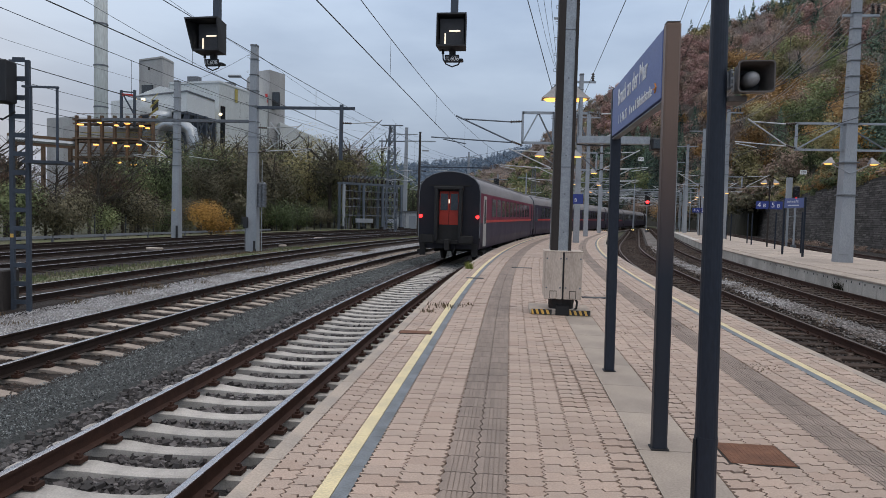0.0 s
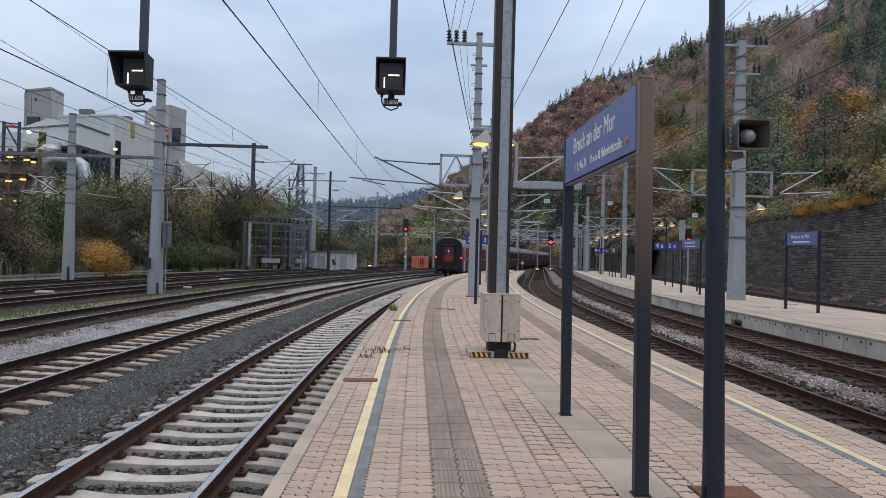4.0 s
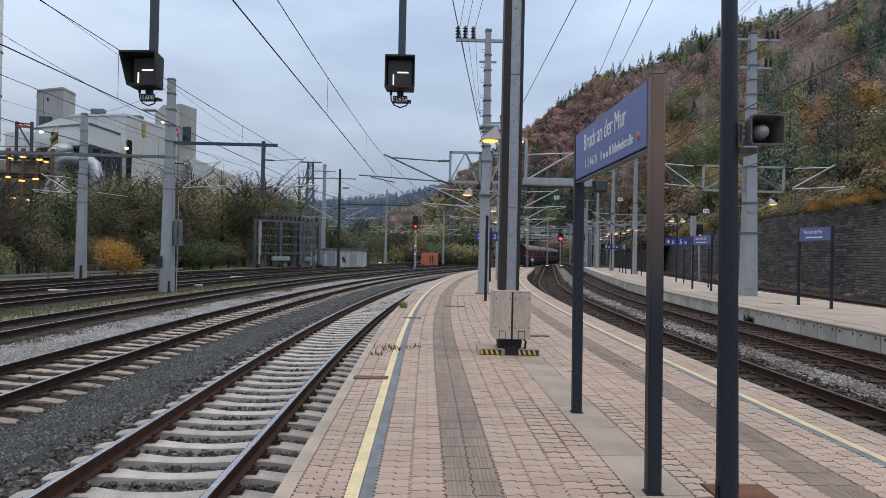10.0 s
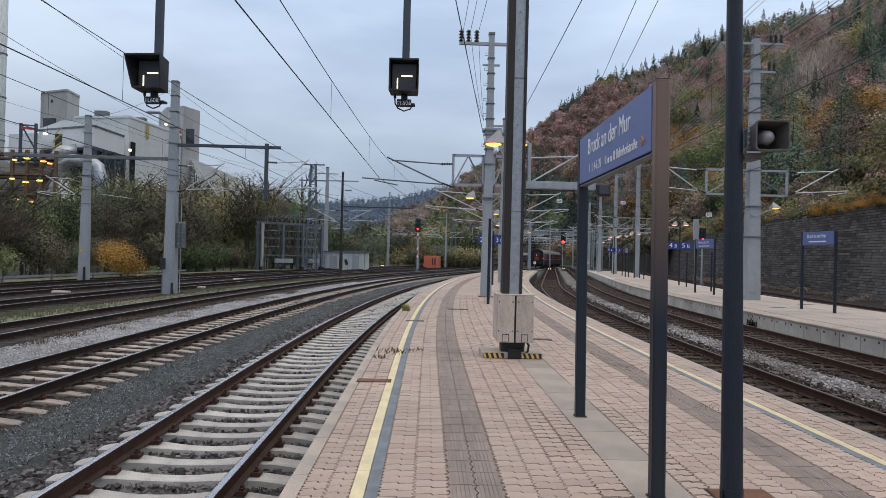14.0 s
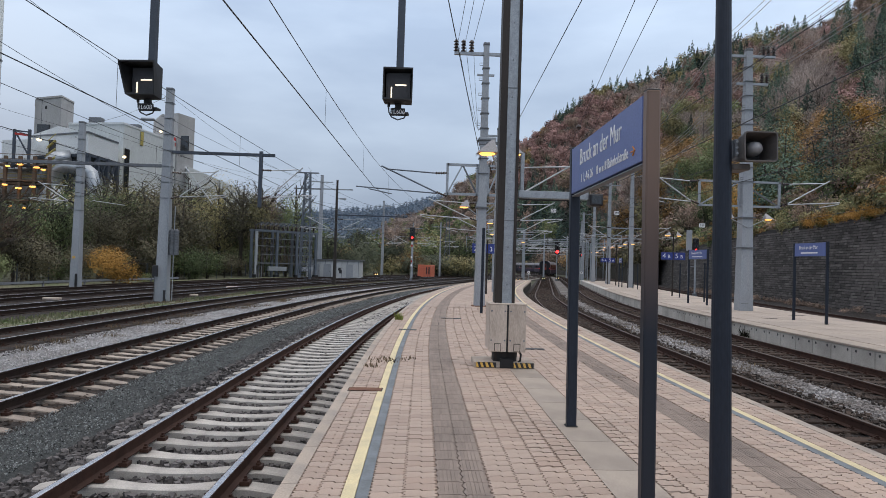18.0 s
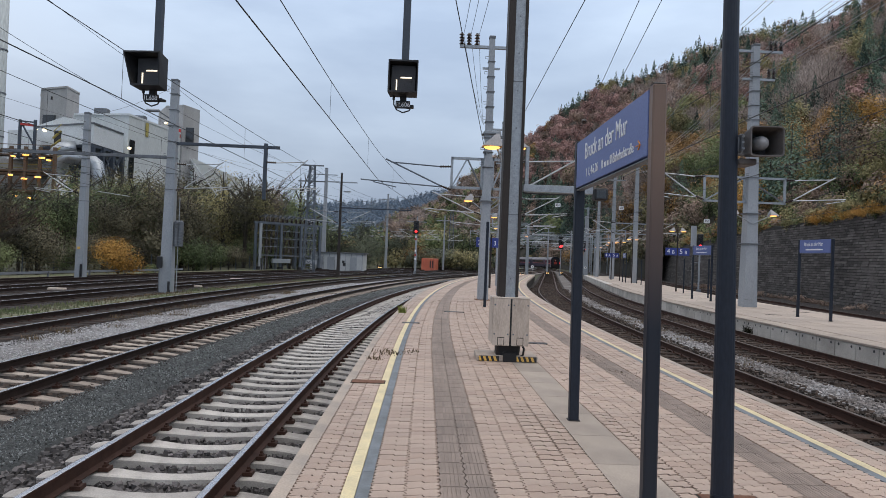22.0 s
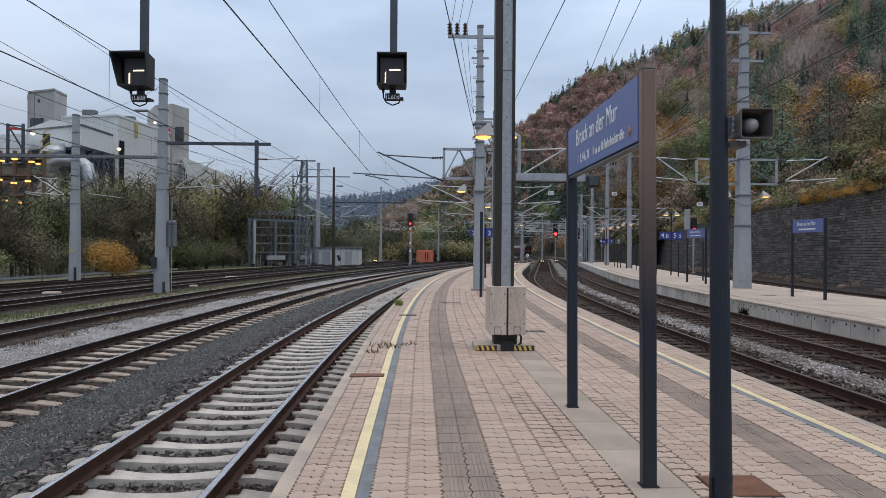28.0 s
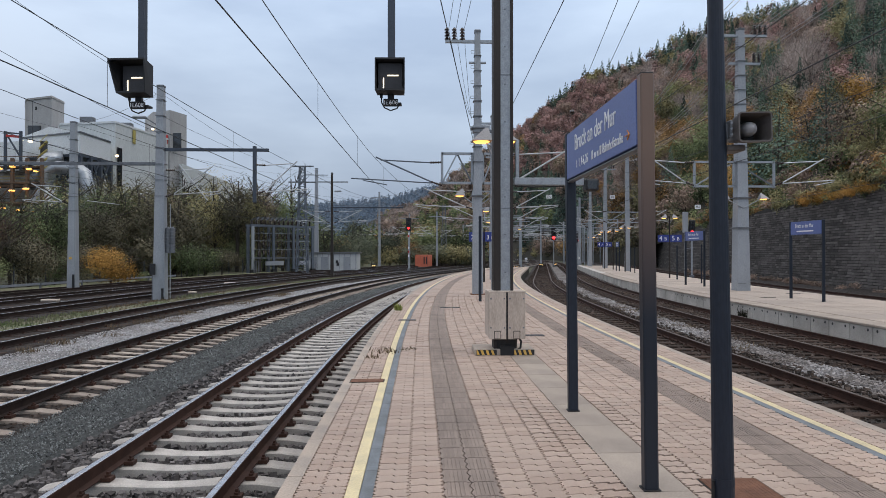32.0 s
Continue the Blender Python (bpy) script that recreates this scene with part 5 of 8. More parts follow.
hip_lamp(rm, -1.0, -0.3, 4.55, -1)
hip_lamp(rm, 1.0, -0.3, 4.55, 1)
part("junction_box", Mesh().box(0.36, -0.1, 2.55, 0.5, 0.1, 2.75, 0.01), "black", rm)
part("stain", Mesh().box(-0.30, -0.375, 0.35, 0.05, -0.362, 0.37), "galv_dark", rm)

for i, (x, y, h) in enumerate(((22.25, 70.6, 13.0), (24.0, 85.3, 13.0), (25.2, 97.5, 12.4), (28.6, 118.0, 12.5), (33.5, 140.0, 12.5))):
    k = tapered_mast("catenary_mast", (x, y, FZ if y < 100 else -0.8), h, 0.50, 0.28, "grey tapered steel mast further down the line")
    rungs(k, 0.46, 0.36, 6.5, h - 0.6, 1.0)
    top_arm(k, -1.7, 1.4, h - 0.25, (-1.6, -1.3, 0.8, 1.1))
    lattice_frame(k, -2.2, 1.6, 0, 5.2, 6.3)
    cantilever(k, -2.2, -4.8, 0, 5.2)
    cantilever(k, 1.6, 4.4, 0, 5.2)


def blue_post(loc, rz, texts, label, lamps=True, h=4.55, zp=2.72, ts=1.0):
    p = thing("platform_number_post", loc, rz, label, "sign post", "number posts")
    part("pole", Mesh().turn([(0.06, 0), (0.05, h + 0.15)], 12), "brown_steel", p)
    if lamps:
        hip_lamp(p, -0.42, 0, h, -1)
        hip_lamp(p, 0.42, 0, h, 1)
    for i, tx in enumerate(texts):
        x = (i - 0.5) * 0.92
        b = part("number_plate", Mesh().box(x - 0.42, -0.09, zp, x + 0.42, -0.055, zp + 0.56, 0.006), "sign_deep", p, "deep blue platform number plate")
        words(tx[0], 0.5 * ts, "white", b, (x - 0.33, -0.094, zp + 0.13), (radians(90), 0, 0))
        words(tx[1], 0.36 * ts, "white", b, (x + 0.05 - 0.12 * (1 - ts) / 0.25, -0.094, zp + 0.13), (radians(90), 0, 0))
    part("speaker_can", Mesh().turn([(0.08, zp - 0.22), (0.1, zp - 0.06)], 10), "black", p)
    return p


blue_post((19.0, 50.0, FZ), radians(-8), ("4B", "5B"), "lamp post with blue plates reading 4 B and 5 B")
blue_post((23.0, 82.0, FZ), radians(-8), ("4A", "5A"), "lamp post with blue plates reading 4 A and 5 A", lamps=True)
blue_post((3.8, 39.0, 0), radians(-4), ("2 ", "3B"), "platform post with blue plates reading 2 and 3 B", lamps=False, h=3.0, zp=2.38, ts=0.75)

for i, (x, y) in enumerate(((21.2, 68.0), (22.6, 77.0), (25.0, 90.0), (27.6, 106.0))):
    lp = thing("platform_lamp", (x, y, FZ), radians(-8), "slim platform lamp post with two sodium lamps", "street lamp", "platform lamps")
    part("pole", Mesh().turn([(0.06, 0), (0.045, 4.7)], 10), "brown_steel", lp)
    hip_lamp(lp, -0.40, 0, 4.5, -1)
    hip_lamp(lp, 0.40, 0, 4.5, 1)
nl = thing("platform_lamp", (1.63, 14.5, 0), 0, "grey platform lamp post with two pitched sodium lamps", "street lamp", "platform lamps")
part("pole", Mesh().turn([(0.07, 0), (0.055, 2.0), (0.05, 4.35)], 12), "galv", nl)
part("pole_bracket", Mesh().box(-0.30, -0.03, 4.30, 0.30, 0.03, 4.36, 0.005), "galv_dark", nl)
hip_lamp(nl, -0.28, -0.05, 4.10, -1)
hip_lamp(nl, 0.28, -0.05, 4.10, 1)
for i, (x, y) in enumerate(((18.4, 47.0), (19.3, 54.0), (20.0, 57.0), (20.9, 64.0), (21.6, 67.5), (17.6, 41.0))):
    solo("bollard_post", Mesh().turn([(0.05, 0), (0.05, 2.4), (0.02, 2.45)], 10), "post", "slim dark steel post on the platform", "post", group="platform posts", loc=(x, y, FZ))


def light_signal(loc, rz, h, label, white=False, lit="red_lamp", size=1.0, lens=1.0):
    """A main signal: a post, a black head with a hood and one red light."""
    s = thing("railway_signal", loc, rz, label, "railway signal", "light signals")
    part("post", Mesh().box(-0.07, -0.07, 0, 0.07, 0.07, h, 0.01), "mast", s)
    hd = part("signal_head", Mesh().box(-0.36 * size, -0.2, h - 0.1, 0.36 * size, -0.02, h + 1.75 * size, 0.06), "black", s, "black signal head")
    for k, z in enumerate((0.35, 0.9, 1.4)):
        zz = h + z * size - 0.05
        part("lens_hood", Mesh().rod((0, -0.2, zz), (0, -0.42, zz), 0.16 * size, n=12, caps=False), "black", hd)
        # lens widens the lit disc beyond its true size, standing in for bloom
        part("lens", Mesh().rod((0, -0.205, zz), (0, -0.23, zz), 0.13 * size * (lens if k == 0 else 1), n=12), lit if k == 0 else "glass", hd, "lit red lens" if k == 0 else "")
    if white:
        for k, z in enumerate((0.30, 0.62, 2.2, 2.75, 3.3)):
            part("mast_plate", Mesh().box(-0.10, -0.09, h - z - 0.28, 0.10, -0.075, h - z), "coach_red" if k % 2 else "white", s)
    part("base_cabinet", Mesh().box(-0.2, -0.15, 0, 0.2, 0.15, 0.45, 0.02), "galv_dark", s)
    return s


light_signal((25.35, 61.2, -0.75), radians(-10), 4.25, "black railway signal showing red below the wall", size=0.75, lens=1.3)
light_signal((-1.45, 91.0, -0.75), 0, 5.6, "tall railway signal showing one red light", True, lens=1.25)
light_signal((24.75, 122.0, -0.75), 0, 5.0, "railway signal showing a bright red light", size=1.3, lens=1.75)
light_signal((31.75, 132.0, -0.75), 0, 4.8, "railway signal showing a red light at the throat", size=1.2, lens=1.3)
sb = thing("signal_cabinet", (24.75, 61.2, -0.75), radians(-8), "grey equipment box on a steel post by the wall", "cabinet")
part("post", Mesh().box(-0.08, -0.08, 0, 0.08, 0.08, 5.4, 0.01), "galv", sb)
part("box", Mesh().box(-0.22, -0.2, 4.4, 0.22, 0.2, 6.3, 0.02), "mast", sb)
part("bracket", Mesh().bar((0, 0, 2.9), (0.7, 0, 3.0), 0.05), "galv", sb)

# shunting lamps far off by the points
for i, (x, y, z, k) in enumerate(((14.2, 98.0, -0.5, "lamp_dim"), (22.0, 120.0, -0.4, "lamp_dim"), (26.2, 128.0, -0.2, "lamp_dim"), (-7.6, 112.0, -0.4, "lamp_dim"))):
    s = thing("shunting_signal", (x, y, -0.8), 0, "low shunting signal with two amber lights", "signal lamp", "shunting signals")
    part("case", Mesh().box(-0.35, -0.1, 0, 0.35, 0.1, 0.75, 0.03), "black", s)
    for xx in (-0.17, 0.17):
        part("light", Mesh().turn([(0.07, -0.13), (0.085, -0.1)], 10, (xx, 0, 0.5), "y"), k, s)
for x, y, h in ((14.8, 92.0, 1.6), (24.1, 100.0, 1.7)):
    s = thing("disc_marker", (x, y, -0.75), 0, "small round white disc marker on a post", "marker")
    part("stake", Mesh().turn([(0.03, 0), (0.03, h)], 8), "galv", s)
    part("disc", Mesh().turn([(0.20, -0.05), (0.20, -0.03)], 16, (0, 0, h + 0.1), "y"), "white", s)
    part("disc_centre", Mesh().turn([(0.08, -0.056), (0.08, -0.051)], 12, (0, 0, h + 0.1), "y"), "black", s)

# retaining wall
WALL = [(6, 27.6), (20, 28.6), (42, 30.2), (52, 31.6), (62, 32.8), (78, 34.8), (95, 37.6), (120, 43.0), (150, 50.5), (200, 66.0)]
WTOP = [(6, 7.6), (30, 7.0), (42, 6.5), (47, 6.2), (52, 6.2), (64, 5.9), (78, 5.6), (97, 5.2), (120, 4.6), (150, 4.0), (200, 3.0)]


def wall_x(y):
    return float(np.interp(y, [q[0] for q in WALL], [q[1] for q in WALL]))


def wall_top(y):
    return float(np.interp(y, [q[0] for q in WTOP], [q[1] for q in WTOP]))


wm = Mesh()
rows = []
for y in np.arange(6, 200, 2.0):
    x, zt = wall_x(y), wall_top(y) + 0.35 * noise.noise((y * 0.4, 2.0, 0.0))
    rows.append([(x, y, -0.9), (x + 0.12 * (zt + 0.9), y, zt), (x + 2.2, y, zt + 0.1), (x + 2.2, y, -0.9)])
wm.strip(rows)
wall = solo("wall_retaining", wm, "mortar", "dark rubble-stone retaining wall with overgrown top", "wall", "structure")
wst = Mesh()
singles = 0
rw = np.random.default_rng(11)
for c in range(44):
    z = -0.85 + c * 0.205
    y = 20 + rw.random() * 0.5
    while y < 150:
        ln = (0.35 + 0.75 * rw.random()) * (1 if y < 80 else 1.6)
        if z + 0.2 < wall_top(y) - 0.3 * rw.random():
            x = wall_x(y) + 0.12 * (z + 0.9)
            dx = (wall_x(y + ln) - wall_x(y)) / ln
            p = 0.035 + 0.03 * rw.random()
            hgt = 0.158 + 0.012 * rw.random()
            j = [rw.normal(0, 0.009) for _ in range(8)]
            vs = [(-p + j[0], j[4], j[1]), (-p + j[2] + dx * ln, ln - 0.022, j[3]), (-p + j[5] + dx * ln + 0.035, ln - 0.022 + j[4], hgt), (-p + j[6] + 0.035, j[7], hgt),
                  (0.1, 0, 0), (0.1 + dx * ln, ln - 0.022, 0), (0.14 + dx * ln, ln - 0.022, hgt), (0.14, 0, hgt)]
            fs = [(0, 1, 2, 3), (4, 7, 6, 5), (0, 4, 5, 1), (3, 2, 6, 7), (0, 3, 7, 4), (1, 5, 6, 2)]
            if 38 < y < 47 and z < 5.6 and singles < 300:
                part("stone_block", Mesh().add(vs, fs), "masonry", wall, loc=(x, y, z))
                singles += 1
            else:
                wst.add([(a + x, b + y, q + z) for a, b, q in vs], fs)
        y += ln
part("stone_courses", wst, "masonry", wall, kind="stuff")


# ---- the wooded hillside ----
# bearing (tangent from straight ahead), where the slope begins, ridge distance and the tangent of its height
RIDGE = [(-0.16, 620, 1300, 0.02), (-0.05, 520, 1250, 0.062), (0.02, 500, 1150, 0.092), (0.05, 470, 1050, 0.114), (0.09, 430, 980, 0.142), (0.134, 380, 880, 0.172), (0.16, 345, 840, 0.186), (0.185, 305, 800, 0.208),
         (0.206, 275, 770, 0.221), (0.228, 240, 740, 0.234), (0.253, 205, 700, 0.256), (0.304, 160, 660, 0.262), (0.338, 120, 630, 0.271), (0.372, 105, 600, 0.286), (0.397, 95, 580, 0.300),
         (0.43, 84, 560, 0.306), (0.465, 76, 540, 0.322), (0.52, 66, 520, 0.328), (0.60, 56, 500, 0.34), (0.72, 48, 470, 0.36), (0.95, 42, 420, 0.40), (1.5, 42, 400, 0.42)]
RB = np.array(RIDGE)
RB[:, 3] += np.interp(RB[:, 0], [0.02, 0.10, 0.30, 0.42], [0.0, 0.010, 0.010, 0.0])


_wy = np.arange(20, 150, 0.5)
_wt = np.array([(wall_x(q) + 0.12 * wall_top(q) + 1.6) / q for q in _wy])
# the slope begins behind the wall where there is one
for row in RB:
    if row[0] > 0.37:
        yy = float(np.interp(-row[0], -_wt, _wy))
        row[1] = yy * math.sqrt(1 + row[0] ** 2)


def hill_z(tan_b, r):
    r0, r1, e = (np.interp(tan_b, RB[:, 0], RB[:, k]) for k in (1, 2, 3))
    t = np.clip((r - r0) / (r1 - r0), 0, 1.15)
    base = np.interp(tan_b, [0.2, 0.37, 0.45, 0.55, 0.62, 0.72, 1.0], [-0.5, 4.4, 5.4, 5.9, 6.1, 6.5, 7.4])
    return base + (r1 * e - 11 + 1.65 - base) * (0.85 * t + 0.15 * t * t)


hm = Mesh()
rows = []
for tb in np.linspace(-0.16, 1.5, 96):
    r0, r1 = (float(np.interp(tb, RB[:, 0], RB[:, k])) for k in (1, 2))
    c = 1 / math.sqrt(1 + tb * tb)
    row = [(r0 * tb * c, r0 * c - 0.5, -1.6)]
    for q in np.linspace(0, 1.12, 40):
        r = r0 + (r1 - r0) * q
        z = float(hill_z(tb, r)) + (noise.noise((r * 0.012, tb * 9, 0.3)) * 7 + noise.noise((r * 0.05, tb * 30, 1.3)) * 1.5) * min(1, q * 4)
        row.append((r * tb * c, r * c, z))
    rows.append(row)
hm.strip(rows)
solo("hillside", hm, "hill", "steep wooded hillside in autumn", "hill", "structure", smooth=True)


def foliage(name, centres, radii, heights, per, material, label, seed, conifer=False, category="trees", group="", leaf=0.30, tall=0.62, twig=False, lobes_n=7):
    """Crowns as clouds of small leaf clumps round several lobes; conifers taper upwards; twigs stand up and out."""
    r = np.random.default_rng(seed)
    n = len(centres)
    idx = np.repeat(np.arange(n), per)
    k = len(idx)
    c, rad, hgt = np.array(centres)[idx], np.array(radii)[idx], np.array(heights)[idx]
    if isinstance(leaf, list):
        leaf = np.array(leaf)[idx]
    if conifer:
        h = r.random(k) ** 1.3
        rr = (1.02 - h) * rad * (0.45 + 0.55 * r.random(k) ** 0.5) * (0.7 + 0.5 * np.abs(np.sin(h * 16 + idx)))
        a = r.random(k) * 6.283
        pos = c + np.stack([rr * np.cos(a), rr * np.sin(a), hgt * (0.08 + 0.94 * h)], -1)
        sz = rad * leaf * (1.25 - 0.8 * h)
    else:
        lobes = r.normal(0, 1, (n, lobes_n, 3))
        lobes[:, :, 2] = lobes[:, :, 2] * 0.9 + 0.15
        lobes /= np.linalg.norm(lobes, axis=-1, keepdims=True)
        lobes *= 0.42 + 0.22 * r.random((n, lobes_n, 1))
        pick = r.integers(0, lobes_n, k)
        lb = lobes[idx, pick]
        d = r.normal(0, 1, (k, 3))
        d /= np.linalg.norm(d, axis=-1, keepdims=True)
        core = r.random(k) < 0.16
        p = lb + d * np.where(core, 0.26 * r.random(k), 0.28 + 0.27 * r.random(k) ** 0.6)[:, None]
        pos = c + np.stack([p[:, 0] * rad, p[:, 1] * rad, hgt * (1 - tall / 2 * 1.0) + p[:, 2] * hgt * tall * 0.52], -1)
        sz = rad * leaf * (0.5 + 0.8 * r.random(k) ** 1.5) * np.where(core, 1.5, 1.0)
    if conifer:
        nrm = np.stack([np.cos(a), np.sin(a), np.full(k, 0.9)], -1) + r.normal(0, 0.5, (k, 3))
    else:
        nrm = d * 0.9 + lb * 0.7 + np.array([0, 0, 0.3]) + r.normal(0, 0.3, (k, 3))
    nrm /= np.linalg.norm(nrm, axis=-1, keepdims=True)
    u = np.cross(nrm, r.normal(0, 1, (k, 3)))
    if twig:
        u = p * np.array([1, 1, 0.6]) + np.array([0, 0, 0.8]) + r.normal(0, 0.35, (k, 3))
    u /= np.linalg.norm(u, axis=-1, keepdims=True)
    w = np.cross(nrm, u)
    w /= np.maximum(np.linalg.norm(w, axis=-1, keepdims=True), 1e-3)
    u, w = u * (sz * (1.6 if twig else 1))[:, None], w * (sz * (0.2 if twig else 0.6))[:, None]
    v = np.stack([pos - u * 0.9 + w, pos + u * 1.1, pos - u * 0.5 - w], 1).reshape(-1, 3)
    me = bpy.data.meshes.new(name)
    me.vertices.add(len(v))
    me.vertices.foreach_set("co", v.ravel())
    me.loops.add(3 * k)
    me.loops.foreach_set("vertex_index", np.arange(3 * k))
    me.polygons.add(k)
    me.polygons.foreach_set("loop_start", np.arange(0, 3 * k, 3))
    me.update(calc_edges=True)
    # each tree leans to its own tint, and each limb a little
    shade = r.random(n)[idx]
    if not conifer:
        shade = 0.6 * shade + 0.4 * r.random((n, lobes_n))[idx, pick]
    tint = me.attributes.new("tint", "FLOAT", "FACE")
    tint.data.foreach_set("value", np.clip(shade + r.normal(0, 0.05, k), 0, 1).astype(np.float32))
    me.materials.append(M[material])
    return me


rh = np.random.default_rng(21)
LABELS = {"red": "red-brown beech wood on the hillside", "brown": "brown autumn trees on the hillside", "gold": "golden yellow trees on the slope",
          "amber": "amber autumn trees on the slope", "olive": "olive-green trees on the slope", "green": "green trees above the wall", "pale": "pale thin trees with bare grey twigs",
          "spruce": "dark spruces on the hillside"}
kinds = {k: ([], [], [], [], []) for k in LABELS}
stand = []      # (x, y, z, h, radius) of the near trees, for their trunks
grid = {}


def plant(x, y, z, h, rad, kind):
    dist = math.hypot(x, y)
    size = rad / dist * 1180
    lp = 1.4 + size * 0.017
    b = kinds[kind]
    b[0].append((x, y, z)), b[1].append(rad), b[2].append(h)
    b[3].append(int(np.clip(6.4 * (size / lp) ** 2, 60, 1700))), b[4].append(lp / size * (0.95 if kind != "spruce" else 1.25))
    grid.setdefault((int(x // 14), int(y // 14)), []).append((x, y, rad))
    if dist < 190:
        stand.append((x, y, z, h, rad))


def slope_at(tb, e):
    """The distance at which the slope is seen at the height tangent e on the bearing tb."""
    r0, r1 = (float(np.interp(tb, RB[:, 0], RB[:, k])) for k in (1, 2))
    rr = np.linspace(r0, r1 * 1.1, 200)
    c = 1 / math.sqrt(1 + tb * tb)
    return float(np.interp(e, (hill_z(tb, rr) - 1.65) / (rr * c), rr))


# single trees that stand out
for tb, e, h, rad, kind in ((0.660, 0.195, 7.5, 2.9, "gold"), (0.548, 0.105, 13, 3.4, "spruce"), (0.522, 0.100, 10, 2.6, "spruce"), (0.625, 0.135, 12, 2.6, "spruce"), (0.500, 0.195, 15, 3.0, "spruce"),
                            (0.512, 0.210, 14, 2.8, "spruce"), (0.70, 0.265, 17, 4.2, "spruce"), (0.715, 0.285, 17, 4.0, "spruce"), (0.665, 0.290, 17, 3.8, "spruce"), (0.695, 0.300, 16, 3.6, "spruce"),
                            (0.375, 0.165, 11, 5.0, "amber"), (0.352, 0.150, 10, 4.5, "amber"), (0.47, 0.115, 8, 3.2, "amber"), (0.49, 0.075, 6, 2.6, "gold"), (0.735, 0.145, 7, 3.0, "green"), (0.70, 0.135, 7, 3.0, "olive"),
                            (0.40, 0.12, 10, 4.6, "green"), (0.425, 0.105, 10, 4.4, "green"), (0.435, 0.135, 11, 4.6, "green"), (0.60, 0.235, 14, 5.4, "pale"), (0.57, 0.22, 14, 5.2, "pale"), (0.545, 0.20, 13, 5.0, "pale")):
    c = 1 / math.sqrt(1 + tb * tb)
    r = slope_at(tb, e)
    plant(r * tb * c, r * c, float(hill_z(tb, r)) - 0.5, h, rad, kind)
for i in range(9000):
    tb = rh.random() * 0.86 - 0.06
    r0, r1 = (float(np.interp(tb, RB[:, 0], RB[:, k])) for k in (1, 2))
    q = rh.random() ** 0.62 * 1.02
    r = r0 + 3 + (r1 - r0) * q
    c = 1 / math.sqrt(1 + tb * tb)
    x, y = r * tb * c, r * c
    z = float(hill_z(tb, r)) + noise.noise((r * 0.012, tb * 9, 0.3)) * 7 * min(1, q * 4) - 0.8
    e = (z - 1.65) / y
    v = 1.4 * noise.noise((tb * 16, e * 20, 4.0)) + 0.52 * rh.normal()
    if tb > 0.2 and q > 0.88:
        kind = "spruce" if rh.random() < (0.5 if 0.30 < tb < 0.46 else 0.25) else ("olive" if v > 0 else "brown")
    elif tb < 0.12:
        kind = "pale" if v < -0.2 else "brown" if v < 0.3 else "olive" if v < 0.6 else "green"
    elif tb < 0.27 and e < 0.105:
        kind = "spruce" if v < 0.35 else "green" if v < 0.6 else "brown"
    elif tb < 0.30 and e > 0.075:
        kind = "red" if v < 0.05 else "brown" if v < 0.45 else "pale" if v < 0.65 else "amber" if v < 0.8 else "olive" if v < 1.0 else "spruce"
    elif e > 0.215:
        kind = "pale" if v < -0.25 else "brown" if v < 0.12 else "red" if v < 0.5 else "olive" if v < 0.85 else "spruce"
        if tb > 0.66:
            kind = "spruce" if v > 0.55 else "pale" if v > 0.1 else "olive" if v > -0.3 else "brown"
    elif e > 0.14:
        kind = "brown" if v < -0.55 else "amber" if v < -0.15 else "pale" if v < 0.1 else "red" if v < 0.2 else "olive" if v < 0.46 else "green" if v < 0.9 else "spruce"
    else:
        kind = "amber" if v < -0.42 else "brown" if v < -0.3 else "olive" if v < 0.05 else "green" if v < 0.5 else "pale" if v < 0.68 else "spruce" if v > 1.0 else "amber"
    h = float(np.interp(r, [60, 160, 300, 600], [6.5, 9.5, 13, 15])) * (0.75 + 0.5 * rh.random())
    rad = h * (0.36 + 0.12 * rh.random()) if kind != "spruce" else h * 0.31
    if kind == "spruce":
        h *= 1.3
    gx, gy = int(x // 14), int(y // 14)
    if any((x - a) ** 2 + (y - b) ** 2 < (0.70 * (rad + f)) ** 2 for i_ in (-1, 0, 1) for j_ in (-1, 0, 1) for a, b, f in grid.get((gx + i_, gy + j_), ())):
        continue
    plant(x, y, z, h, rad, kind)
for k, (c, rad, hgt, num, leaf) in kinds.items():
    me = foliage("hillside_trees", c, rad, hgt, num, "l_" + k, "", 31 + len(c), conifer=k == "spruce", leaf=leaf, tall=0.8, twig=k == "pale", lobes_n=9)
    solo("hillside_trees", me, None, LABELS[k], "trees", "stuff")
for k, n_, lab in (("olive", 170, "olive shrubs at the foot of the slope"), ("green", 130, "green shrubs at the foot of the slope"), ("amber", 70, "rusty ferns at the foot of the slope"), ("brown", 90, "brown brambles at the foot of the slope")):
    c, rad, hgt = [], [], []
    for i in range(n_):
        y = 30 + rh.random() ** 1.2 * 125
        dx = 0.8 + 12 * rh.random() ** 1.4
        x = wall_x(y) + 0.12 * wall_top(y) + dx
        tb, r = x / y, math.hypot(x, y)
        c.append((x, y, max(wall_top(y) - 0.4, float(hill_z(tb, r)) - 0.4)))
        rad.append(1.0 + 1.0 * rh.random()), hgt.append(1.4 + 1.8 * rh.random())
    solo("slope_shrubs", foliage("slope_shrubs", c, rad, hgt, 400, "l_" + k, "", 91 + n_, leaf=0.085, tall=0.98), None, lab, "shrubs", "stuff")
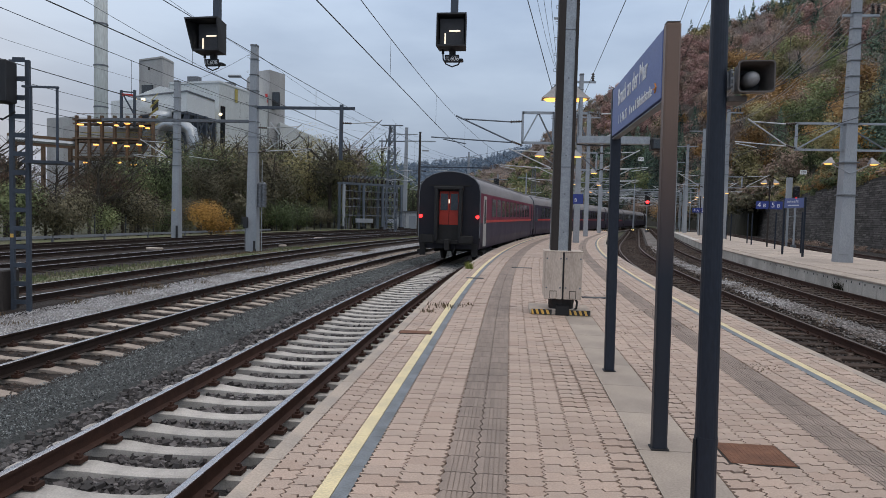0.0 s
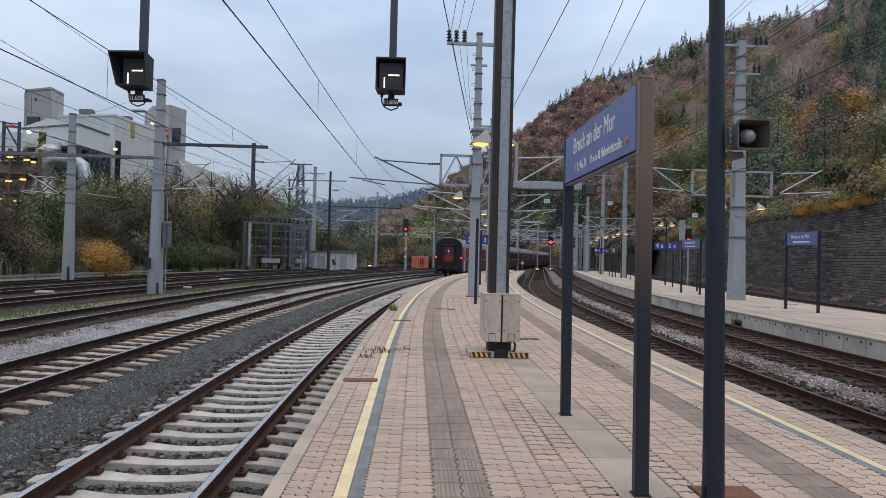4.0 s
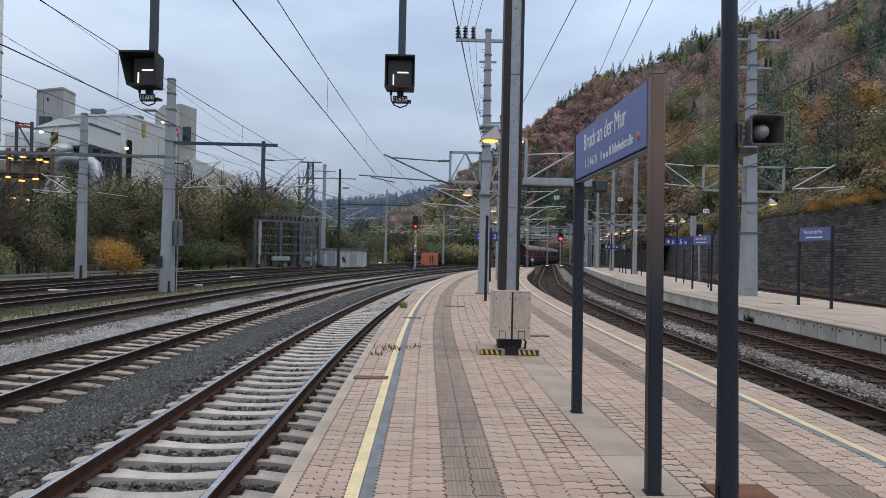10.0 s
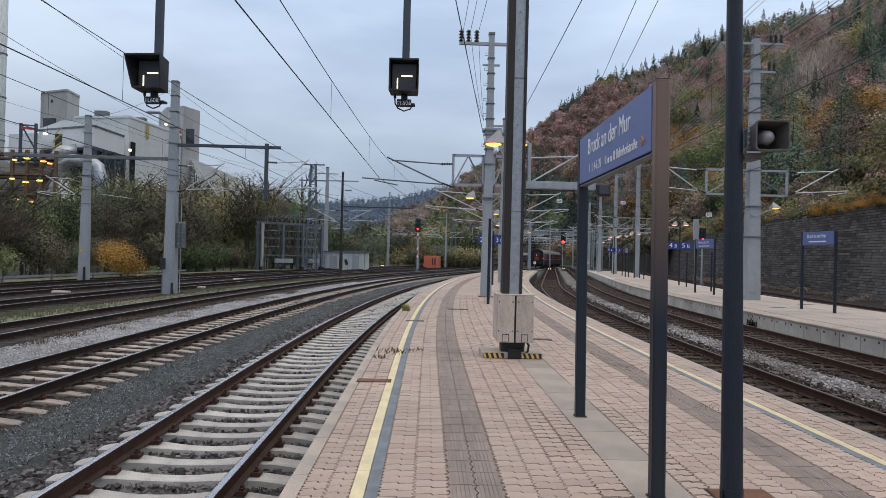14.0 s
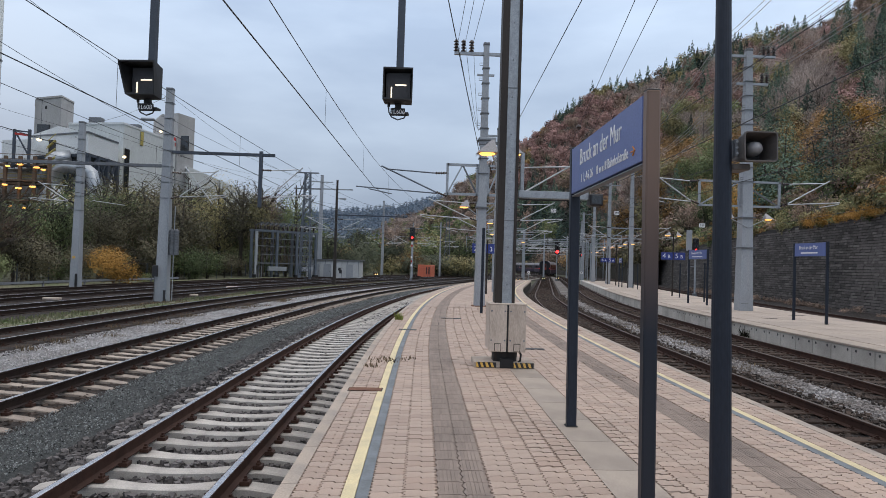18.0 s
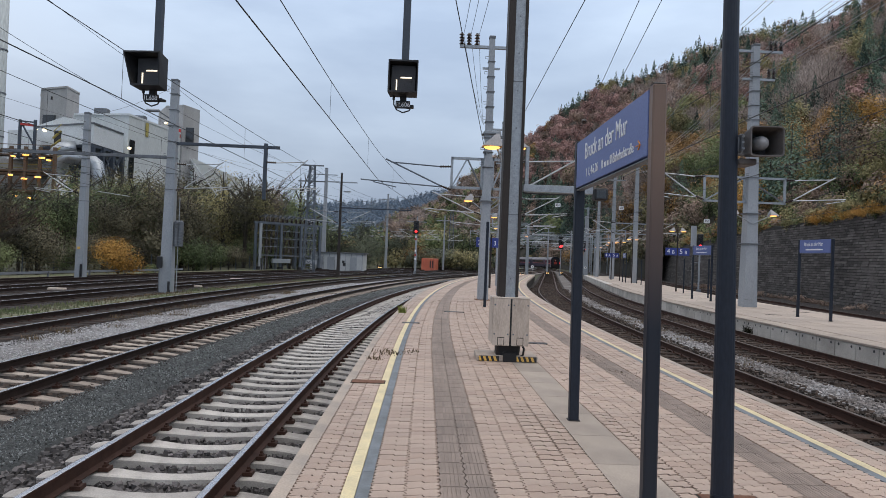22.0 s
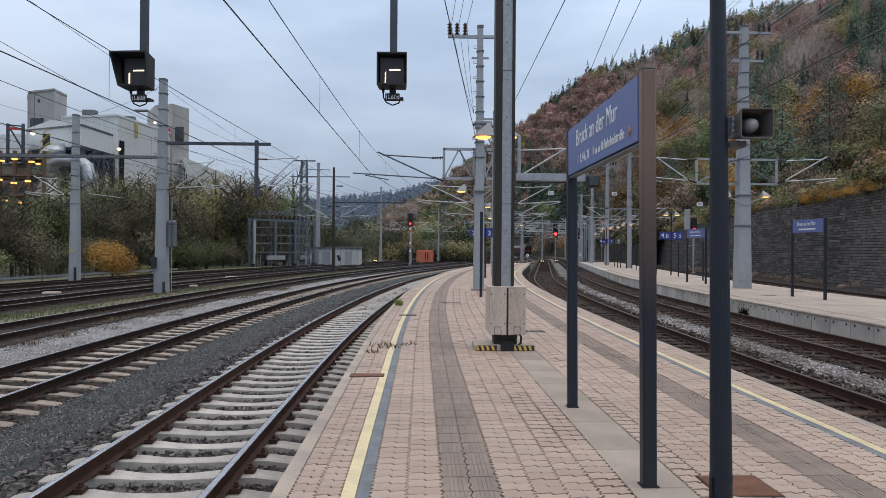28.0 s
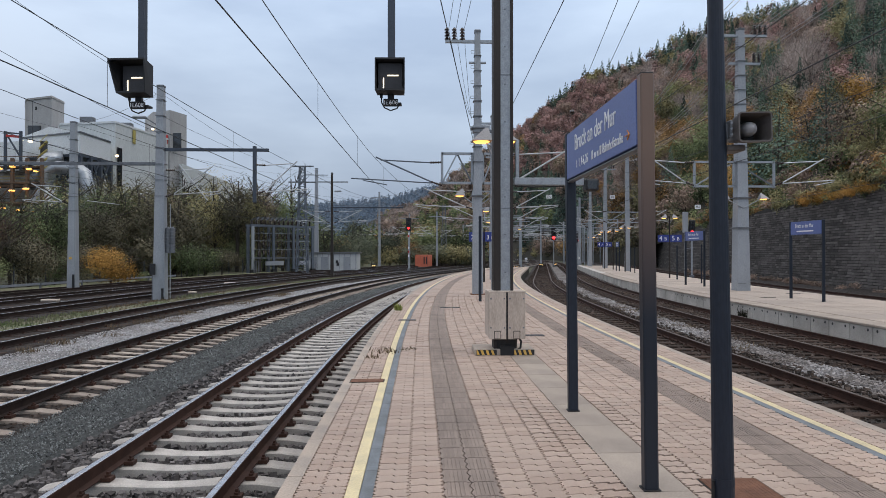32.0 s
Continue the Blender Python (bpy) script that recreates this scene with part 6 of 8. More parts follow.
# scrub on the bank beyond the points
for k, n_, lab in (("olive", 90, "olive scrub on the bank beyond the points"), ("brown", 110, "brown scrub on the bank beyond the points"), ("mix", 170, "dark olive scrub on the bank beyond the points")):
    c, rad, hgt = [], [], []
    for i in range(n_):
        tb = -0.02 + 0.42 * rh.random()
        r0 = float(np.interp(tb, RB[:, 0], RB[:, 1]))
        r = r0 * (1.0 + 0.3 * rh.random() ** 1.5)
        q = 1 / math.sqrt(1 + tb * tb)
        c.append((r * tb * q, r * q, float(hill_z(tb, r)) - 0.6)), rad.append(2.2 + 2.2 * rh.random()), hgt.append(2.5 + 3.0 * rh.random())
    solo("slope_shrubs", foliage("slope_shrubs", c, rad, hgt, 160, "l_" + k, "", 291 + n_, leaf=0.12, tall=0.98), None, lab, "shrubs", "stuff")
# trunks and bare limbs that show on the lower slope
tr = Mesh()
for x, y, z, h, rad in stand:
    tr.rod((x, y, z - 0.5), (x + rh.normal(0, 0.3), y, z + h * 0.75), 0.16, 0.05, 5, False)
    for j in range(4):
        a = rh.random() * 6.28
        tr.rod((x, y, z + h * (0.3 + 0.1 * j)), (x + math.cos(a) * rad * 0.8, y + math.sin(a) * rad * 0.8, z + h * (0.5 + 0.12 * j)), 0.06, 0.02, 4, False)
solo("hillside_trunks", tr, "bark", "grey-brown trunks on the lower slope", "trunks", "stuff")
# overgrowth along the top of the wall
for k, per, lab in (("l_olive", 520, "olive overgrowth hanging over the wall"), ("l_amber", 360, "rusty fern and grass on top of the wall"), ("l_green", 420, "green creepers on top of the wall")):
    c, rad, hgt = [], [], []
    for i in range(90 if k != "l_amber" else 46):
        y = (20 + rh.random() ** 1.2 * 120) if k != "l_amber" or i % 2 else 46 + 11 * rh.random()
        x = wall_x(y) + 0.12 * wall_top(y) - 0.1 + 1.8 * rh.random()
        c.append((x, y, wall_top(y) - 0.9 * rh.random()))
        rad.append(0.6 + 0.7 * rh.random())
        hgt.append(0.9 + 1.0 * rh.random())
    me = foliage("wall_overgrowth", c, rad, hgt, per, k, "", 77, leaf=0.095, tall=0.95)
    solo("wall_overgrowth", me, None, lab, "shrubs", "stuff")
c, rad, hgt = [], [], []
for i in range(26):
    y = 44 + 12 * rh.random()
    c.append((wall_x(y) + 0.12 * wall_top(y) - 0.25 + 0.7 * rh.random(), y, wall_top(y) - 0.5)), rad.append(0.5 + 0.4 * rh.random()), hgt.append(0.7 + 0.6 * rh.random())
solo("wall_ferns", foliage("wall_ferns", c, rad, hgt, 420, "l_gold", "", 79, leaf=0.10, tall=0.95, twig=True), None, "rust-coloured fern and dry grass over the wall's edge", "ferns", "stuff")
# litter at the wall's foot
c, rad, hgt = [], [], []
for i in range(70):
    y = 30 + rh.random() * 60
    c.append((wall_x(y) - 0.3 - 1.3 * rh.random(), y, -0.95)), rad.append(0.4 + 0.3 * rh.random()), hgt.append(0.4 + 0.4 * rh.random())
solo("wall_foot_growth", foliage("wall_foot_growth", c, rad, hgt, 220, "l_brown", "", 78, leaf=0.10, tall=0.95), None, "low weeds along the foot of the wall", "weeds", "stuff")
# the far ridge
fm = Mesh()
rows = []
for tb in np.linspace(-0.45, 0.12, 50):
    e = float(np.interp(tb, [-0.45, -0.3, -0.2, -0.12, -0.07, -0.03, 0.0, 0.12], [0.045, 0.053, 0.068, 0.077, 0.080, 0.088, 0.098, 0.115]))
    r1 = 2400.0
    rows.append([((700 + (r1 - 700) * q) * tb, 700 + (r1 - 700) * q, -3 + (r1 * e - 8) * q ** 1.2) for q in np.linspace(0, 1.05, 14)])
fm.strip(rows)
solo("far_ridge", fm, "hill", "distant wooded ridge across the valley", "hill", "structure", smooth=True)
c, rad, hgt = [], [], []
for i in range(2600):
    tb = -0.45 + 0.57 * rh.random()
    q = rh.random() ** 0.6
    e = float(np.interp(tb, [-0.45, -0.3, -0.2, -0.12, -0.07, -0.03, 0.0, 0.12], [0.045, 0.053, 0.068, 0.077, 0.080, 0.088, 0.098, 0.115]))
    r = 700 + 1700 * q
    c.append((r * tb, r, -6 + (2400 * e - 8) * q ** 1.2)), rad.append(9 + 5 * rh.random()), hgt.append(20 + 14 * rh.random())
solo("far_ridge_trees", foliage("far_ridge_trees", c, rad, hgt, 44, "far_wood_hazed", "", 5, conifer=True, leaf=0.33), None, "distant forest, blue-green with haze put into its leaf colour", "trees", "stuff")

# ---- masts and posts of the yard ----
lm = tapered_mast("catenary_mast", (-13.72, 35.9, -0.9), 11.4, 0.60, 0.33, "grey tapered mast with a long cross beam and lamp")
rungs(lm, 0.50, 0.40, 5.6, 11.0, 0.85)
part("cross_beam", Mesh().box(0.22, -0.07, 8.02, 5.68, 0.07, 8.18, 0.01), "steel_dark", lm, "dark steel beam")
part("drop_post", Mesh().box(4.85, -0.09, 5.3, 5.03, 0.09, 8.3, 0.01), "steel_dark", lm)
part("left_beam", Mesh().box(-8.9, -0.06, 7.25, -0.25, 0.06, 7.42, 0.01), "galv_dark", lm, "thin beam to the next mast")
part("lamp_arm", Mesh().rod((-0.2, 0, 9.4), (-0.75, -0.1, 9.75), 0.03), "galv_dark", lm)
part("lamp_head", Mesh().box(-1.45, -0.22, 9.72, -0.72, 0.02, 9.86, 0.05), "mast", lm, "grey street lamp head")
part("cable_duct", Mesh().rod((0.34, -0.38, 0.3), (0.21, -0.22, 8.0), 0.035), "galv", lm)
part("switch_box", Mesh().box(-0.40, -0.45, 1.45, -0.12, -0.36, 2.05, 0.02), "black", lm)
part("switch_rod", Mesh().rod((-0.26, -0.42, 0.1), (-0.26, -0.42, 1.5), 0.03), "galv_dark", lm)
part("foot_door", Mesh().box(0.18, -0.40, 0.1, 0.34, -0.365, 0.75, 0.01), "black", lm)
for dx in (0.42, 0.66):
    w = part("tension_weight", Mesh().turn([(0.03, 2.6)] + [q for i in range(8) for q in ((0.14, 2.62 + i * 0.165), (0.14, 2.76 + i * 0.165), (0.10, 2.77 + i * 0.165))] + [(0.03, 4.0)], 12, (dx, -0.1, 0)), "galv_dark", lm, "stack of round tension weights")
part("weight_wire", Mesh().rod((0.42, -0.1, 4.0), (0.42, -0.1, 7.2), 0.012), "wire", lm)
part("guide_rod", Mesh().rod((0.54, -0.1, 0.2), (0.54, -0.1, 5.2), 0.025), "galv", lm)
cantilever(lm, 0.3, 2.9, -0.1, 5.6, 1.4)
cantilever(lm, 5.05, 7.35, -0.1, 5.75, 1.55)
part("cross_tube", Mesh().rod((1.0, -0.15, 7.3), (2.5, -0.15, 5.4), 0.03), "tube", lm)
l2 = tapered_mast("catenary_mast", (-23.0, 45.2, -0.9), 11.25, 0.56, 0.32, "grey tapered mast at the grass verge")
rungs(l2, 0.5, 0.38, 5.4, 11.0, 0.95)
cantilever(l2, -0.3, -2.9, 0, 5.9)
part("steady_tube", Mesh().rod((0.9, 0, 6.1), (3.0, 0, 5.85), 0.022), "tube", l2)
part("plate_yellow", Mesh().box(-0.1, -0.37, 2.2, 0.08, -0.355, 2.36), "hazard_y", l2)
part("foot_door", Mesh().box(0.1, -0.36, 0.15, 0.26, -0.345, 1.2, 0.01), "black", l2)

m2 = tapered_mast("catenary_mast", (2.38, 27.2, 0), 10.7, 0.43, 0.22, "tall grey tapered mast on the platform with lamps")
rungs(m2, 0.40, 0.26, 5.4, 10.3, 0.62)
part("foot_rust", Mesh().box(-0.30, -0.30, 0.0, 0.30, 0.30, 0.03), "rusty", m2)
top_arm(m2, -1.32, 0.85, 10.35, (-1.25, -0.95, -0.62))
part("mid_arm", Mesh().box(-0.35, -0.05, 9.45, 0.35, 0.05, 9.52), "galv", m2)
lattice_frame(m2, -1.45, -0.22, 0, 4.55, 5.75)
lattice_frame(m2, 0.22, 1.15, 0, 4.55, 5.75)
# darker material on the left tubes paints their backlit look against the sky
cantilever(m2, -1.45, -4.3, 0, 4.45, 0.95, 0.85, "steel_blue")
cantilever(m2, 1.15, 3.9, 0, 4.5, 1.25)
hip_lamp(m2, -0.74, -0.1, 4.02, -1)
hip_lamp(m2, 0.74, -0.1, 4.02, 1)
for z in (4.0, 6.75):
    part("clamp_band", Mesh().box(-0.27, -0.27, z, 0.27, 0.27, z + 0.05), "galv_dark", m2)
part("signal_box", Mesh().box(-0.2, -0.2, 6.6, 0.5, 0.2, 6.9, 0.02), "mast", m2)

for i, (x, y) in enumerate(((4.75, 43.0), (7.0, 58.0), (10.2, 74.0))):
    k = tapered_mast("catenary_mast", (x, y, 0), 10.5, 0.38, 0.24, "slimmer grey mast further along the platform")
    rungs(k, 0.36, 0.26, 6.6, 10.0, 1.0)
    lattice_frame(k, -1.3, 1.1, 0, 4.6, 5.7)
    cantilever(k, -1.3, -4.6, 0, 4.55)
    cantilever(k, 1.1, 3.9, 0, 4.55)
    hip_lamp(k, -0.45 if i == 0 else -1.0, -0.2, 4.4, -1)
    hip_lamp(k, 0.95, -0.2, 4.4, 1)
    top_arm(k, -1.2, 0.9, 10.1, (-1.1, -0.8, 0.7))

# masts across the throat of the yard, with their cross spans
YARD = [(-8.85, 68.0, 10.6, 0.30, "brown_steel"), (-14.7, 96.0, 14.6, 0.62, "mast"), (-7.4, 124.0, 13.8, 0.5, "mast"), (-1.6, 108.0, 9.0, 0.3, "galv"), (3.4, 128.0, 10.5, 0.36, "galv"),
        (14.8, 108.0, 9.5, 0.36, "galv"), (17.8, 116.0, 9.0, 0.30, "galv"), (20.6, 136.0, 10.0, 0.36, "galv"), (27.5, 150.0, 10.0, 0.36, "galv"), (13.0, 150.0, 10.0, 0.36, "galv"), (36.0, 165.0, 10.5, 0.36, "galv"),
        (24.0, 176.0, 10.0, 0.36, "galv"), (47.0, 190.0, 11.0, 0.4, "galv")]
for i, (x, y, h, w, k) in enumerate(YARD):
    t = tapered_mast("catenary_mast", (x, y, -0.8), h, w, w * 0.62, "distant catenary mast with registration tubes", k)
    for side, reach in ((-1, 3.2), (1, 3.2)):
        cantilever(t, side * 0.2, side * reach, 0, 5.6 + 0.15 * (i % 3))
    part("cross_arm", Mesh().box(-1.6, -0.05, h - 0.9, 1.6, 0.05, h - 0.78), "galv", t)
    if i == 0:
        part("lamp_head", Mesh().box(0.25, -0.1, 8.75, 0.95, 0.1, 8.9, 0.03), "mast", t)
        part("long_arm", Mesh().box(0.1, -0.05, 7.1, 7.2, 0.05, 7.22), "steel_dark", t)
# portal beams and cross spans over the throat
for x0, x1, y, z in ((12.5, 30.0, 118.0, 5.8), (12.0, 34.0, 136.0, 6.6), (10.0, 40.0, 152.0, 7.6), (12.0, 46.0, 168.0, 6.0), (14.0, 50.0, 184.0, 8.0)):
    b = thing("portal_beam", (0, y, 0), 0, "galvanised lattice beam spanning the tracks", "gantry", "portal beams")
    part("upper_chord", Mesh().bar((x0, 0, z + 0.6), (x1, 0, z + 0.6), 0.07), "galv", b)
    part("lower_chord", Mesh().bar((x0, 0, z), (x1, 0, z), 0.07), "galv", b)
    n = int((x1 - x0) / 1.2)
    for j in range(n):
        a0, a1 = x0 + (x1 - x0) * j / n, x0 + (x1 - x0) * (j + 1) / n
        part("brace", Mesh().bar((a0, 0, z if j % 2 else z + 0.6), (a1, 0, z + 0.6 if j % 2 else z), 0.035), "galv", b)
    for x in (x0, x1):
        part("leg", Mesh().box(x - 0.10, -0.10, -0.9, x + 0.10, 0.10, z + 0.7), "galv", b)
    part("hanging_arm", Mesh().rod(((x0 + x1) / 2 - 3, 0, z - 0.9), ((x0 + x1) / 2 + 2, 0, z - 0.7), 0.04), "tube", b)
    part("hanging_arm", Mesh().rod(((x0 + x1) / 2 + 3, 0, z - 1.1), ((x0 + x1) / 2 + 7, 0, z - 0.8), 0.04), "tube", b)


def lattice_tower(name, loc, h, w0, w1, label, n=12, material="galv"):
    t = thing(name, loc, 0, label, "tower")
    cs = [(-1, -1), (1, -1), (1, 1), (-1, 1)]
    w = lambda k: (w0 + (w1 - w0) * k / n) / 2
    for a, b in cs:
        part("leg", Mesh().bar((a * w0 / 2, b * w0 / 2, 0), (a * w1 / 2, b * w1 / 2, h), 0.11), material, t)
    for k in range(n):
        z0, z1 = h * k / n, h * (k + 1) / n
        for i in range(4):
            (a, b), (c, d) = cs[i], cs[(i + 1) % 4]
            p, q = (a, b, c, d) if k % 2 else (c, d, a, b), 0
            part("brace", Mesh().bar((p[0] * w(k), p[1] * w(k), z0), (p[2] * w(k + 1), p[3] * w(k + 1), z1), 0.075), material, t)
            part("crossbar", Mesh().bar((a * w(k), b * w(k), z0), (c * w(k), d * w(k), z0), 0.05), material, t)
    return t


lt = lattice_tower("lattice_tower", (-14.7, 84.3, -0.9), 13.6, 1.35, 0.6, "grey steel lattice tower with cross arms", 16, "steel_blue")
for z, a in ((13.5, 1.4), (11.5, 1.7)):
    part("cross_arm", Mesh().box(-a, -0.1, z, a, 0.1, z + 0.15), "galv_dark", lt)
lattice_tower("lattice_mast", (5.2, 140.0, -0.9), 13.0, 1.3, 0.5, "distant thin lattice mast", 12, "galv_dark")

# signal on a latticed post beside the second track
sg = thing("lattice_signal", (-10.0, 13.4, -0.85), radians(8), "dark lattice signal post with a hooded signal and a ladder platform", "railway signal")
for x in (-0.17, 0.17):
    part("upright", Mesh().box(x - 0.045, -0.04, 0, x + 0.045, 0.04, 5.5, 0.004), "steel_dark", sg)
for z in np.arange(0.25, 5.5, 0.40):
    part("batten", Mesh().box(-0.13, -0.045, float(z), 0.13, -0.03, float(z) + 0.10), "steel_dark", sg)
hd = part("signal_hood", Mesh().box(-0.62, -0.45, 4.55, -0.02, -0.05, 5.42, 0.02), "black", sg)
part("light_bar", Mesh().box(-0.5, -0.462, 5.05, -0.2, -0.452, 5.08), "bar_lamp", hd)
part("cable", Mesh().pipe([(-0.5, -0.3, 4.55), (-0.45, -0.3, 4.3), (-0.25, -0.2, 4.2), (-0.1, 0, 4.4)], 0.02), "rubber", sg)
pf = part("platform_plate", Mesh().box(0.2, -0.3, 3.3, 1.0, 0.3, 3.36), "steel_dark", sg)
for x in (0.38, 0.92):
    part("rail_post", Mesh().box(x - 0.02, -0.28, 3.36, x + 0.02, -0.24, 4.9), "steel_dark", pf)
part("top_rail", Mesh().box(0.2, -0.29, 4.88, 0.95, -0.23, 4.92), "steel_dark", pf)
part("cabinet", Mesh().box(-0.9, -0.35, 0, -0.2, 0.3, 1.0, 0.03), "brown_steel", sg, "brown equipment cabinet")
part("warning_mark", Mesh().box(-0.2, -0.05, 1.7, -0.13, -0.043, 1.78), "hazard_y", sg)

# fence rail along the verge
fr = thing("guard_rail", (0, 0, 0), 0, "low galvanised guard rail along the verge", "fence")
for s in np.arange(10, 58, 4.0):
    a, b = LINE_L.at(s, -24.3), LINE_L.at(s + 4, -24.3)
    part("rail_beam", Mesh().bar((a[0], a[1], -0.32), (b[0], b[1], -0.32), 0.05, 0.15), "galv", fr)
    part("rail_post", Mesh().box(a[0] - 0.05, a[1] - 0.05, -0.85, a[0] + 0.05, a[1] + 0.05, -0.24), "galv_dark", fr)
wf = thing("mesh_fence", (0, 0, 0), 0, "thin dark wire fence before the trees", "fence")
for s in np.arange(10, 110, 3.0):
    a, b = LINE_L.at(s, -29.6), LINE_L.at(s + 3, -29.6)
    part("fence_post", Mesh().box(a[0] - 0.03, a[1] - 0.03, -0.9, a[0] + 0.03, a[1] + 0.03, 0.9), "steel_dark", wf)
    w = Mesh()
    for z in (-0.3, 0.1, 0.5, 0.85):
        w.rod((a[0], a[1], z), (b[0], b[1], z), 0.012, n=4, caps=False)
    part("fence_wire", w, "wire", wf)
for (s, off, dx) in ((33, -17.0, 0.8), (40, -13.0, 0.5), (52, -16.0, 0.9)):
    a = LINE_L.at(s, off)
    solo("point_cover", Mesh().box(-dx / 2, -0.2, 0, dx / 2, 0.2, 0.12, 0.03), "casing", "pale cover box beside the points", "cover", loc=(a[0], a[1], -0.75))

# switch-yard frame, shed, container
ss = thing("switch_frame", (-21.5, 87.0, -0.85), radians(41.8), "galvanised switch frame with rows of dark insulators", "substation")
for x in (0, 3.0, 6.0, 9.0):
    for y in (0, 1.3):
        part("column", Mesh().box(x - 0.15, y - 0.15, 0, x + 0.15, y + 0.15, 6.1), "mast" if x == 0 and y == 0 else "steel_blue", ss)
    part("foot", Mesh().box(x - 0.3, -0.4, 0, x + 0.3, 0.3, 0.5, 0.03), "black", ss)
for y in (0, 1.3):
    part("top_beam", Mesh().box(-0.3, y - 0.12, 6.1, 9.3, y + 0.12, 6.35), "steel_blue", ss)
    part("lower_beam", Mesh().box(-0.2, y - 0.1, 1.9, 9.2, y + 0.1, 2.05), "galv_dark", ss)
for z in (3.1, 4.2, 5.2):
    part("busbar", Mesh().box(0.2, 0.5, z, 8.9, 0.56, z + 0.07), "galv", ss)
for i in range(13):
    x = 0.5 + i * 0.67
    for y, lean_ in ((0, 0.5), (1.3, -0.4)):
        mi = Mesh()
        insulator(mi, (x, y, 6.35), (x, y, 7.0), 0.18, 5)
        part("insulator", mi, "insul", ss)
        part("blade", Mesh().rod((x, y, 6.95), (x + 0.7, y + lean_, 7.35), 0.06), "steel_dark", ss)
    for z in (2.35, 3.4, 4.5):
        mi = Mesh()
        insulator(mi, (x, 0.45, z), (x, 0.45, z + 0.7), 0.15, 5)
        part("insulator", mi, "insul", ss)
        if i % 2:
            part("contact_arm", Mesh().rod((x, 0.4, z + 0.7), (x + 0.55, 0.2, z + 0.95), 0.035), "galv_dark", ss)
    part("switch_rod", Mesh().rod((x + 0.3, 1.2, 0.3), (x + 0.3, 1.2, 6.1), 0.035), "steel_dark", ss)
for x0, x1 in ((1.6, 4.2), (6.6, 8.3)):
    part("trough", Mesh().box(x0, -0.6, 1.0, x1, -0.2, 1.55, 0.02), "mast", ss)
for x in (-3.5, -2.0, -0.8):
    part("guard_post", Mesh().box(x * 0.3 - 0.05, x - 0.05, 0, x * 0.3 + 0.05, x + 0.05, 1.6), "galv_dark", ss)
part("guard_top", Mesh().bar((-1.05, -3.5, 1.6), (-0.2, -0.7, 1.6), 0.09), "galv_dark", ss)
sh = thing("relay_shed", (-16.3, 95.0, -0.85), radians(-3), "low pale grey shed with two doors", "shed")
part("wall", Mesh().box(0, 0, 0, 7.5, 3.5, 2.6, 0.02), "shed", sh)
part("roof", Mesh().box(-0.2, -0.2, 2.6, 7.7, 3.7, 2.76, 0.02), "galv_dark", sh)
for x in (0.8, 2.4, 5.6):
    d = part("door", Mesh().box(x, -0.04, 0.05, x + 1.0, -0.005, 2.1), "mast", sh)
    part("handle", Mesh().box(x + 0.85, -0.07, 1.0, x + 0.92, -0.042, 1.1), "black", d)
part("wall_mark", Mesh().box(4.5, -0.03, 1.2, 4.85, -0.003, 1.6).box(4.62, -0.03, 0.8, 5.0, -0.003, 1.3), "black", sh)
for x in np.arange(0.3, 7.4, 0.78):
    part("panel_joint", Mesh().box(float(x), -0.02, 0.05, float(x) + 0.05, -0.002, 2.55), "galv_dark", sh)
oc = thing("container", (-0.75, 122.0, -0.8), radians(-8), "orange steel site container with dark openings", "container")
part("body", Mesh().box(0, 0, 0, 2.4, 6.0, 2.3, 0.04), "orange_box", oc)
for i in range(7):
    part("corrugation", Mesh().box(0.12 + i * 0.3, -0.04, 0.15, 0.27 + i * 0.3, -0.001, 2.2), "orange_box", oc)
for x in (1.55, 1.98):
    part("opening", Mesh().box(x, -0.06, 0.6, x + 0.22, -0.042, 1.9), "black", oc)

# ---- the mill ----
def bearing(b, d):
    """A place by its bearing tangent and its distance ahead."""
    return d * (b + 0.0356), d * (1 - 0.0356 * b)


def block(m, corners, back, z0, z1, roof=None):
    """A walled block over corners (bearing, distance), left to right, closed backwards."""
    p = [bearing(*c) for c in corners]
    a, b = p[0], p[-1]
    p += [(b[0] - back * 0.6, b[1] + back), (a[0] - back * 0.6, a[1] + back)]
    m.slab(p, z0, z1)
    return m


def face_box(m, b0, b1, d, z0, z1, proud=0.15):
    """A thin panel facing the yard."""
    x0, y0 = bearing(b0, d)
    x1, y1 = bearing(b1, d)
    m.slab([(x0, y0 - proud), (x1, y1 - proud), (x1, y1 + 0.1), (x0, y0 + 0.1)], z0, z1)
    return m


mill = thing("paper_mill", (0, 0, 0), 0, "pale industrial mill with concrete towers and clad halls", "factory")
ta = part("tower", block(Mesh(), [(-0.627, 150), (-0.588, 147), (-0.569, 153)], 7, -1, 36.2), "concrete_dark", mill, "weathered concrete tower")
part("tower_parapet", block(Mesh(), [(-0.6275, 149.7), (-0.588, 146.7), (-0.5685, 152.8)], 7, 36.2, 36.6), "concrete_dark", ta)
part("window_band", face_box(Mesh(), -0.623, -0.604, 148.0, 27.6, 30.2), "glass", ta)
part("window_band", face_box(Mesh(), -0.624, -0.614, 148.2, 19.8, 22.2), "glass", ta)
part("hatch", face_box(Mesh(), -0.612, -0.610, 147.6, 33.6, 34.3), "black", ta)
tb_ = part("tower", block(Mesh(), [(-0.437, 152), (-0.410, 149.5), (-0.385, 155)], 8, -1, 34.0), "concrete_dark", mill, "second weathered concrete tower")
part("window_band", face_box(Mesh(), -0.405, -0.393, 150.6, 25.0, 29.0), "glass", tb_)
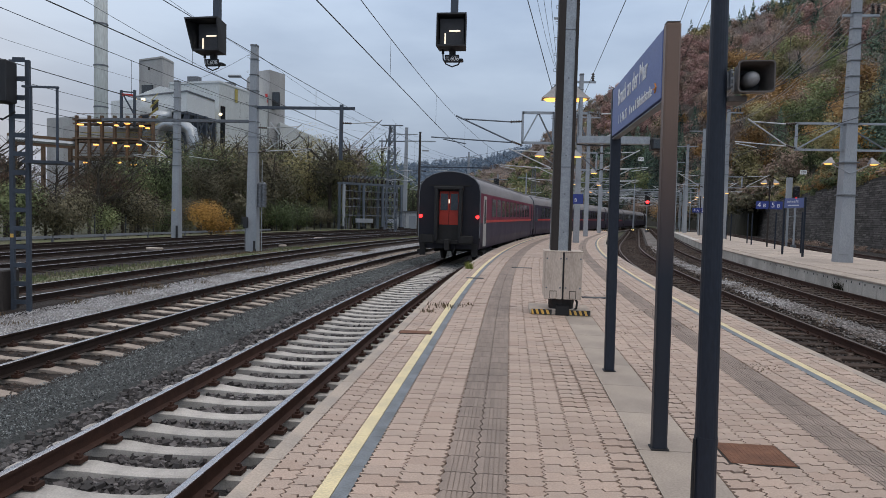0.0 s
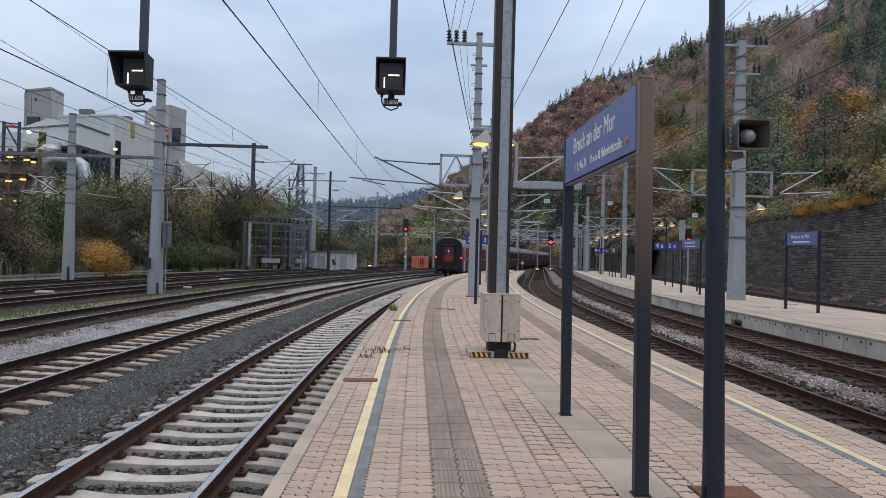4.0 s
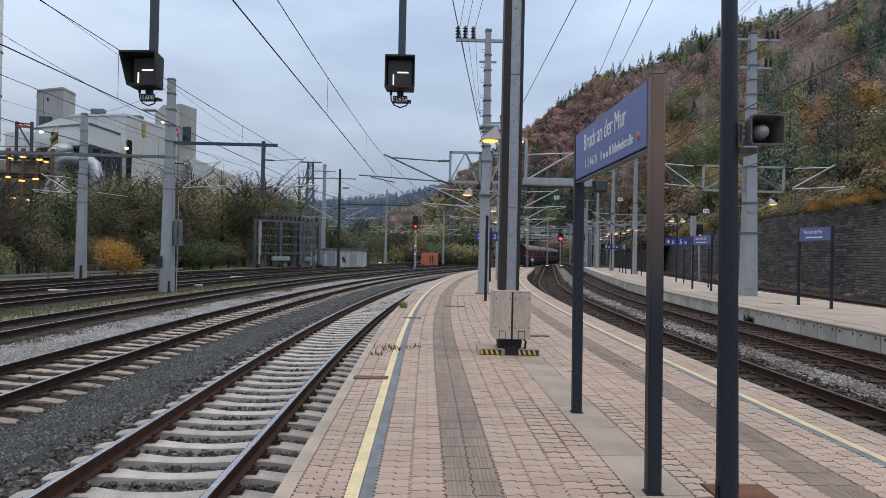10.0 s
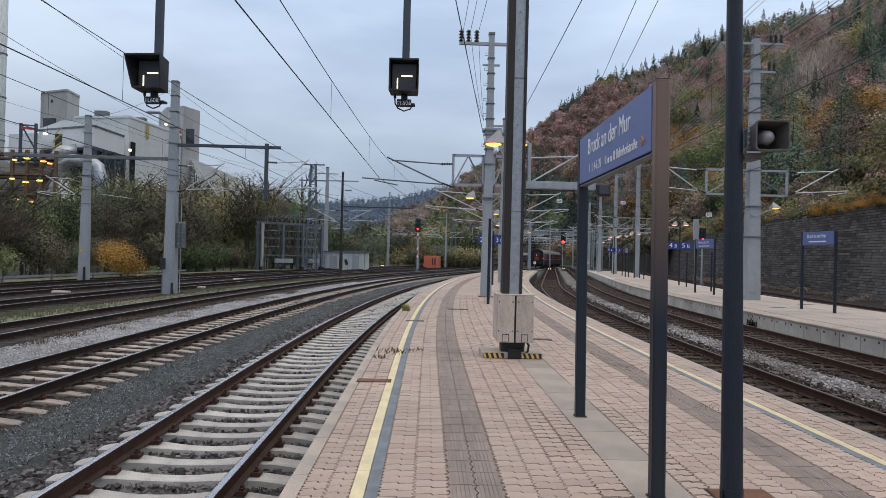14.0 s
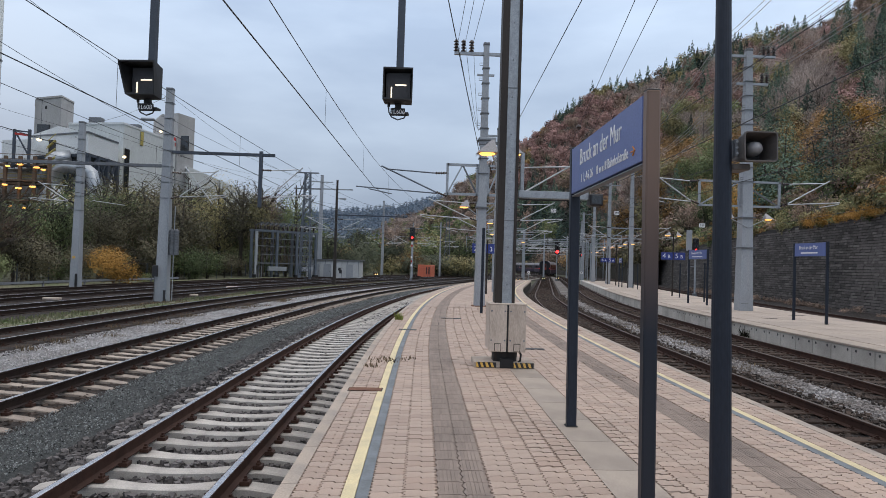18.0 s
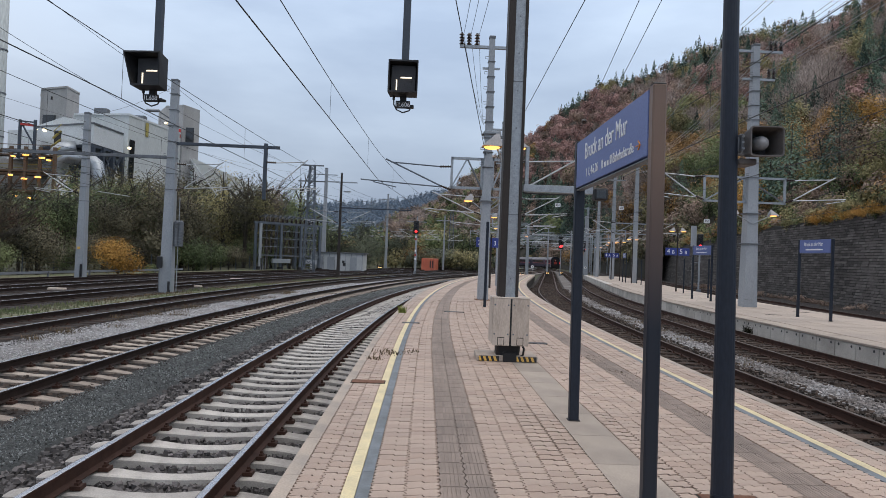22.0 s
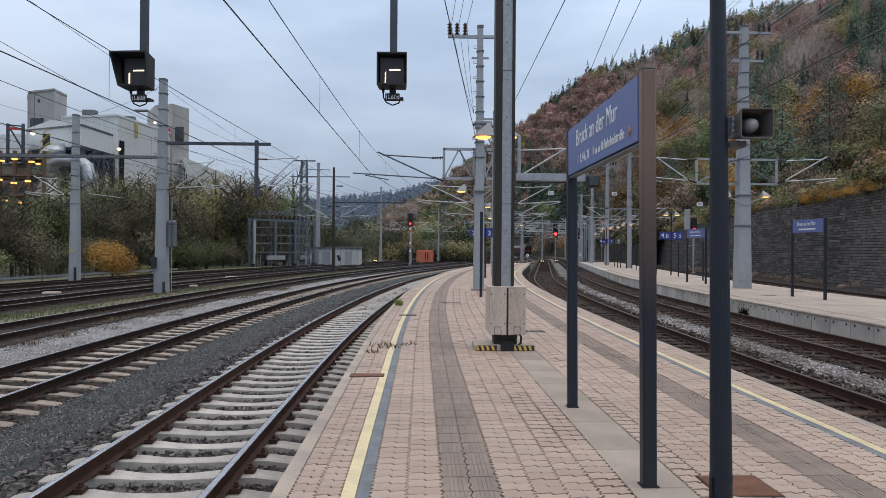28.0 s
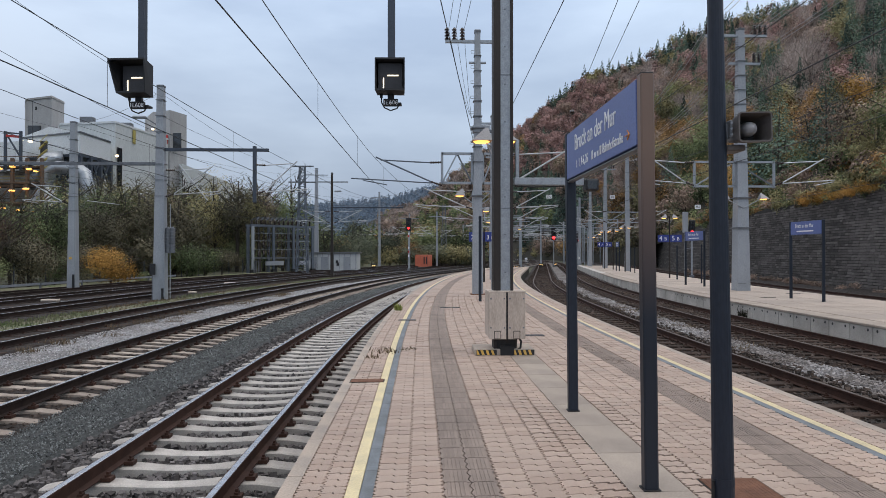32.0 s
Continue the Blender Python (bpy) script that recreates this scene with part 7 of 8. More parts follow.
part("red_panel", face_box(Mesh(), -0.4165, -0.413, 149.4, 26.4, 28.4), "coach_red", tb_)
hall = part("hall", block(Mesh(), [(-0.575, 132), (-0.492, 130), (-0.408, 151)], 10, -1, 27.2), "metal_hall", mill, "tall clad hall")
part("roof_edge", block(Mesh(), [(-0.5755, 131.8), (-0.492, 129.8), (-0.4075, 150.9)], 10, 27.2, 27.6), "metal_white", hall)
part("tall_window", Mesh().slab([bearing(-0.489, 130.3), bearing(-0.4815, 132.1), bearing(-0.4813, 132.6), bearing(-0.489, 130.8)], 3.0, 22.6), "glass", hall)
part("sign_panel", Mesh().slab([bearing(-0.466, 135.6), bearing(-0.4615, 136.6), bearing(-0.4613, 137.2), bearing(-0.466, 136.2)], 24.2, 27.0), "stair_yellow", hall)
for b0, b1, d in ((-0.540, -0.522, 134), (-0.478, -0.465, 140)):
    part("roof_unit", face_box(Mesh(), b0, b1, d, 27.4, 29.0, 1.5), "galv_dark", hall)
low = part("low_hall", block(Mesh(), [(-0.392, 150), (-0.300, 205), (-0.26, 225)], 16, -1, 22.0), "metal_hall", mill, "long lower hall")
front = part("conveyor_hall", block(Mesh(), [(-0.635, 118), (-0.545, 112), (-0.499, 122)], 9, 18.6, 22.2), "metal_white", mill, "white clad upper hall on steel legs")
gx, gy = bearing(-0.635, 118), bearing(-0.545, 112)
mx = ((gx[0] + gy[0]) / 2, (gx[1] + gy[1]) / 2)
part("gable", Mesh().add([(gx[0], gx[1] - 0.1, 22.2), (gy[0], gy[1] - 0.1, 22.2), (mx[0], mx[1] - 0.1, 23.6), (gx[0] - 5, gx[1] + 9, 22.2), (gy[0] - 5, gy[1] + 9, 22.2), (mx[0] - 5, mx[1] + 9, 23.6)],
                         [(0, 1, 2), (3, 5, 4), (0, 2, 5, 3), (1, 4, 5, 2)]), "metal_white", front)
# dark band added in place of the shadow under the eave
part("eave_trim", block(Mesh(), [(-0.6355, 117.8), (-0.545, 111.7), (-0.4985, 121.8)], 9, 22.05, 22.3), "galv_dark", front)
part("floor_beam", block(Mesh(), [(-0.6355, 117.8), (-0.545, 111.7), (-0.4985, 121.8)], 9, 18.1, 18.6), "steel_dark", front)
part("dark_door", face_box(Mesh(), -0.604, -0.593, 115.3, 18.8, 21.2), "black", front)
for b0, b1, d in ((-0.540, -0.533, 113.4), (-0.509, -0.503, 119.9)):
    part("vent", Mesh().slab([bearing(b0, d), bearing(b1, d + 1.4), bearing(b1, d + 1.7), bearing(b0, d + 0.4)], 19.8, 21.2), "galv_dark", front)
for b, d in ((-0.63, 118), (-0.60, 116), (-0.57, 114), (-0.545, 112.3), (-0.53, 115), (-0.515, 118), (-0.50, 121.5)):
    x, y = bearing(b, d)
    part("steel_leg", Mesh().box(x - 0.35, y - 0.35, -1, x + 0.35, y + 0.35, 18.6), "steel_dark", mill)
for (b0, d0), (b1, d1) in (((-0.60, 116), (-0.57, 114)), ((-0.57, 114), (-0.545, 112.3)), ((-0.545, 112.3), (-0.53, 115)), ((-0.53, 115), (-0.515, 118)), ((-0.515, 118), (-0.50, 121.5))):
    p, q = bearing(b0, d0), bearing(b1, d1)
    part("cross_brace", Mesh().bar((*p, 13.5), (*q, 18.4), 0.3).bar((*p, 18.4), (*q, 13.5), 0.3).bar((*p, 13.3), (*q, 13.3), 0.4), "steel_dark", mill)
part("back_cladding", block(Mesh(), [(-0.60, 120), (-0.50, 126)], 4, -1, 18.4), "metal_white", mill)
dx = [bearing(b, 108) for b in (-0.598, -0.596, -0.590, -0.578, -0.548, -0.538, -0.5335, -0.533)]
dz = (7.0, 12.8, 14.9, 15.7, 15.5, 14.7, 12.5, 3.0)
du = part("duct", Mesh().pipe([(x, y, z) for (x, y), z in zip(dx, dz)], 1.05, 16), "duct", mill, "thick silver ventilation duct", smooth=True)
du2 = part("duct", Mesh().pipe([(*bearing(-0.612, 110), 12.5), (*bearing(-0.607, 111), 15.5), (*bearing(-0.595, 112), 17.6), (*bearing(-0.57, 113), 18.0)], 1.2, 14), "duct", mill, smooth=True)
part("hopper", Mesh().turn([(3.0, 8.0), (3.2, 9.0), (1.3, 12.4)], 12, (*bearing(-0.596, 108), 0)), "duct", mill)
part("duct_flange", Mesh().turn([(1.45, 12.6), (1.45, 13.0)], 16, (*bearing(-0.597, 108), 0)), "galv_dark", mill)
part("white_tank", Mesh().turn([(3.2, -1), (3.2, 8.4)], 18, (*bearing(-0.596, 108.2), 0)), "metal_white", mill)
part("white_tank", Mesh().turn([(2.6, -1), (2.6, 9.4)], 18, (*bearing(-0.50, 116), 0)), "metal_white", mill)
# stair tower and lit process decks
for k in range(5):
    z = 3.4 + k * 3.1
    for (b0, b1, d) in ((-0.735, -0.603, 104), (-0.735, -0.60, 109)):
        p, q = bearing(b0, d), bearing(b1, d)
        part("deck", Mesh().bar((*p, z), (*q, z), 2.2, 0.28), "steel_rust", mill, "rusty steel deck")
        part("deck_rail", Mesh().bar((*p, z + 1.1), (*q, z + 1.1), 0.1), "stair_yellow" if k == 3 else "steel_rust", mill)
for b in np.arange(-0.735, -0.60, 0.0222):
    for d in (103.2, 109.8):
        x, y = bearing(float(b), d)
        part("column", Mesh().box(x - 0.22, y - 0.22, -1, x + 0.22, y + 0.22, 16.5), "steel_rust", mill)
        if d < 105:
            x2, y2 = bearing(float(b) + 0.0222, d)
            for k in (0, 2):
                part("cross_brace", Mesh().bar((x, y, 3.4 + 3.1 * k), (x2, y2, 6.5 + 3.1 * k), 0.18), "steel_rust", mill)
part("back_wall", block(Mesh(), [(-0.76, 112), (-0.61, 112)], 6, -1, 15.8), "concrete_dark", mill)
for i, (b, z) in enumerate(((-0.728, 14.9), (-0.695, 15.2), (-0.665, 14.8), (-0.645, 15.1), (-0.622, 14.7), (-0.611, 14.4), (-0.70, 11.6), (-0.668, 11.9), (-0.648, 11.4), (-0.625, 11.7), (-0.72, 8.6), (-0.66, 8.7), (-0.634, 8.4), (-0.612, 8.2), (-0.69, 5.6),
                            (-0.65, 5.4), (-0.60, 5.6), (-0.575, 6.4), (-0.545, 5.2))):
    x, y = bearing(b, 102.6)
    f = part("lamp_fitting", Mesh().box(x - 0.32, y - 0.25, z + 0.12, x + 0.32, y + 0.25, z + 0.26), "galv_dark", mill)
    part("lamp_glass", Mesh().box(x - 0.28 - 0.2 * (i % 3 == 0), y - 0.3, z - 0.1, x + 0.28 + 0.2 * (i % 4 == 0), y + 0.2, z + 0.118, 0.05), "lamp_glow", f, "glowing amber lamp")
for b, d, z in ((-0.6195, 112, 20.4), (-0.631, 114, 20.6), (-0.4895, 129, 20.4), (-0.4885, 128, 11.0), (-0.436, 150, 29.5), (-0.472, 134, 9.6)):
    x, y = bearing(b, d)
    part("flood_lamp", Mesh().turn([(0.1, z), (0.34, z + 0.1), (0.34, z + 0.4), (0.1, z + 0.5)], 10, (x, y, 0)), "lamp_white", mill)
for k in range(4):
    p, q = bearing(-0.612 + 0.002 * k, 107 + 0.2 * k), bearing(-0.594, 108)
    z = 14.6 + k * 1.35
    part("stair_flight", Mesh().bar((*p, z), (*q, z + 1.3), 1.0, 0.16), "stair_yellow", mill)
    part("stair_rail", Mesh().bar((*p, z + 1.1), (*q, z + 2.4), 0.1), "stair_yellow", mill)
for b in (-0.657, -0.634):
    x, y = bearing(b, 106)
    part("crane_post", Mesh().box(x - 0.18, y - 0.18, 15, x + 0.18, y + 0.18, 21.2), "steel_dark", mill)
p, q = bearing(-0.657, 106), bearing(-0.634, 106)
part("crane_brace", Mesh().bar((*p, 21.0), (*q, 17.0), 0.2).bar((*p, 21.0), (*q, 20.8), 0.2), "steel_dark", mill)
part("crane_beam", Mesh().bar((*p, 20.5), (*q, 20.3), 0.35), "coach_red", mill, "red crane beam")
part("side_house", block(Mesh(), [(-0.675, 112), (-0.625, 110)], 6, 15.5, 20.4), "metal_white", mill)
part("grey_house", block(Mesh(), [(-0.79, 150), (-0.735, 146)], 10, -1, 22.5), "concrete_dark", mill)
cz = thing("chimney_stack", (-89.9, 140.0, -1), 0, "tall pale grey-green factory chimney", "chimney")
part("shaft", Mesh().turn([(1.45, 0), (1.35, 40), (1.3, 75)], 24), "chimney", cz, smooth=True)
for z in (24, 33, 42):
    part("ring", Mesh().turn([(1.5, z), (1.5, z + 0.3)], 24), "galv_dark", cz)
pb = thing("pipe_bridge", (0, 0, 0), 0, "rusty pipe bridge on steel legs", "pipe bridge")
p, q = bearing(-0.86, 96), bearing(-0.735, 104)
for z in (11.2, 12.4):
    part("chord", Mesh().bar((*p, z), (*q, z), 0.5), "steel_rust", pb)
part("pipe", Mesh().rod((*p, 11.8), (*q, 11.8), 0.5), "duct", pb)
for k in (0.1, 0.5, 0.9):
    x, y = p[0] + (q[0] - p[0]) * k, p[1] + (q[1] - p[1]) * k
    part("leg", Mesh().box(x - 0.25, y - 0.25, -1, x + 0.25, y + 0.25, 11.2), "steel_rust", pb)

# ---- trees ----
def tree(loc, h, r, leaf, label, seed, clumps=1500, size=0.11, bare=0.0, name="tree", tall=0.8, twig=False):
    """A tapered trunk that forks into limbs, under a crown of many small leaves."""
    q = np.random.default_rng(seed)
    t = thing(name, loc, q.random() * 6.28, label, "tree" if name == "tree" else "bush", "yard trees")
    m = Mesh()
    w = h * 0.016 + 0.04
    top = (q.normal(0, 0.03) * h, q.normal(0, 0.03) * h)
    m.pipe([(0, 0, -0.3), (top[0] * 0.2, top[1] * 0.2, h * 0.25), (top[0] * 0.6, top[1] * 0.5, h * 0.55)], w, 7)
    m.rod((top[0] * 0.6, top[1] * 0.5, h * 0.55), (top[0], top[1], h * 0.93), w * 0.9, w * 0.2, 6)
    for i in range(9 + int(bare * 14)):
        z = h * (0.22 + 0.6 * q.random())
        a, ln = q.random() * 6.28, r * (0.55 + 0.5 * q.random())
        e = (math.cos(a) * ln, math.sin(a) * ln, z + h * (0.12 + 0.16 * q.random()))
        m.rod((top[0] * 0.4, top[1] * 0.4, z), e, w * 0.38, w * 0.08, 5)
        for _ in range(2 + int(bare * 4)):
            b = a + q.normal(0, 0.8)
            k = 0.4 + 0.5 * q.random()
            s = (e[0] * k, e[1] * k, z + (e[2] - z) * k)
            m.rod(s, (s[0] + math.cos(b) * ln * 0.45, s[1] + math.sin(b) * ln * 0.45, s[2] + h * 0.09), w * 0.16, w * 0.04, 4)
    part("trunk", m, "bark", t)
    me = foliage("crown", [(0, 0, 0)], [r], [h], int(clumps * 1.8), leaf, "", seed + 500, leaf=size * 0.70, tall=tall, twig=twig, lobes_n=11)
    part("crown", me, None, t)
    return t


rt = np.random.default_rng(99)
for i in range(66):
    y = 24 + 112 * (i + rt.random()) / 66
    x = float(np.interp(y, [24, 55, 75, 100, 136], [-30.5, -30.5, -31.0, -33.0, -31.0])) - 7.5 * rt.random()
    v = rt.random()
    if y < 56:
        leaf, lab = ("l_rust", "half-bare rust-brown tree beside the fence") if v < 0.65 else ("l_mix", "olive-brown autumn tree beside the fence")
    else:
        leaf, lab = ("l_green", "dense dark green tree beside the fence") if v < 0.45 else ("l_mix", "dense dull olive tree beside the fence") if v < 0.75 else ("l_olive", "olive-green tree beside the fence") if v < 0.9 else ("l_rust", "rust-brown autumn tree beside the fence")
    h = float(np.interp(y, [24, 55, 65, 75, 90, 110, 136], [6.6, 6.8, 8.8, 10.4, 12.0, 13.6, 12.5])) * (0.75 + 0.3 * rt.random())
    thin = y < 56
    tree((x, y, -0.95), h, h * (0.38 if y < 80 else 0.33), leaf, lab, 1000 + i, 2300 if thin else 3500, 0.036 if thin else 0.042, bare=0.9 if thin else 0.3, tall=0.9, twig=thin and leaf == "l_rust")
for i in range(44):
    y = 26 + 100 * (i + rt.random()) / 44
    x = float(np.interp(y, [24, 55, 75, 100, 136], [-29.6, -29.4, -29.6, -31.0, -29.0])) - 1.6 * rt.random()
    h = 2.4 + 2.0 * rt.random()
    leaf = ("l_mix", "l_green", "l_mix", "l_olive" if y > 60 else "l_mix")[i % 4]
    tree((x, y, -0.9), h, h * 0.6, leaf, "low dark thicket bush by the fence", 1100 + i, 1900, 0.052, name="bush", tall=1.0)
tree((-24.3, 53.5, -0.9), 3.2, 2.7, "l_bush", "round golden-orange bush beside the verge", 1201, 4800, 0.036, name="bush", tall=0.98)
tree((-24.0, 59.0, -0.9), 1.0, 0.8, "l_green", "small fresh green shrub on the verge", 1202, 500, 0.12, name="bush", tall=0.98)
for i, (x, y, h, r, leaf, c, bare, lab) in enumerate((
        (-19.0, 101.0, 15.0, 3.6, "l_green", 1300, 0.8, "tall thin half-bare tree above the switch frame"), (-23.5, 99.0, 14.0, 3.4, "l_olive", 1000, 0.9, "thin half-bare birch tree"),
        (-34.0, 96.0, 13.0, 5.0, "l_olive", 1300, 0.5, "tall olive tree below the mill"), (-40.0, 92.0, 13.5, 5.0, "l_olive", 1400, 0.3, "tall olive tree below the mill"),
        (-46.0, 88.0, 12.5, 5.0, "l_olive", 1400, 0.3, "olive autumn tree below the mill"), (-30.0, 76.0, 10.5, 4.2, "l_mix", 1700, 0.1, "dense green tree by the switch frame"),
        (-26.5, 73.0, 9.5, 3.8, "l_mix", 1700, 0.1, "dense green tree by the fence"), (-33.0, 80.0, 11.5, 4.2, "l_olive", 1500, 0.2, "olive tree by the switch frame"),
        (-21.0, 104.0, 8.0, 3.4, "l_sage", 1300, 0.2, "green tree behind the shed"), (-15.0, 108.0, 7.5, 3.4, "l_sage", 1300, 0.2, "green tree behind the shed"),
        (-10.5, 118.0, 7.0, 3.4, "l_sage", 1200, 0.2, "olive shrub behind the yard"), (-13.0, 128.0, 9.5, 4.4, "l_sage", 1300, 0.1, "green tree behind the yard"), (-6.0, 138.0, 8.5, 4.6, "l_sage", 1300, 0.1, "olive tree behind the yard"),
        (-2.0, 132.0, 6.0, 3.2, "l_amber", 900, 0.2, "amber shrub behind the yard"), (3.0, 146.0, 9.0, 5.0, "l_green", 1500, 0.1, "yellow-green tree behind the container"), (8.0, 150.0, 9.0, 5.0, "l_green", 1500, 0.1, "green tree behind the container"),
        (13.0, 160.0, 8.5, 4.6, "l_green", 1300, 0.1, "dark green tree behind the yard"), (62.0, 215.0, 9.0, 5.5, "l_olive", 1200, 0.1, "olive shrub at the bend of the line"),
        (54.0, 236.0, 9.0, 6.0, "l_amber", 1200, 0.2, "amber shrub at the bend of the line"), (56.0, 290.0, 11.0, 8.0, "l_brown", 1200, 0.2, "brown tree at the bend of the line"),
        (-27.0, 100.0, 14.5, 4.4, "l_mix", 1300, 0.5, "tall half-bare olive-brown tree below the mill"), (-31.0, 103.0, 15.6, 4.8, "l_olive", 1400, 0.4, "tall olive tree below the mill"), (-24.0, 104.0, 13.4, 4.0, "l_brown", 1200, 0.6, "tall half-bare brown tree below the mill"), (-36.5, 104.0, 15.2, 5.0, "l_mix", 1400, 0.4, "tall olive-brown tree below the mill"),
        (-28.0, 118.0, 11.0, 5.0, "l_olive", 1200, 0.2, "olive tree behind the switch frame"), (-22.0, 132.0, 11.0, 5.0, "l_green", 1200, 0.1, "green tree behind the switch frame"), (-36.0, 122.0, 12.0, 5.5, "l_olive", 1200, 0.2, "olive tree behind the switch frame"))):
    tree((x, y, -0.95), h, r, leaf, lab, 1300 + i, int(c * 1.9), 0.052, bare, tall=0.8 if bare > 0.4 else 0.95)
for i in range(30):
    x, y = (-30 + 12 * rt.random(), 99 + 9 * rt.random()) if i % 2 else (-29 + 5 * rt.random(), 70 + 14 * rt.random())
    h = 2.2 + 2.4 * rt.random()
    tree((x, y, -0.9), h, h * 0.65, ("l_green", "l_mix", "l_green")[i % 3], "scrub bush beside the switch frame", 1500 + i, 1500, 0.058, name="bush", tall=0.97)
for i in range(34):
    x, y = -16 + 30 * (i + rt.random()) / 34, 128 + 26 * rt.random()
    h = 2.5 + 2.5 * rt.random()
    tree((x, y, -0.9), h, h * 0.8, ("l_sage", "l_sage", "l_olive")[i % 3], "scrub bush at the back of the yard", 1540 + i, 1000, 0.07, name="bush", tall=0.97)
# woods that close the valley behind the yard
c, rad, hgt = [], [], []
for i in range(300):
    tb = -0.62 + 0.72 * rt.random()
    d = 165 + 330 * rt.random()
    c.append((d * tb, d, -1.5)), rad.append(4.5 + 2.5 * rt.random()), hgt.append(9 + 6 * rt.random() + (4 if d > 300 else 0))
for k, lab in (("l_olive", "olive autumn wood across the valley floor"), ("l_green", "green wood across the valley floor"), ("l_amber", "amber autumn trees across the valley floor")):
    j = [i for i in range(300) if (i * 7) % 10 in {"l_olive": (0, 1, 2, 3), "l_green": (4, 5, 6, 7), "l_amber": (8, 9)}[k]]
    solo("valley_trees", foliage("valley_trees", [c[i] for i in j], [rad[i] for i in j], [hgt[i] for i in j], 240, k, "", 41, leaf=0.10, tall=0.9), None, lab, "trees", "stuff")

# ---- overhead wires ----
def catenary(line, off, spans, z_con=4.75, label="contact wire and messenger wire with droppers", high=1.15, sag=0.45, zig=(0.15,), gap=8.0):
    """A contact wire with its carrying wire and droppers, straight from support to support."""
    t = thing("overhead_line", (0, 0, 0), 0, label, "overhead line", "overhead lines")
    con, mes, drops = [], [], []
    for i in range(len(spans) - 1):
        s0, s1 = spans[i], spans[i + 1]
        a, b = line.at(s0, off + zig[min(i, len(zig) - 1)]), line.at(s1, off + zig[min(i + 1, len(zig) - 1)])
        n = max(2, round((s1 - s0) / gap)) * 4
        for k in range(n + (1 if i == len(spans) - 2 else 0)):
            f = k / n
            x, y = a[0] + (b[0] - a[0]) * f, a[1] + (b[1] - a[1]) * f
            zm = z_con + high - 4 * sag * f * (1 - f)
            con.append((x, y, z_con)), mes.append((x, y, zm))
            if k % 4 == 2:
                drops.append(((x, y, z_con), (x, y, zm)))
    part("contact_wire", Mesh().pipe(con, 0.011, 5), "wire", t)
    part("messenger_wire", Mesh().pipe(mes, 0.009, 5), "wire", t)
    for p, q in drops[:24]:
        part("dropper", Mesh().rod(p, q, 0.005, n=4, caps=False), "wire", t)
    return t


S_L = [-4.6, 27.4, 50, 74, 97, 120, 150, 180]
catenary(LINE_L, 0.0, S_L, 4.75, "contact wire and messenger over the near track", high=1.12, sag=0.28, zig=(-0.10, 0.05))
catenary(LINE_L, -4.2, [1.6, 35.0, 52, 74, 97, 120, 150, 180], 4.75, "contact wire and messenger over the second track", high=1.22, sag=0.2, zig=(-0.15, -0.12, 0.1))
catenary(LINE_L, -8.65, [-30, 8, 36, 68, 96, 124, 150], 4.8, "contact wire and messenger over the third track", high=1.3, sag=0.25)
catenary(LINE_L, -13.9, [-30, 8, 36, 68, 96, 124, 150], 4.8, "contact wire and messenger over a yard track", high=1.3)
catenary(LINE_L, -18.3, [-20, 14, 45, 68, 96, 124, 150], 5.0, "contact wire and messenger over a yard track", high=1.3)
S_R = [-24, 5, 32.5, 58, 72, 86, 100, 118, 140]
catenary(LINE_R, 0.0, [-24, 4, 27.2, 43, 58, 74, 96, 118, 140], 4.75, "contact wire and messenger beside the platform", high=1.25, sag=0.15)
catenary(LINE_R, 4.05, S_R, 4.85, "contact wire and messenger over the outer track")
catenary(LINE_R, 13.4, S_R, 4.85, "contact wire and messenger below the wall", high=1.3)


def span(a, b, sag=0.3, r=0.009, n=10, label="single overhead power wire", balls=(), metal="wire"):
    t = thing("power_wire", (0, 0, 0), 0, label, "wire", "power wires")
    pts = [(a[0] + (b[0] - a[0]) * i / n, a[1] + (b[1] - a[1]) * i / n, a[2] + (b[2] - a[2]) * i / n - 4 * sag * (i / n) * (1 - i / n)) for i in range(n + 1)]
    part("conductor", Mesh().pipe(pts, r, 5), metal, t)
    for k in balls:
        p = pts[k]
        part("insulator", Mesh().turn([(0.02, -0.12), (0.10, -0.06), (0.12, 0), (0.10, 0.06), (0.02, 0.12)], 10, p), "insul", t)
    return t


for dx, x1 in ((-1.25, 0.95), (-0.95, 1.15), (-0.62, 1.45)):
    span((2.45 + dx, 27.2, 10.85), (x1, 11.1, 8.75), 0.15)
for dx in (-1.25, -0.95, -0.62):
    span((2.45 + dx, 27.2, 10.85), (4.4 - 1.0, 43.0, 10.4), 0.5)
span((2.18, -3.0, 8.0), (11.5, 62.2, 8.0), 0.0, balls=(5,))
span((2.5, -3.0, 8.0), (11.9, 58.0, 8.0), 0.0)
span((3.12, 0.0, 8.0), (4.40, 43.0, 8.0), 0.0, 0.012)
span((-0.98, 4.5, 8.2), (2.3, 27.2, 5.9), 0.0, 0.012)
for dx, z in ((-1.7, 13.0), (-1.45, 13.0), (0.75, 13.0), (1.0, 13.0), (1.28, 13.0), (0.7, 11.65), (0.95, 11.65)):
    span((16.07 + dx, 32.8, z), (21.9 + dx, 70.6, z), 0.9, 0.014, metal="wire_pale")
    span((16.07 + dx, 32.8, z), (10.5 + dx * 1.4, -14.0, z + 0.8), 0.8, 0.012, metal="wire_pale")
for dx in (-1.6, -1.3, 0.8, 1.1):
    span((21.9 + dx, 70.6, 12.8), (25.2 + dx, 97.5, 12.0), 0.5)
    span((25.2 + dx, 97.5, 12.0), (33.5 + dx, 140, 11.8), 0.7)
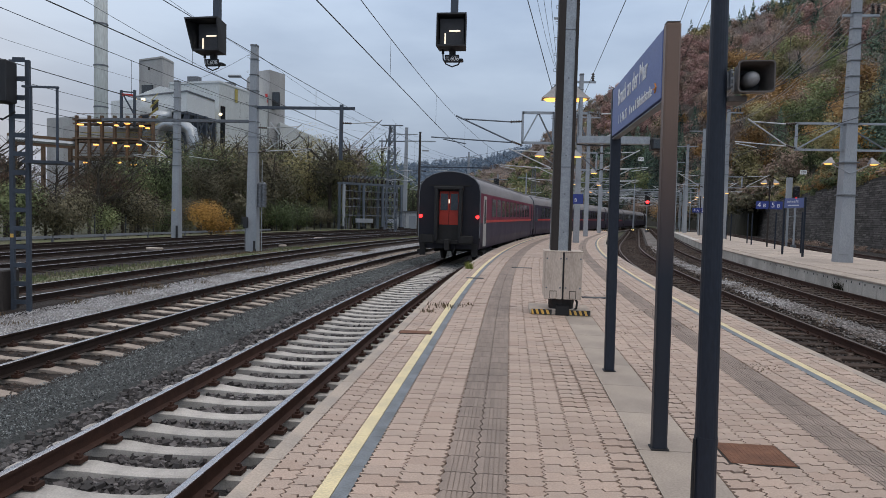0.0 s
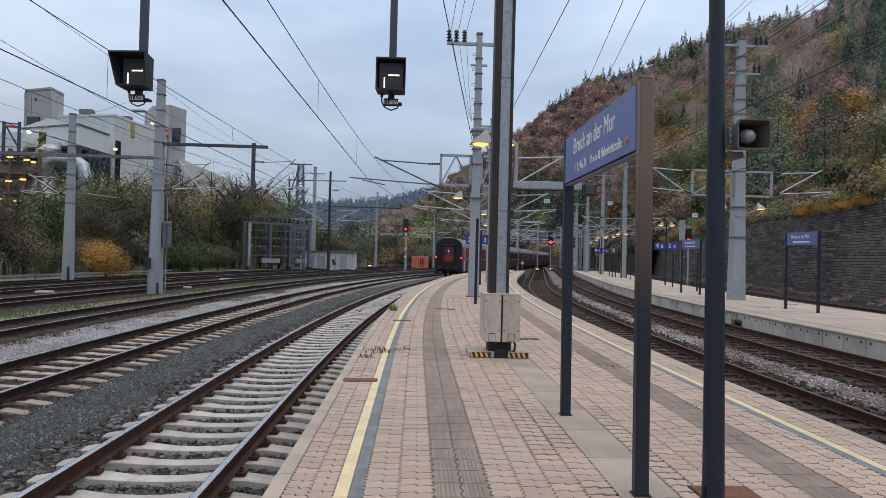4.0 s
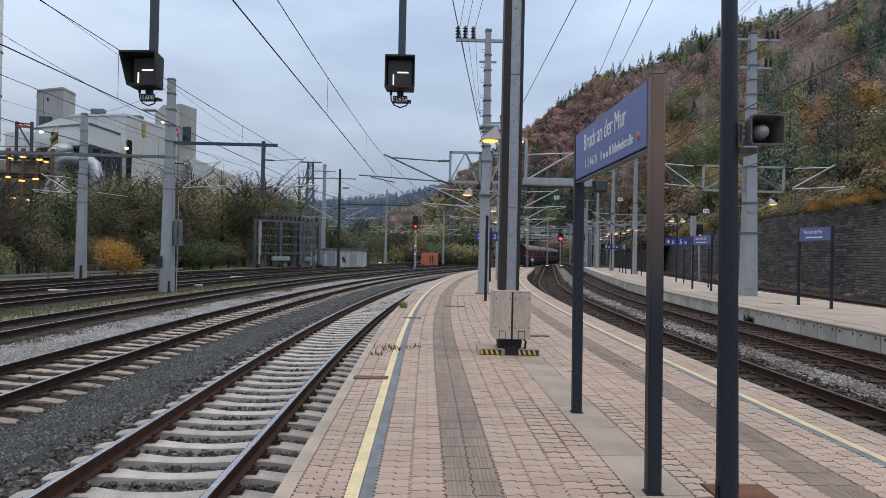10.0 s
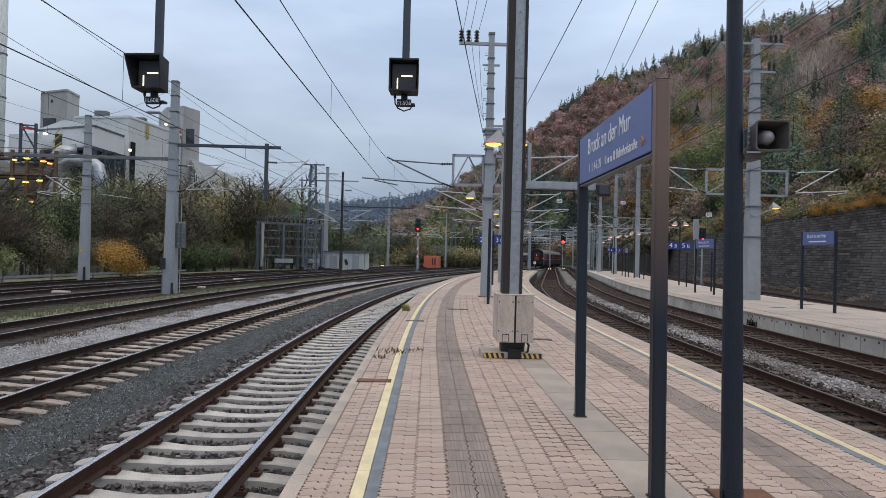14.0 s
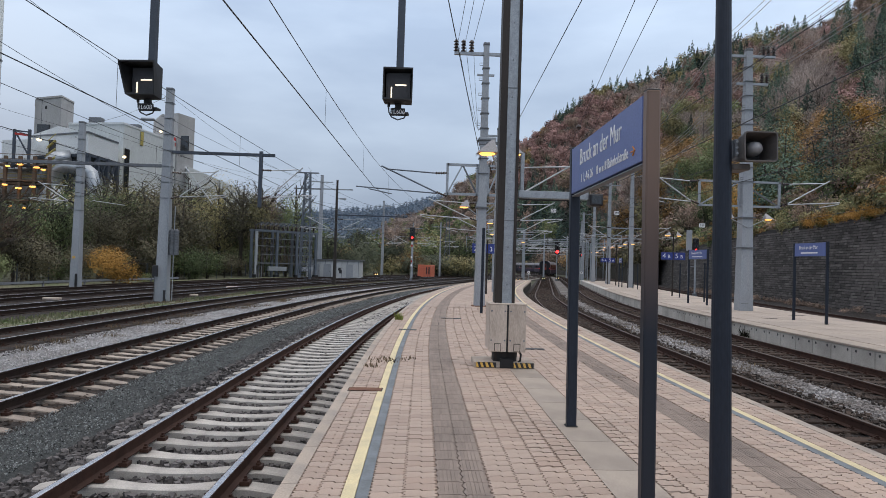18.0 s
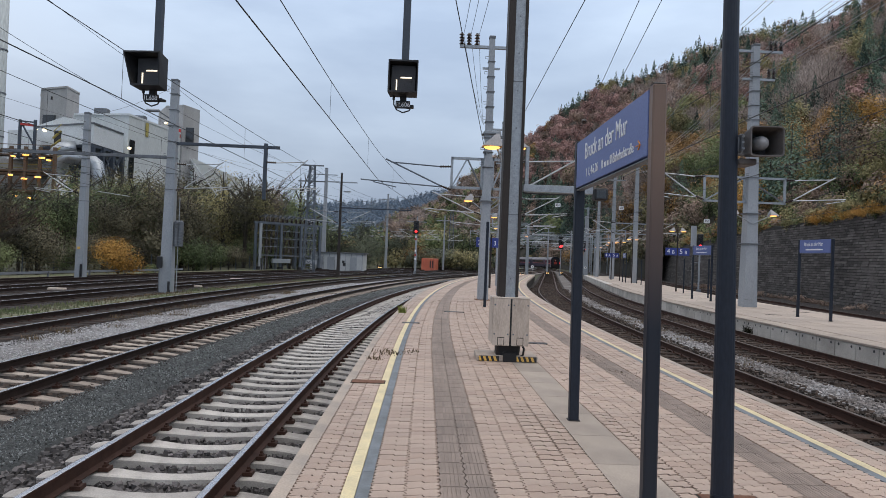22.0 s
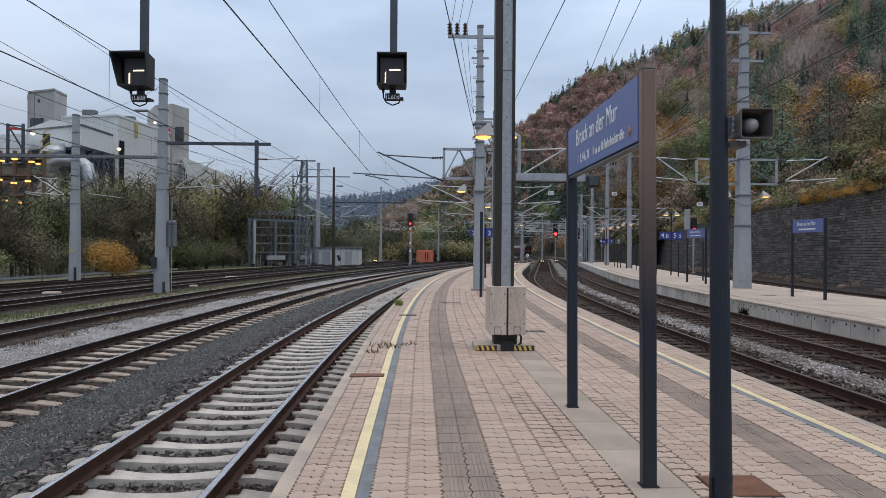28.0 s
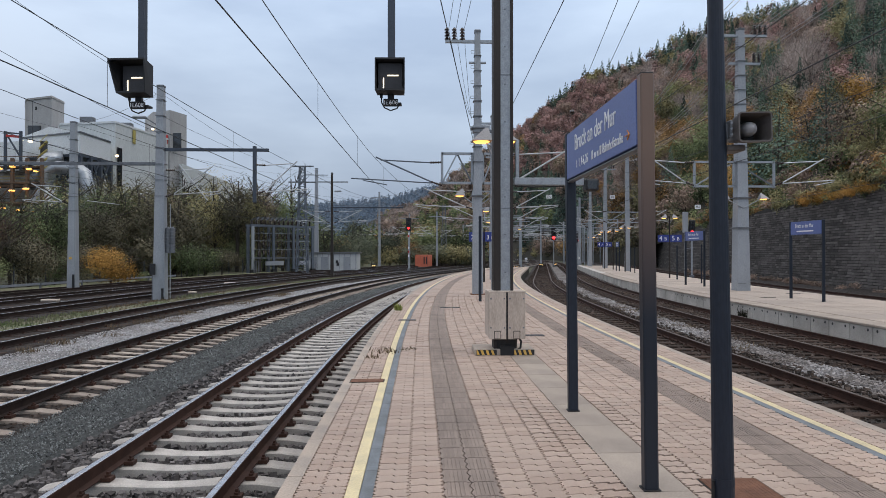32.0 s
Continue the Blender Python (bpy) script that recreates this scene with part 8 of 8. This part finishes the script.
span((-13.7, 35.9, 10.2), (-14.7, 96.0, 13.0), 1.2)
span((-13.7, 35.9, 9.0), (-8.85, 68.0, 9.4), 0.6)
span((-13.7, 35.9, 10.0), (-10.5, -10.0, 11.0), 0.8)
span((-13.7, 35.9, 8.0), (-12.3, 11.0, 8.3), 0.3)
span((-23.0, 45.2, 10.3), (-13.7, 35.9, 10.3), 0.3)
span((-23.0, 45.2, 9.8), (-24.0, -5.0, 10.8), 1.0)
span((-23.0, 45.2, 8.6), (-22.0, -5.0, 9.8), 1.0)
span((-23.0, 45.2, 10.3), (-14.7, 96.0, 13.0), 1.0)
span((-14.7, 84.3, 13.4), (-14.7, 96.0, 13.4), 0.2)
for z in (6.2, 6.5, 7.6):
    span((-13.9, 60.0, z), (14.8, 110.0, z + 0.5), 0.4)
for x0, y0, x1, y1, z in ((-14.7, 96, -7.4, 124, 11.5), (-7.4, 124, 13.0, 150, 9.5), (-8.85, 68, -1.6, 108, 7.8), (-1.6, 108, 14.8, 108, 7.0), (3.4, 128, 20.6, 136, 8.0), (14.8, 108, 27.5, 150, 8.2), (17.8, 116, 36, 165, 8.0), (7.0, 58, 14.8, 108, 7.4), (10.2, 74, 17.8, 116, 7.0),
                          (-8.85, 68, 7.0, 58, 6.6), (-8.85, 68, 4.4, 43, 6.9), (21.9, 70.6, 10.2, 74, 7.2), (24.0, 85.3, 10.2, 74, 6.6), (25.2, 97.5, 14.8, 108, 6.9), (28.6, 118, 13, 150, 7.5)):
    span((x0, y0, z), (x1, y1, z), 0.35)
for x, y, z in ((11.75, 60.0, 6.85), (19.3, 66.0, 7.35), (23.3, 55.0, 5.6)):
    b = thing("line_marker", (x, y, z), radians(-8), "small white numbered plate hung on the wire", "marker", "line markers")
    part("plate", Mesh().box(-0.24, -0.02, -0.17, 0.24, 0.0, 0.17, 0.03), "white", b)
    words("350", 0.26, "black", b, (0, -0.024, -0.09), (radians(90), 0, 0), align="CENTER")
    part("hanger", Mesh().rod((0, 0, 0.2), (0, 0, 1.0), 0.012), "wire", b)

# ---- the train ----
C_LEN, C_W = 26.2, 1.40


def ring(y, w, z0, z_eave, z_top, n=7):
    """A coach's outline at y: straight sides, a rounded roof."""
    p = [(-w + 0.06, y, z0), (-w, y, z0 + 0.5), (-w, y, z_eave)]
    for i in range(1, n):
        a = math.pi * (1 - i / n)
        p.append((w * math.cos(a) * 1.0, y, z_eave + (z_top - z_eave) * math.sin(a) ** 0.85))
    p += [(w, y, z_eave), (w, y, z0 + 0.5), (w - 0.06, y, z0)]
    return p


def coach(look_, tail=False, label="", windows=11):
    """A passenger coach; rail top is z = 0, its middle is the origin, it runs towards +y."""
    c = thing("railway_coach", (0, 0, 0), 0, label, "railway coach", "train coaches")
    h = C_LEN / 2
    upper, lower, band_, roof_ = look_
    side = Mesh()
    z0, ze, zt = 0.62, 3.10, 4.02
    for s in (-1, 1):
        w = C_W * s
        side.add([(w - 0.06 * s, -h, z0), (w - 0.06 * s, h, z0), (w, h, z0 + 0.45), (w, -h, z0 + 0.45), (w, h, 1.80), (w, -h, 1.80)], [(0, 1, 2, 3), (3, 2, 4, 5)])
    side.add([(-C_W + 0.06, -h, z0), (C_W - 0.06, -h, z0), (C_W - 0.06, h, z0), (-C_W + 0.06, h, z0)], [(0, 1, 2, 3)])
    part("lower_body", side, lower, c)
    up = Mesh()
    for s in (-1, 1):
        w = C_W * s
        up.add([(w, -h, 1.80), (w, h, 1.80), (w, h, ze), (w, -h, ze)], [(0, 1, 2, 3)])
    part("upper_body", up, upper, c)
    r = Mesh()
    prof = [q for q in ring(0, C_W, z0, ze, zt, 10)][2:-2]
    r.strip([[(x, y, z) for x, _, z in prof] for y in (-h, h)])
    rf = part("roof", r, roof_, c, smooth=True)
    for x in (-0.95, -0.5, 0.5, 0.95):
        z = ze + (zt - ze) * (1 - (x / C_W) ** 2) ** 0.42
        part("roof_rib", Mesh().box(x - 0.04, -h + 0.4, z - 0.02, x + 0.04, h - 0.4, z + 0.025), roof_, rf)
    for s in (-1, 1):
        w = C_W * s
        part("stripe", Mesh().box(w - 0.006, -h + 0.9, 1.80, w + 0.006, h - 0.9, 1.92), band_, c, "thin coloured stripe")
        for i in range(windows):
            y0 = -h + 3.3 + i * (C_LEN - 6.6) / windows
            y1 = y0 + (C_LEN - 6.6) / windows * 0.74
            wd = part("window", Mesh().box(w - 0.012, y0, 2.05, w + 0.012, y1, 2.95, 0.01), "glass", c)
            part("window_frame", Mesh().box(w - 0.008, y0 - 0.04, 2.01, w + 0.008, y1 + 0.04, 2.99), upper, wd)
        for y in (-h + 0.75, h - 1.75):
            d = part("door", Mesh().box(w - 0.012, y, 0.72, w + 0.014, y + 0.80, 3.0, 0.01), "coach_pale" if tail and y < 0 else lower, c, "pale grey entrance door" if tail and y < 0 else "")
            part("door_window", Mesh().box(w - 0.018, y + 0.2, 1.75, w + 0.018, y + 0.62, 2.85), "glass", d)
            part("step", Mesh().box(w - 0.25, y, 0.35, w + 0.02, y + 0.95, 0.5), "under", d)
    for y in (-h, h):
        s = -1 if y < 0 else 1
        e = Mesh()
        o = ring(y, C_W, z0, ze, zt, 10)
        o2 = [(x * 0.97, y + s * 0.10, z) for x, _, z in o]
        e.add(o + o2, [tuple(range(len(o), 2 * len(o)))] + [(i, (i + 1) % len(o), len(o) + (i + 1) % len(o), len(o) + i) for i in range(len(o))])
        en = part("end_wall", e, "coach_end", c, "dark end wall")
        part("end_rim", Mesh().pipe([(x * 0.985, y + s * 0.06, z) for x, _, z in o[1:-1]], 0.035, 6), "galv_dark", en)
        gw = Mesh()
        yy = y + s * 0.10
        for x0, x1, za, zb in ((-0.62, -0.46, 0.95, 3.25), (0.46, 0.62, 0.95, 3.25), (-0.66, 0.66, 3.22, 3.36)):
            gw.box(x0, min(yy, yy + s * 0.28), za, x1, max(yy, yy + s * 0.28), zb, 0.03)
        part("gangway_bellows", gw, "rubber", en)
        part("gangway_plate", Mesh().box(-0.5, min(yy, yy + s * 0.25), 0.85, 0.5, max(yy, yy + s * 0.25), 1.0), "under", en)
        if tail and y < 0:
            for x0, x1 in ((-0.44, -0.012), (0.012, 0.44)):
                d = part("gangway_door", Mesh().box(x0, yy - 0.03, 1.68, x1, yy - 0.005, 3.15, 0.006), "coach_door", en, "red gangway door")
                part("door_pane", Mesh().box(x0 + 0.05, yy - 0.036, 2.32, x1 - 0.05, yy - 0.0305, 3.05), "glass", d)
            part("kick_plate", Mesh().box(-0.44, yy - 0.04, 1.0, 0.44, yy - 0.01, 1.67), "under", en)
            part("door_lamp", Mesh().box(-0.02, yy - 0.06, 2.62, 0.02, yy - 0.04, 2.8), "bar_lamp", en)
            part("roof_rail", Mesh().box(-0.95, yy - 0.04, 3.38, 0.95, yy, 3.44), "under", en)
            for x in (-1.28, 1.28):
                part("tail_lamp", Mesh().turn([(0.03, yy - 0.10), (0.07, yy - 0.09), (0.075, yy - 0.02)], 14, (x, 0, 2.04), "y"), "red_lamp", en, "lit red tail lamp")
        for x in (-0.875, 0.875):
            bf = part("buffer", Mesh().rod((x, y + s * 0.1, 1.05 - 0.55 + 0.55), (x, y + s * 0.55, 1.05), 0.11, n=12), "under", c)
            part("buffer_plate", Mesh().box(x - 0.32, min(y + s * 0.55, y + s * 0.62), 0.85, x + 0.32, max(y + s * 0.55, y + s * 0.62), 1.25, 0.05), "under", bf)
        part("coupling", Mesh().box(-0.10, min(y, y + s * 0.5), 0.55, 0.10, max(y, y + s * 0.5), 1.05, 0.03), "under", c)
        part("brake_hose", Mesh().pipe([(0.3, y + s * 0.1, 0.9), (0.33, y + s * 0.3, 0.6), (0.25, y + s * 0.35, 0.45)], 0.03, 6), "rubber", c)
        part("end_steps", Mesh().box(-1.3, min(y, y + s * 0.15), 0.3, -1.05, max(y, y + s * 0.15), 0.85).box(1.05, min(y, y + s * 0.15), 0.3, 1.3, max(y, y + s * 0.15), 0.85), "under", c)
    for y in (-9.5, 9.5):
        bg = part("bogie", Mesh().box(-1.15, y - 1.7, 0.35, -0.95, y + 1.7, 0.75, 0.05).box(0.95, y - 1.7, 0.35, 1.15, y + 1.7, 0.75, 0.05).box(-0.95, y - 0.3, 0.4, 0.95, y + 0.3, 0.7), "under", c)
        for yy in (y - 1.25, y + 1.25):
            for x in (-0.75, 0.75):
                part("wheel", Mesh().rod((x - 0.065, yy, 0.46), (x + 0.065, yy, 0.46), 0.46, n=20), "under", bg)
            part("axle", Mesh().rod((-0.7, yy, 0.46), (0.7, yy, 0.46), 0.08), "under", bg)
    for x in (-0.9, 0.5):
        part("underframe_box", Mesh().box(x, -4.5, 0.3, x + 0.5, 4.0, 0.66, 0.03), "under", c)
    return c


PLUM = ("coach_plum", "coach_dark", "coach_red", "coach_roof")
BLUE = ("coach_dark", "coach_dark", "coach_red", "coach_roof")
GREY = ("coach_grey", "coach_dark", "coach_grey", "coach_roof")
MIXED = ("coach_grey", "coach_dark", "coach_red", "coach_roof")
tail_coach = coach(PLUM, True, "plum and dark blue coach with red stripe and lit tail lamps")
blue_coach = coach(BLUE, False, "dark blue sleeping coach with a red stripe")
grey_coach = coach(GREY, False, "blue-grey coach with a grey roof")
mixed_coach = coach(MIXED, False, "dark blue-grey coach with a red stripe")
TRAIN = [tail_coach, blue_coach, copy_thing(blue_coach, pose(0, 0, 0)), mixed_coach, grey_coach, copy_thing(grey_coach, pose(0, 0, 0)), copy_thing(grey_coach, pose(0, 0, 0)),
         copy_thing(grey_coach, pose(0, 0, 0))]
# seconds, and the tail's way along the line
RUN = [(0, 29.0), (1, 38.7), (2, 48.4), (3, 58.0), (4.5, 71.5), (6, 84.6), (8, 101.5), (10, 115.5), (13, 136), (16, 158), (18, 178), (20, 199), (23, 226), (25, 247), (28, 273), (29, 281), (32, 308)]


def way(t):
    """The tail's place along the line: a smooth curve through RUN."""
    ts, ss = [q[0] for q in RUN], [q[1] for q in RUN]
    i = min(max(int(np.searchsorted(ts, t)) - 1, 0), len(ts) - 2)

    def slope(k):
        a, b = max(k - 1, 0), min(k + 1, len(ts) - 1)
        return (ss[b] - ss[a]) / (ts[b] - ts[a])
    h = ts[i + 1] - ts[i]
    u = (t - ts[i]) / h
    m0, m1 = slope(i) * h, slope(i + 1) * h
    return (2 * u ** 3 - 3 * u * u + 1) * ss[i] + (u ** 3 - 2 * u * u + u) * m0 + (3 * u * u - 2 * u ** 3) * ss[i + 1] + (u ** 3 - u * u) * m1


# ---- what moves ----
def motions():
    for n, car in enumerate(TRAIN):
        rows = []
        for i in range(65):
            t = i * 0.5
            s = way(t) + 0.45 + C_LEN / 2 + n * (C_LEN + 0.9)
            a, b = LINE_L.at(s - 9.5), LINE_L.at(s + 9.5)
            turn = math.degrees(math.atan2(-(b[0] - a[0]), b[1] - a[1]))
            rows.append((t, pose((a[0] + b[0]) / 2, (a[1] + b[1]) / 2, RAIL, 0, 0, turn)))
        walk(car, rows)


motions()
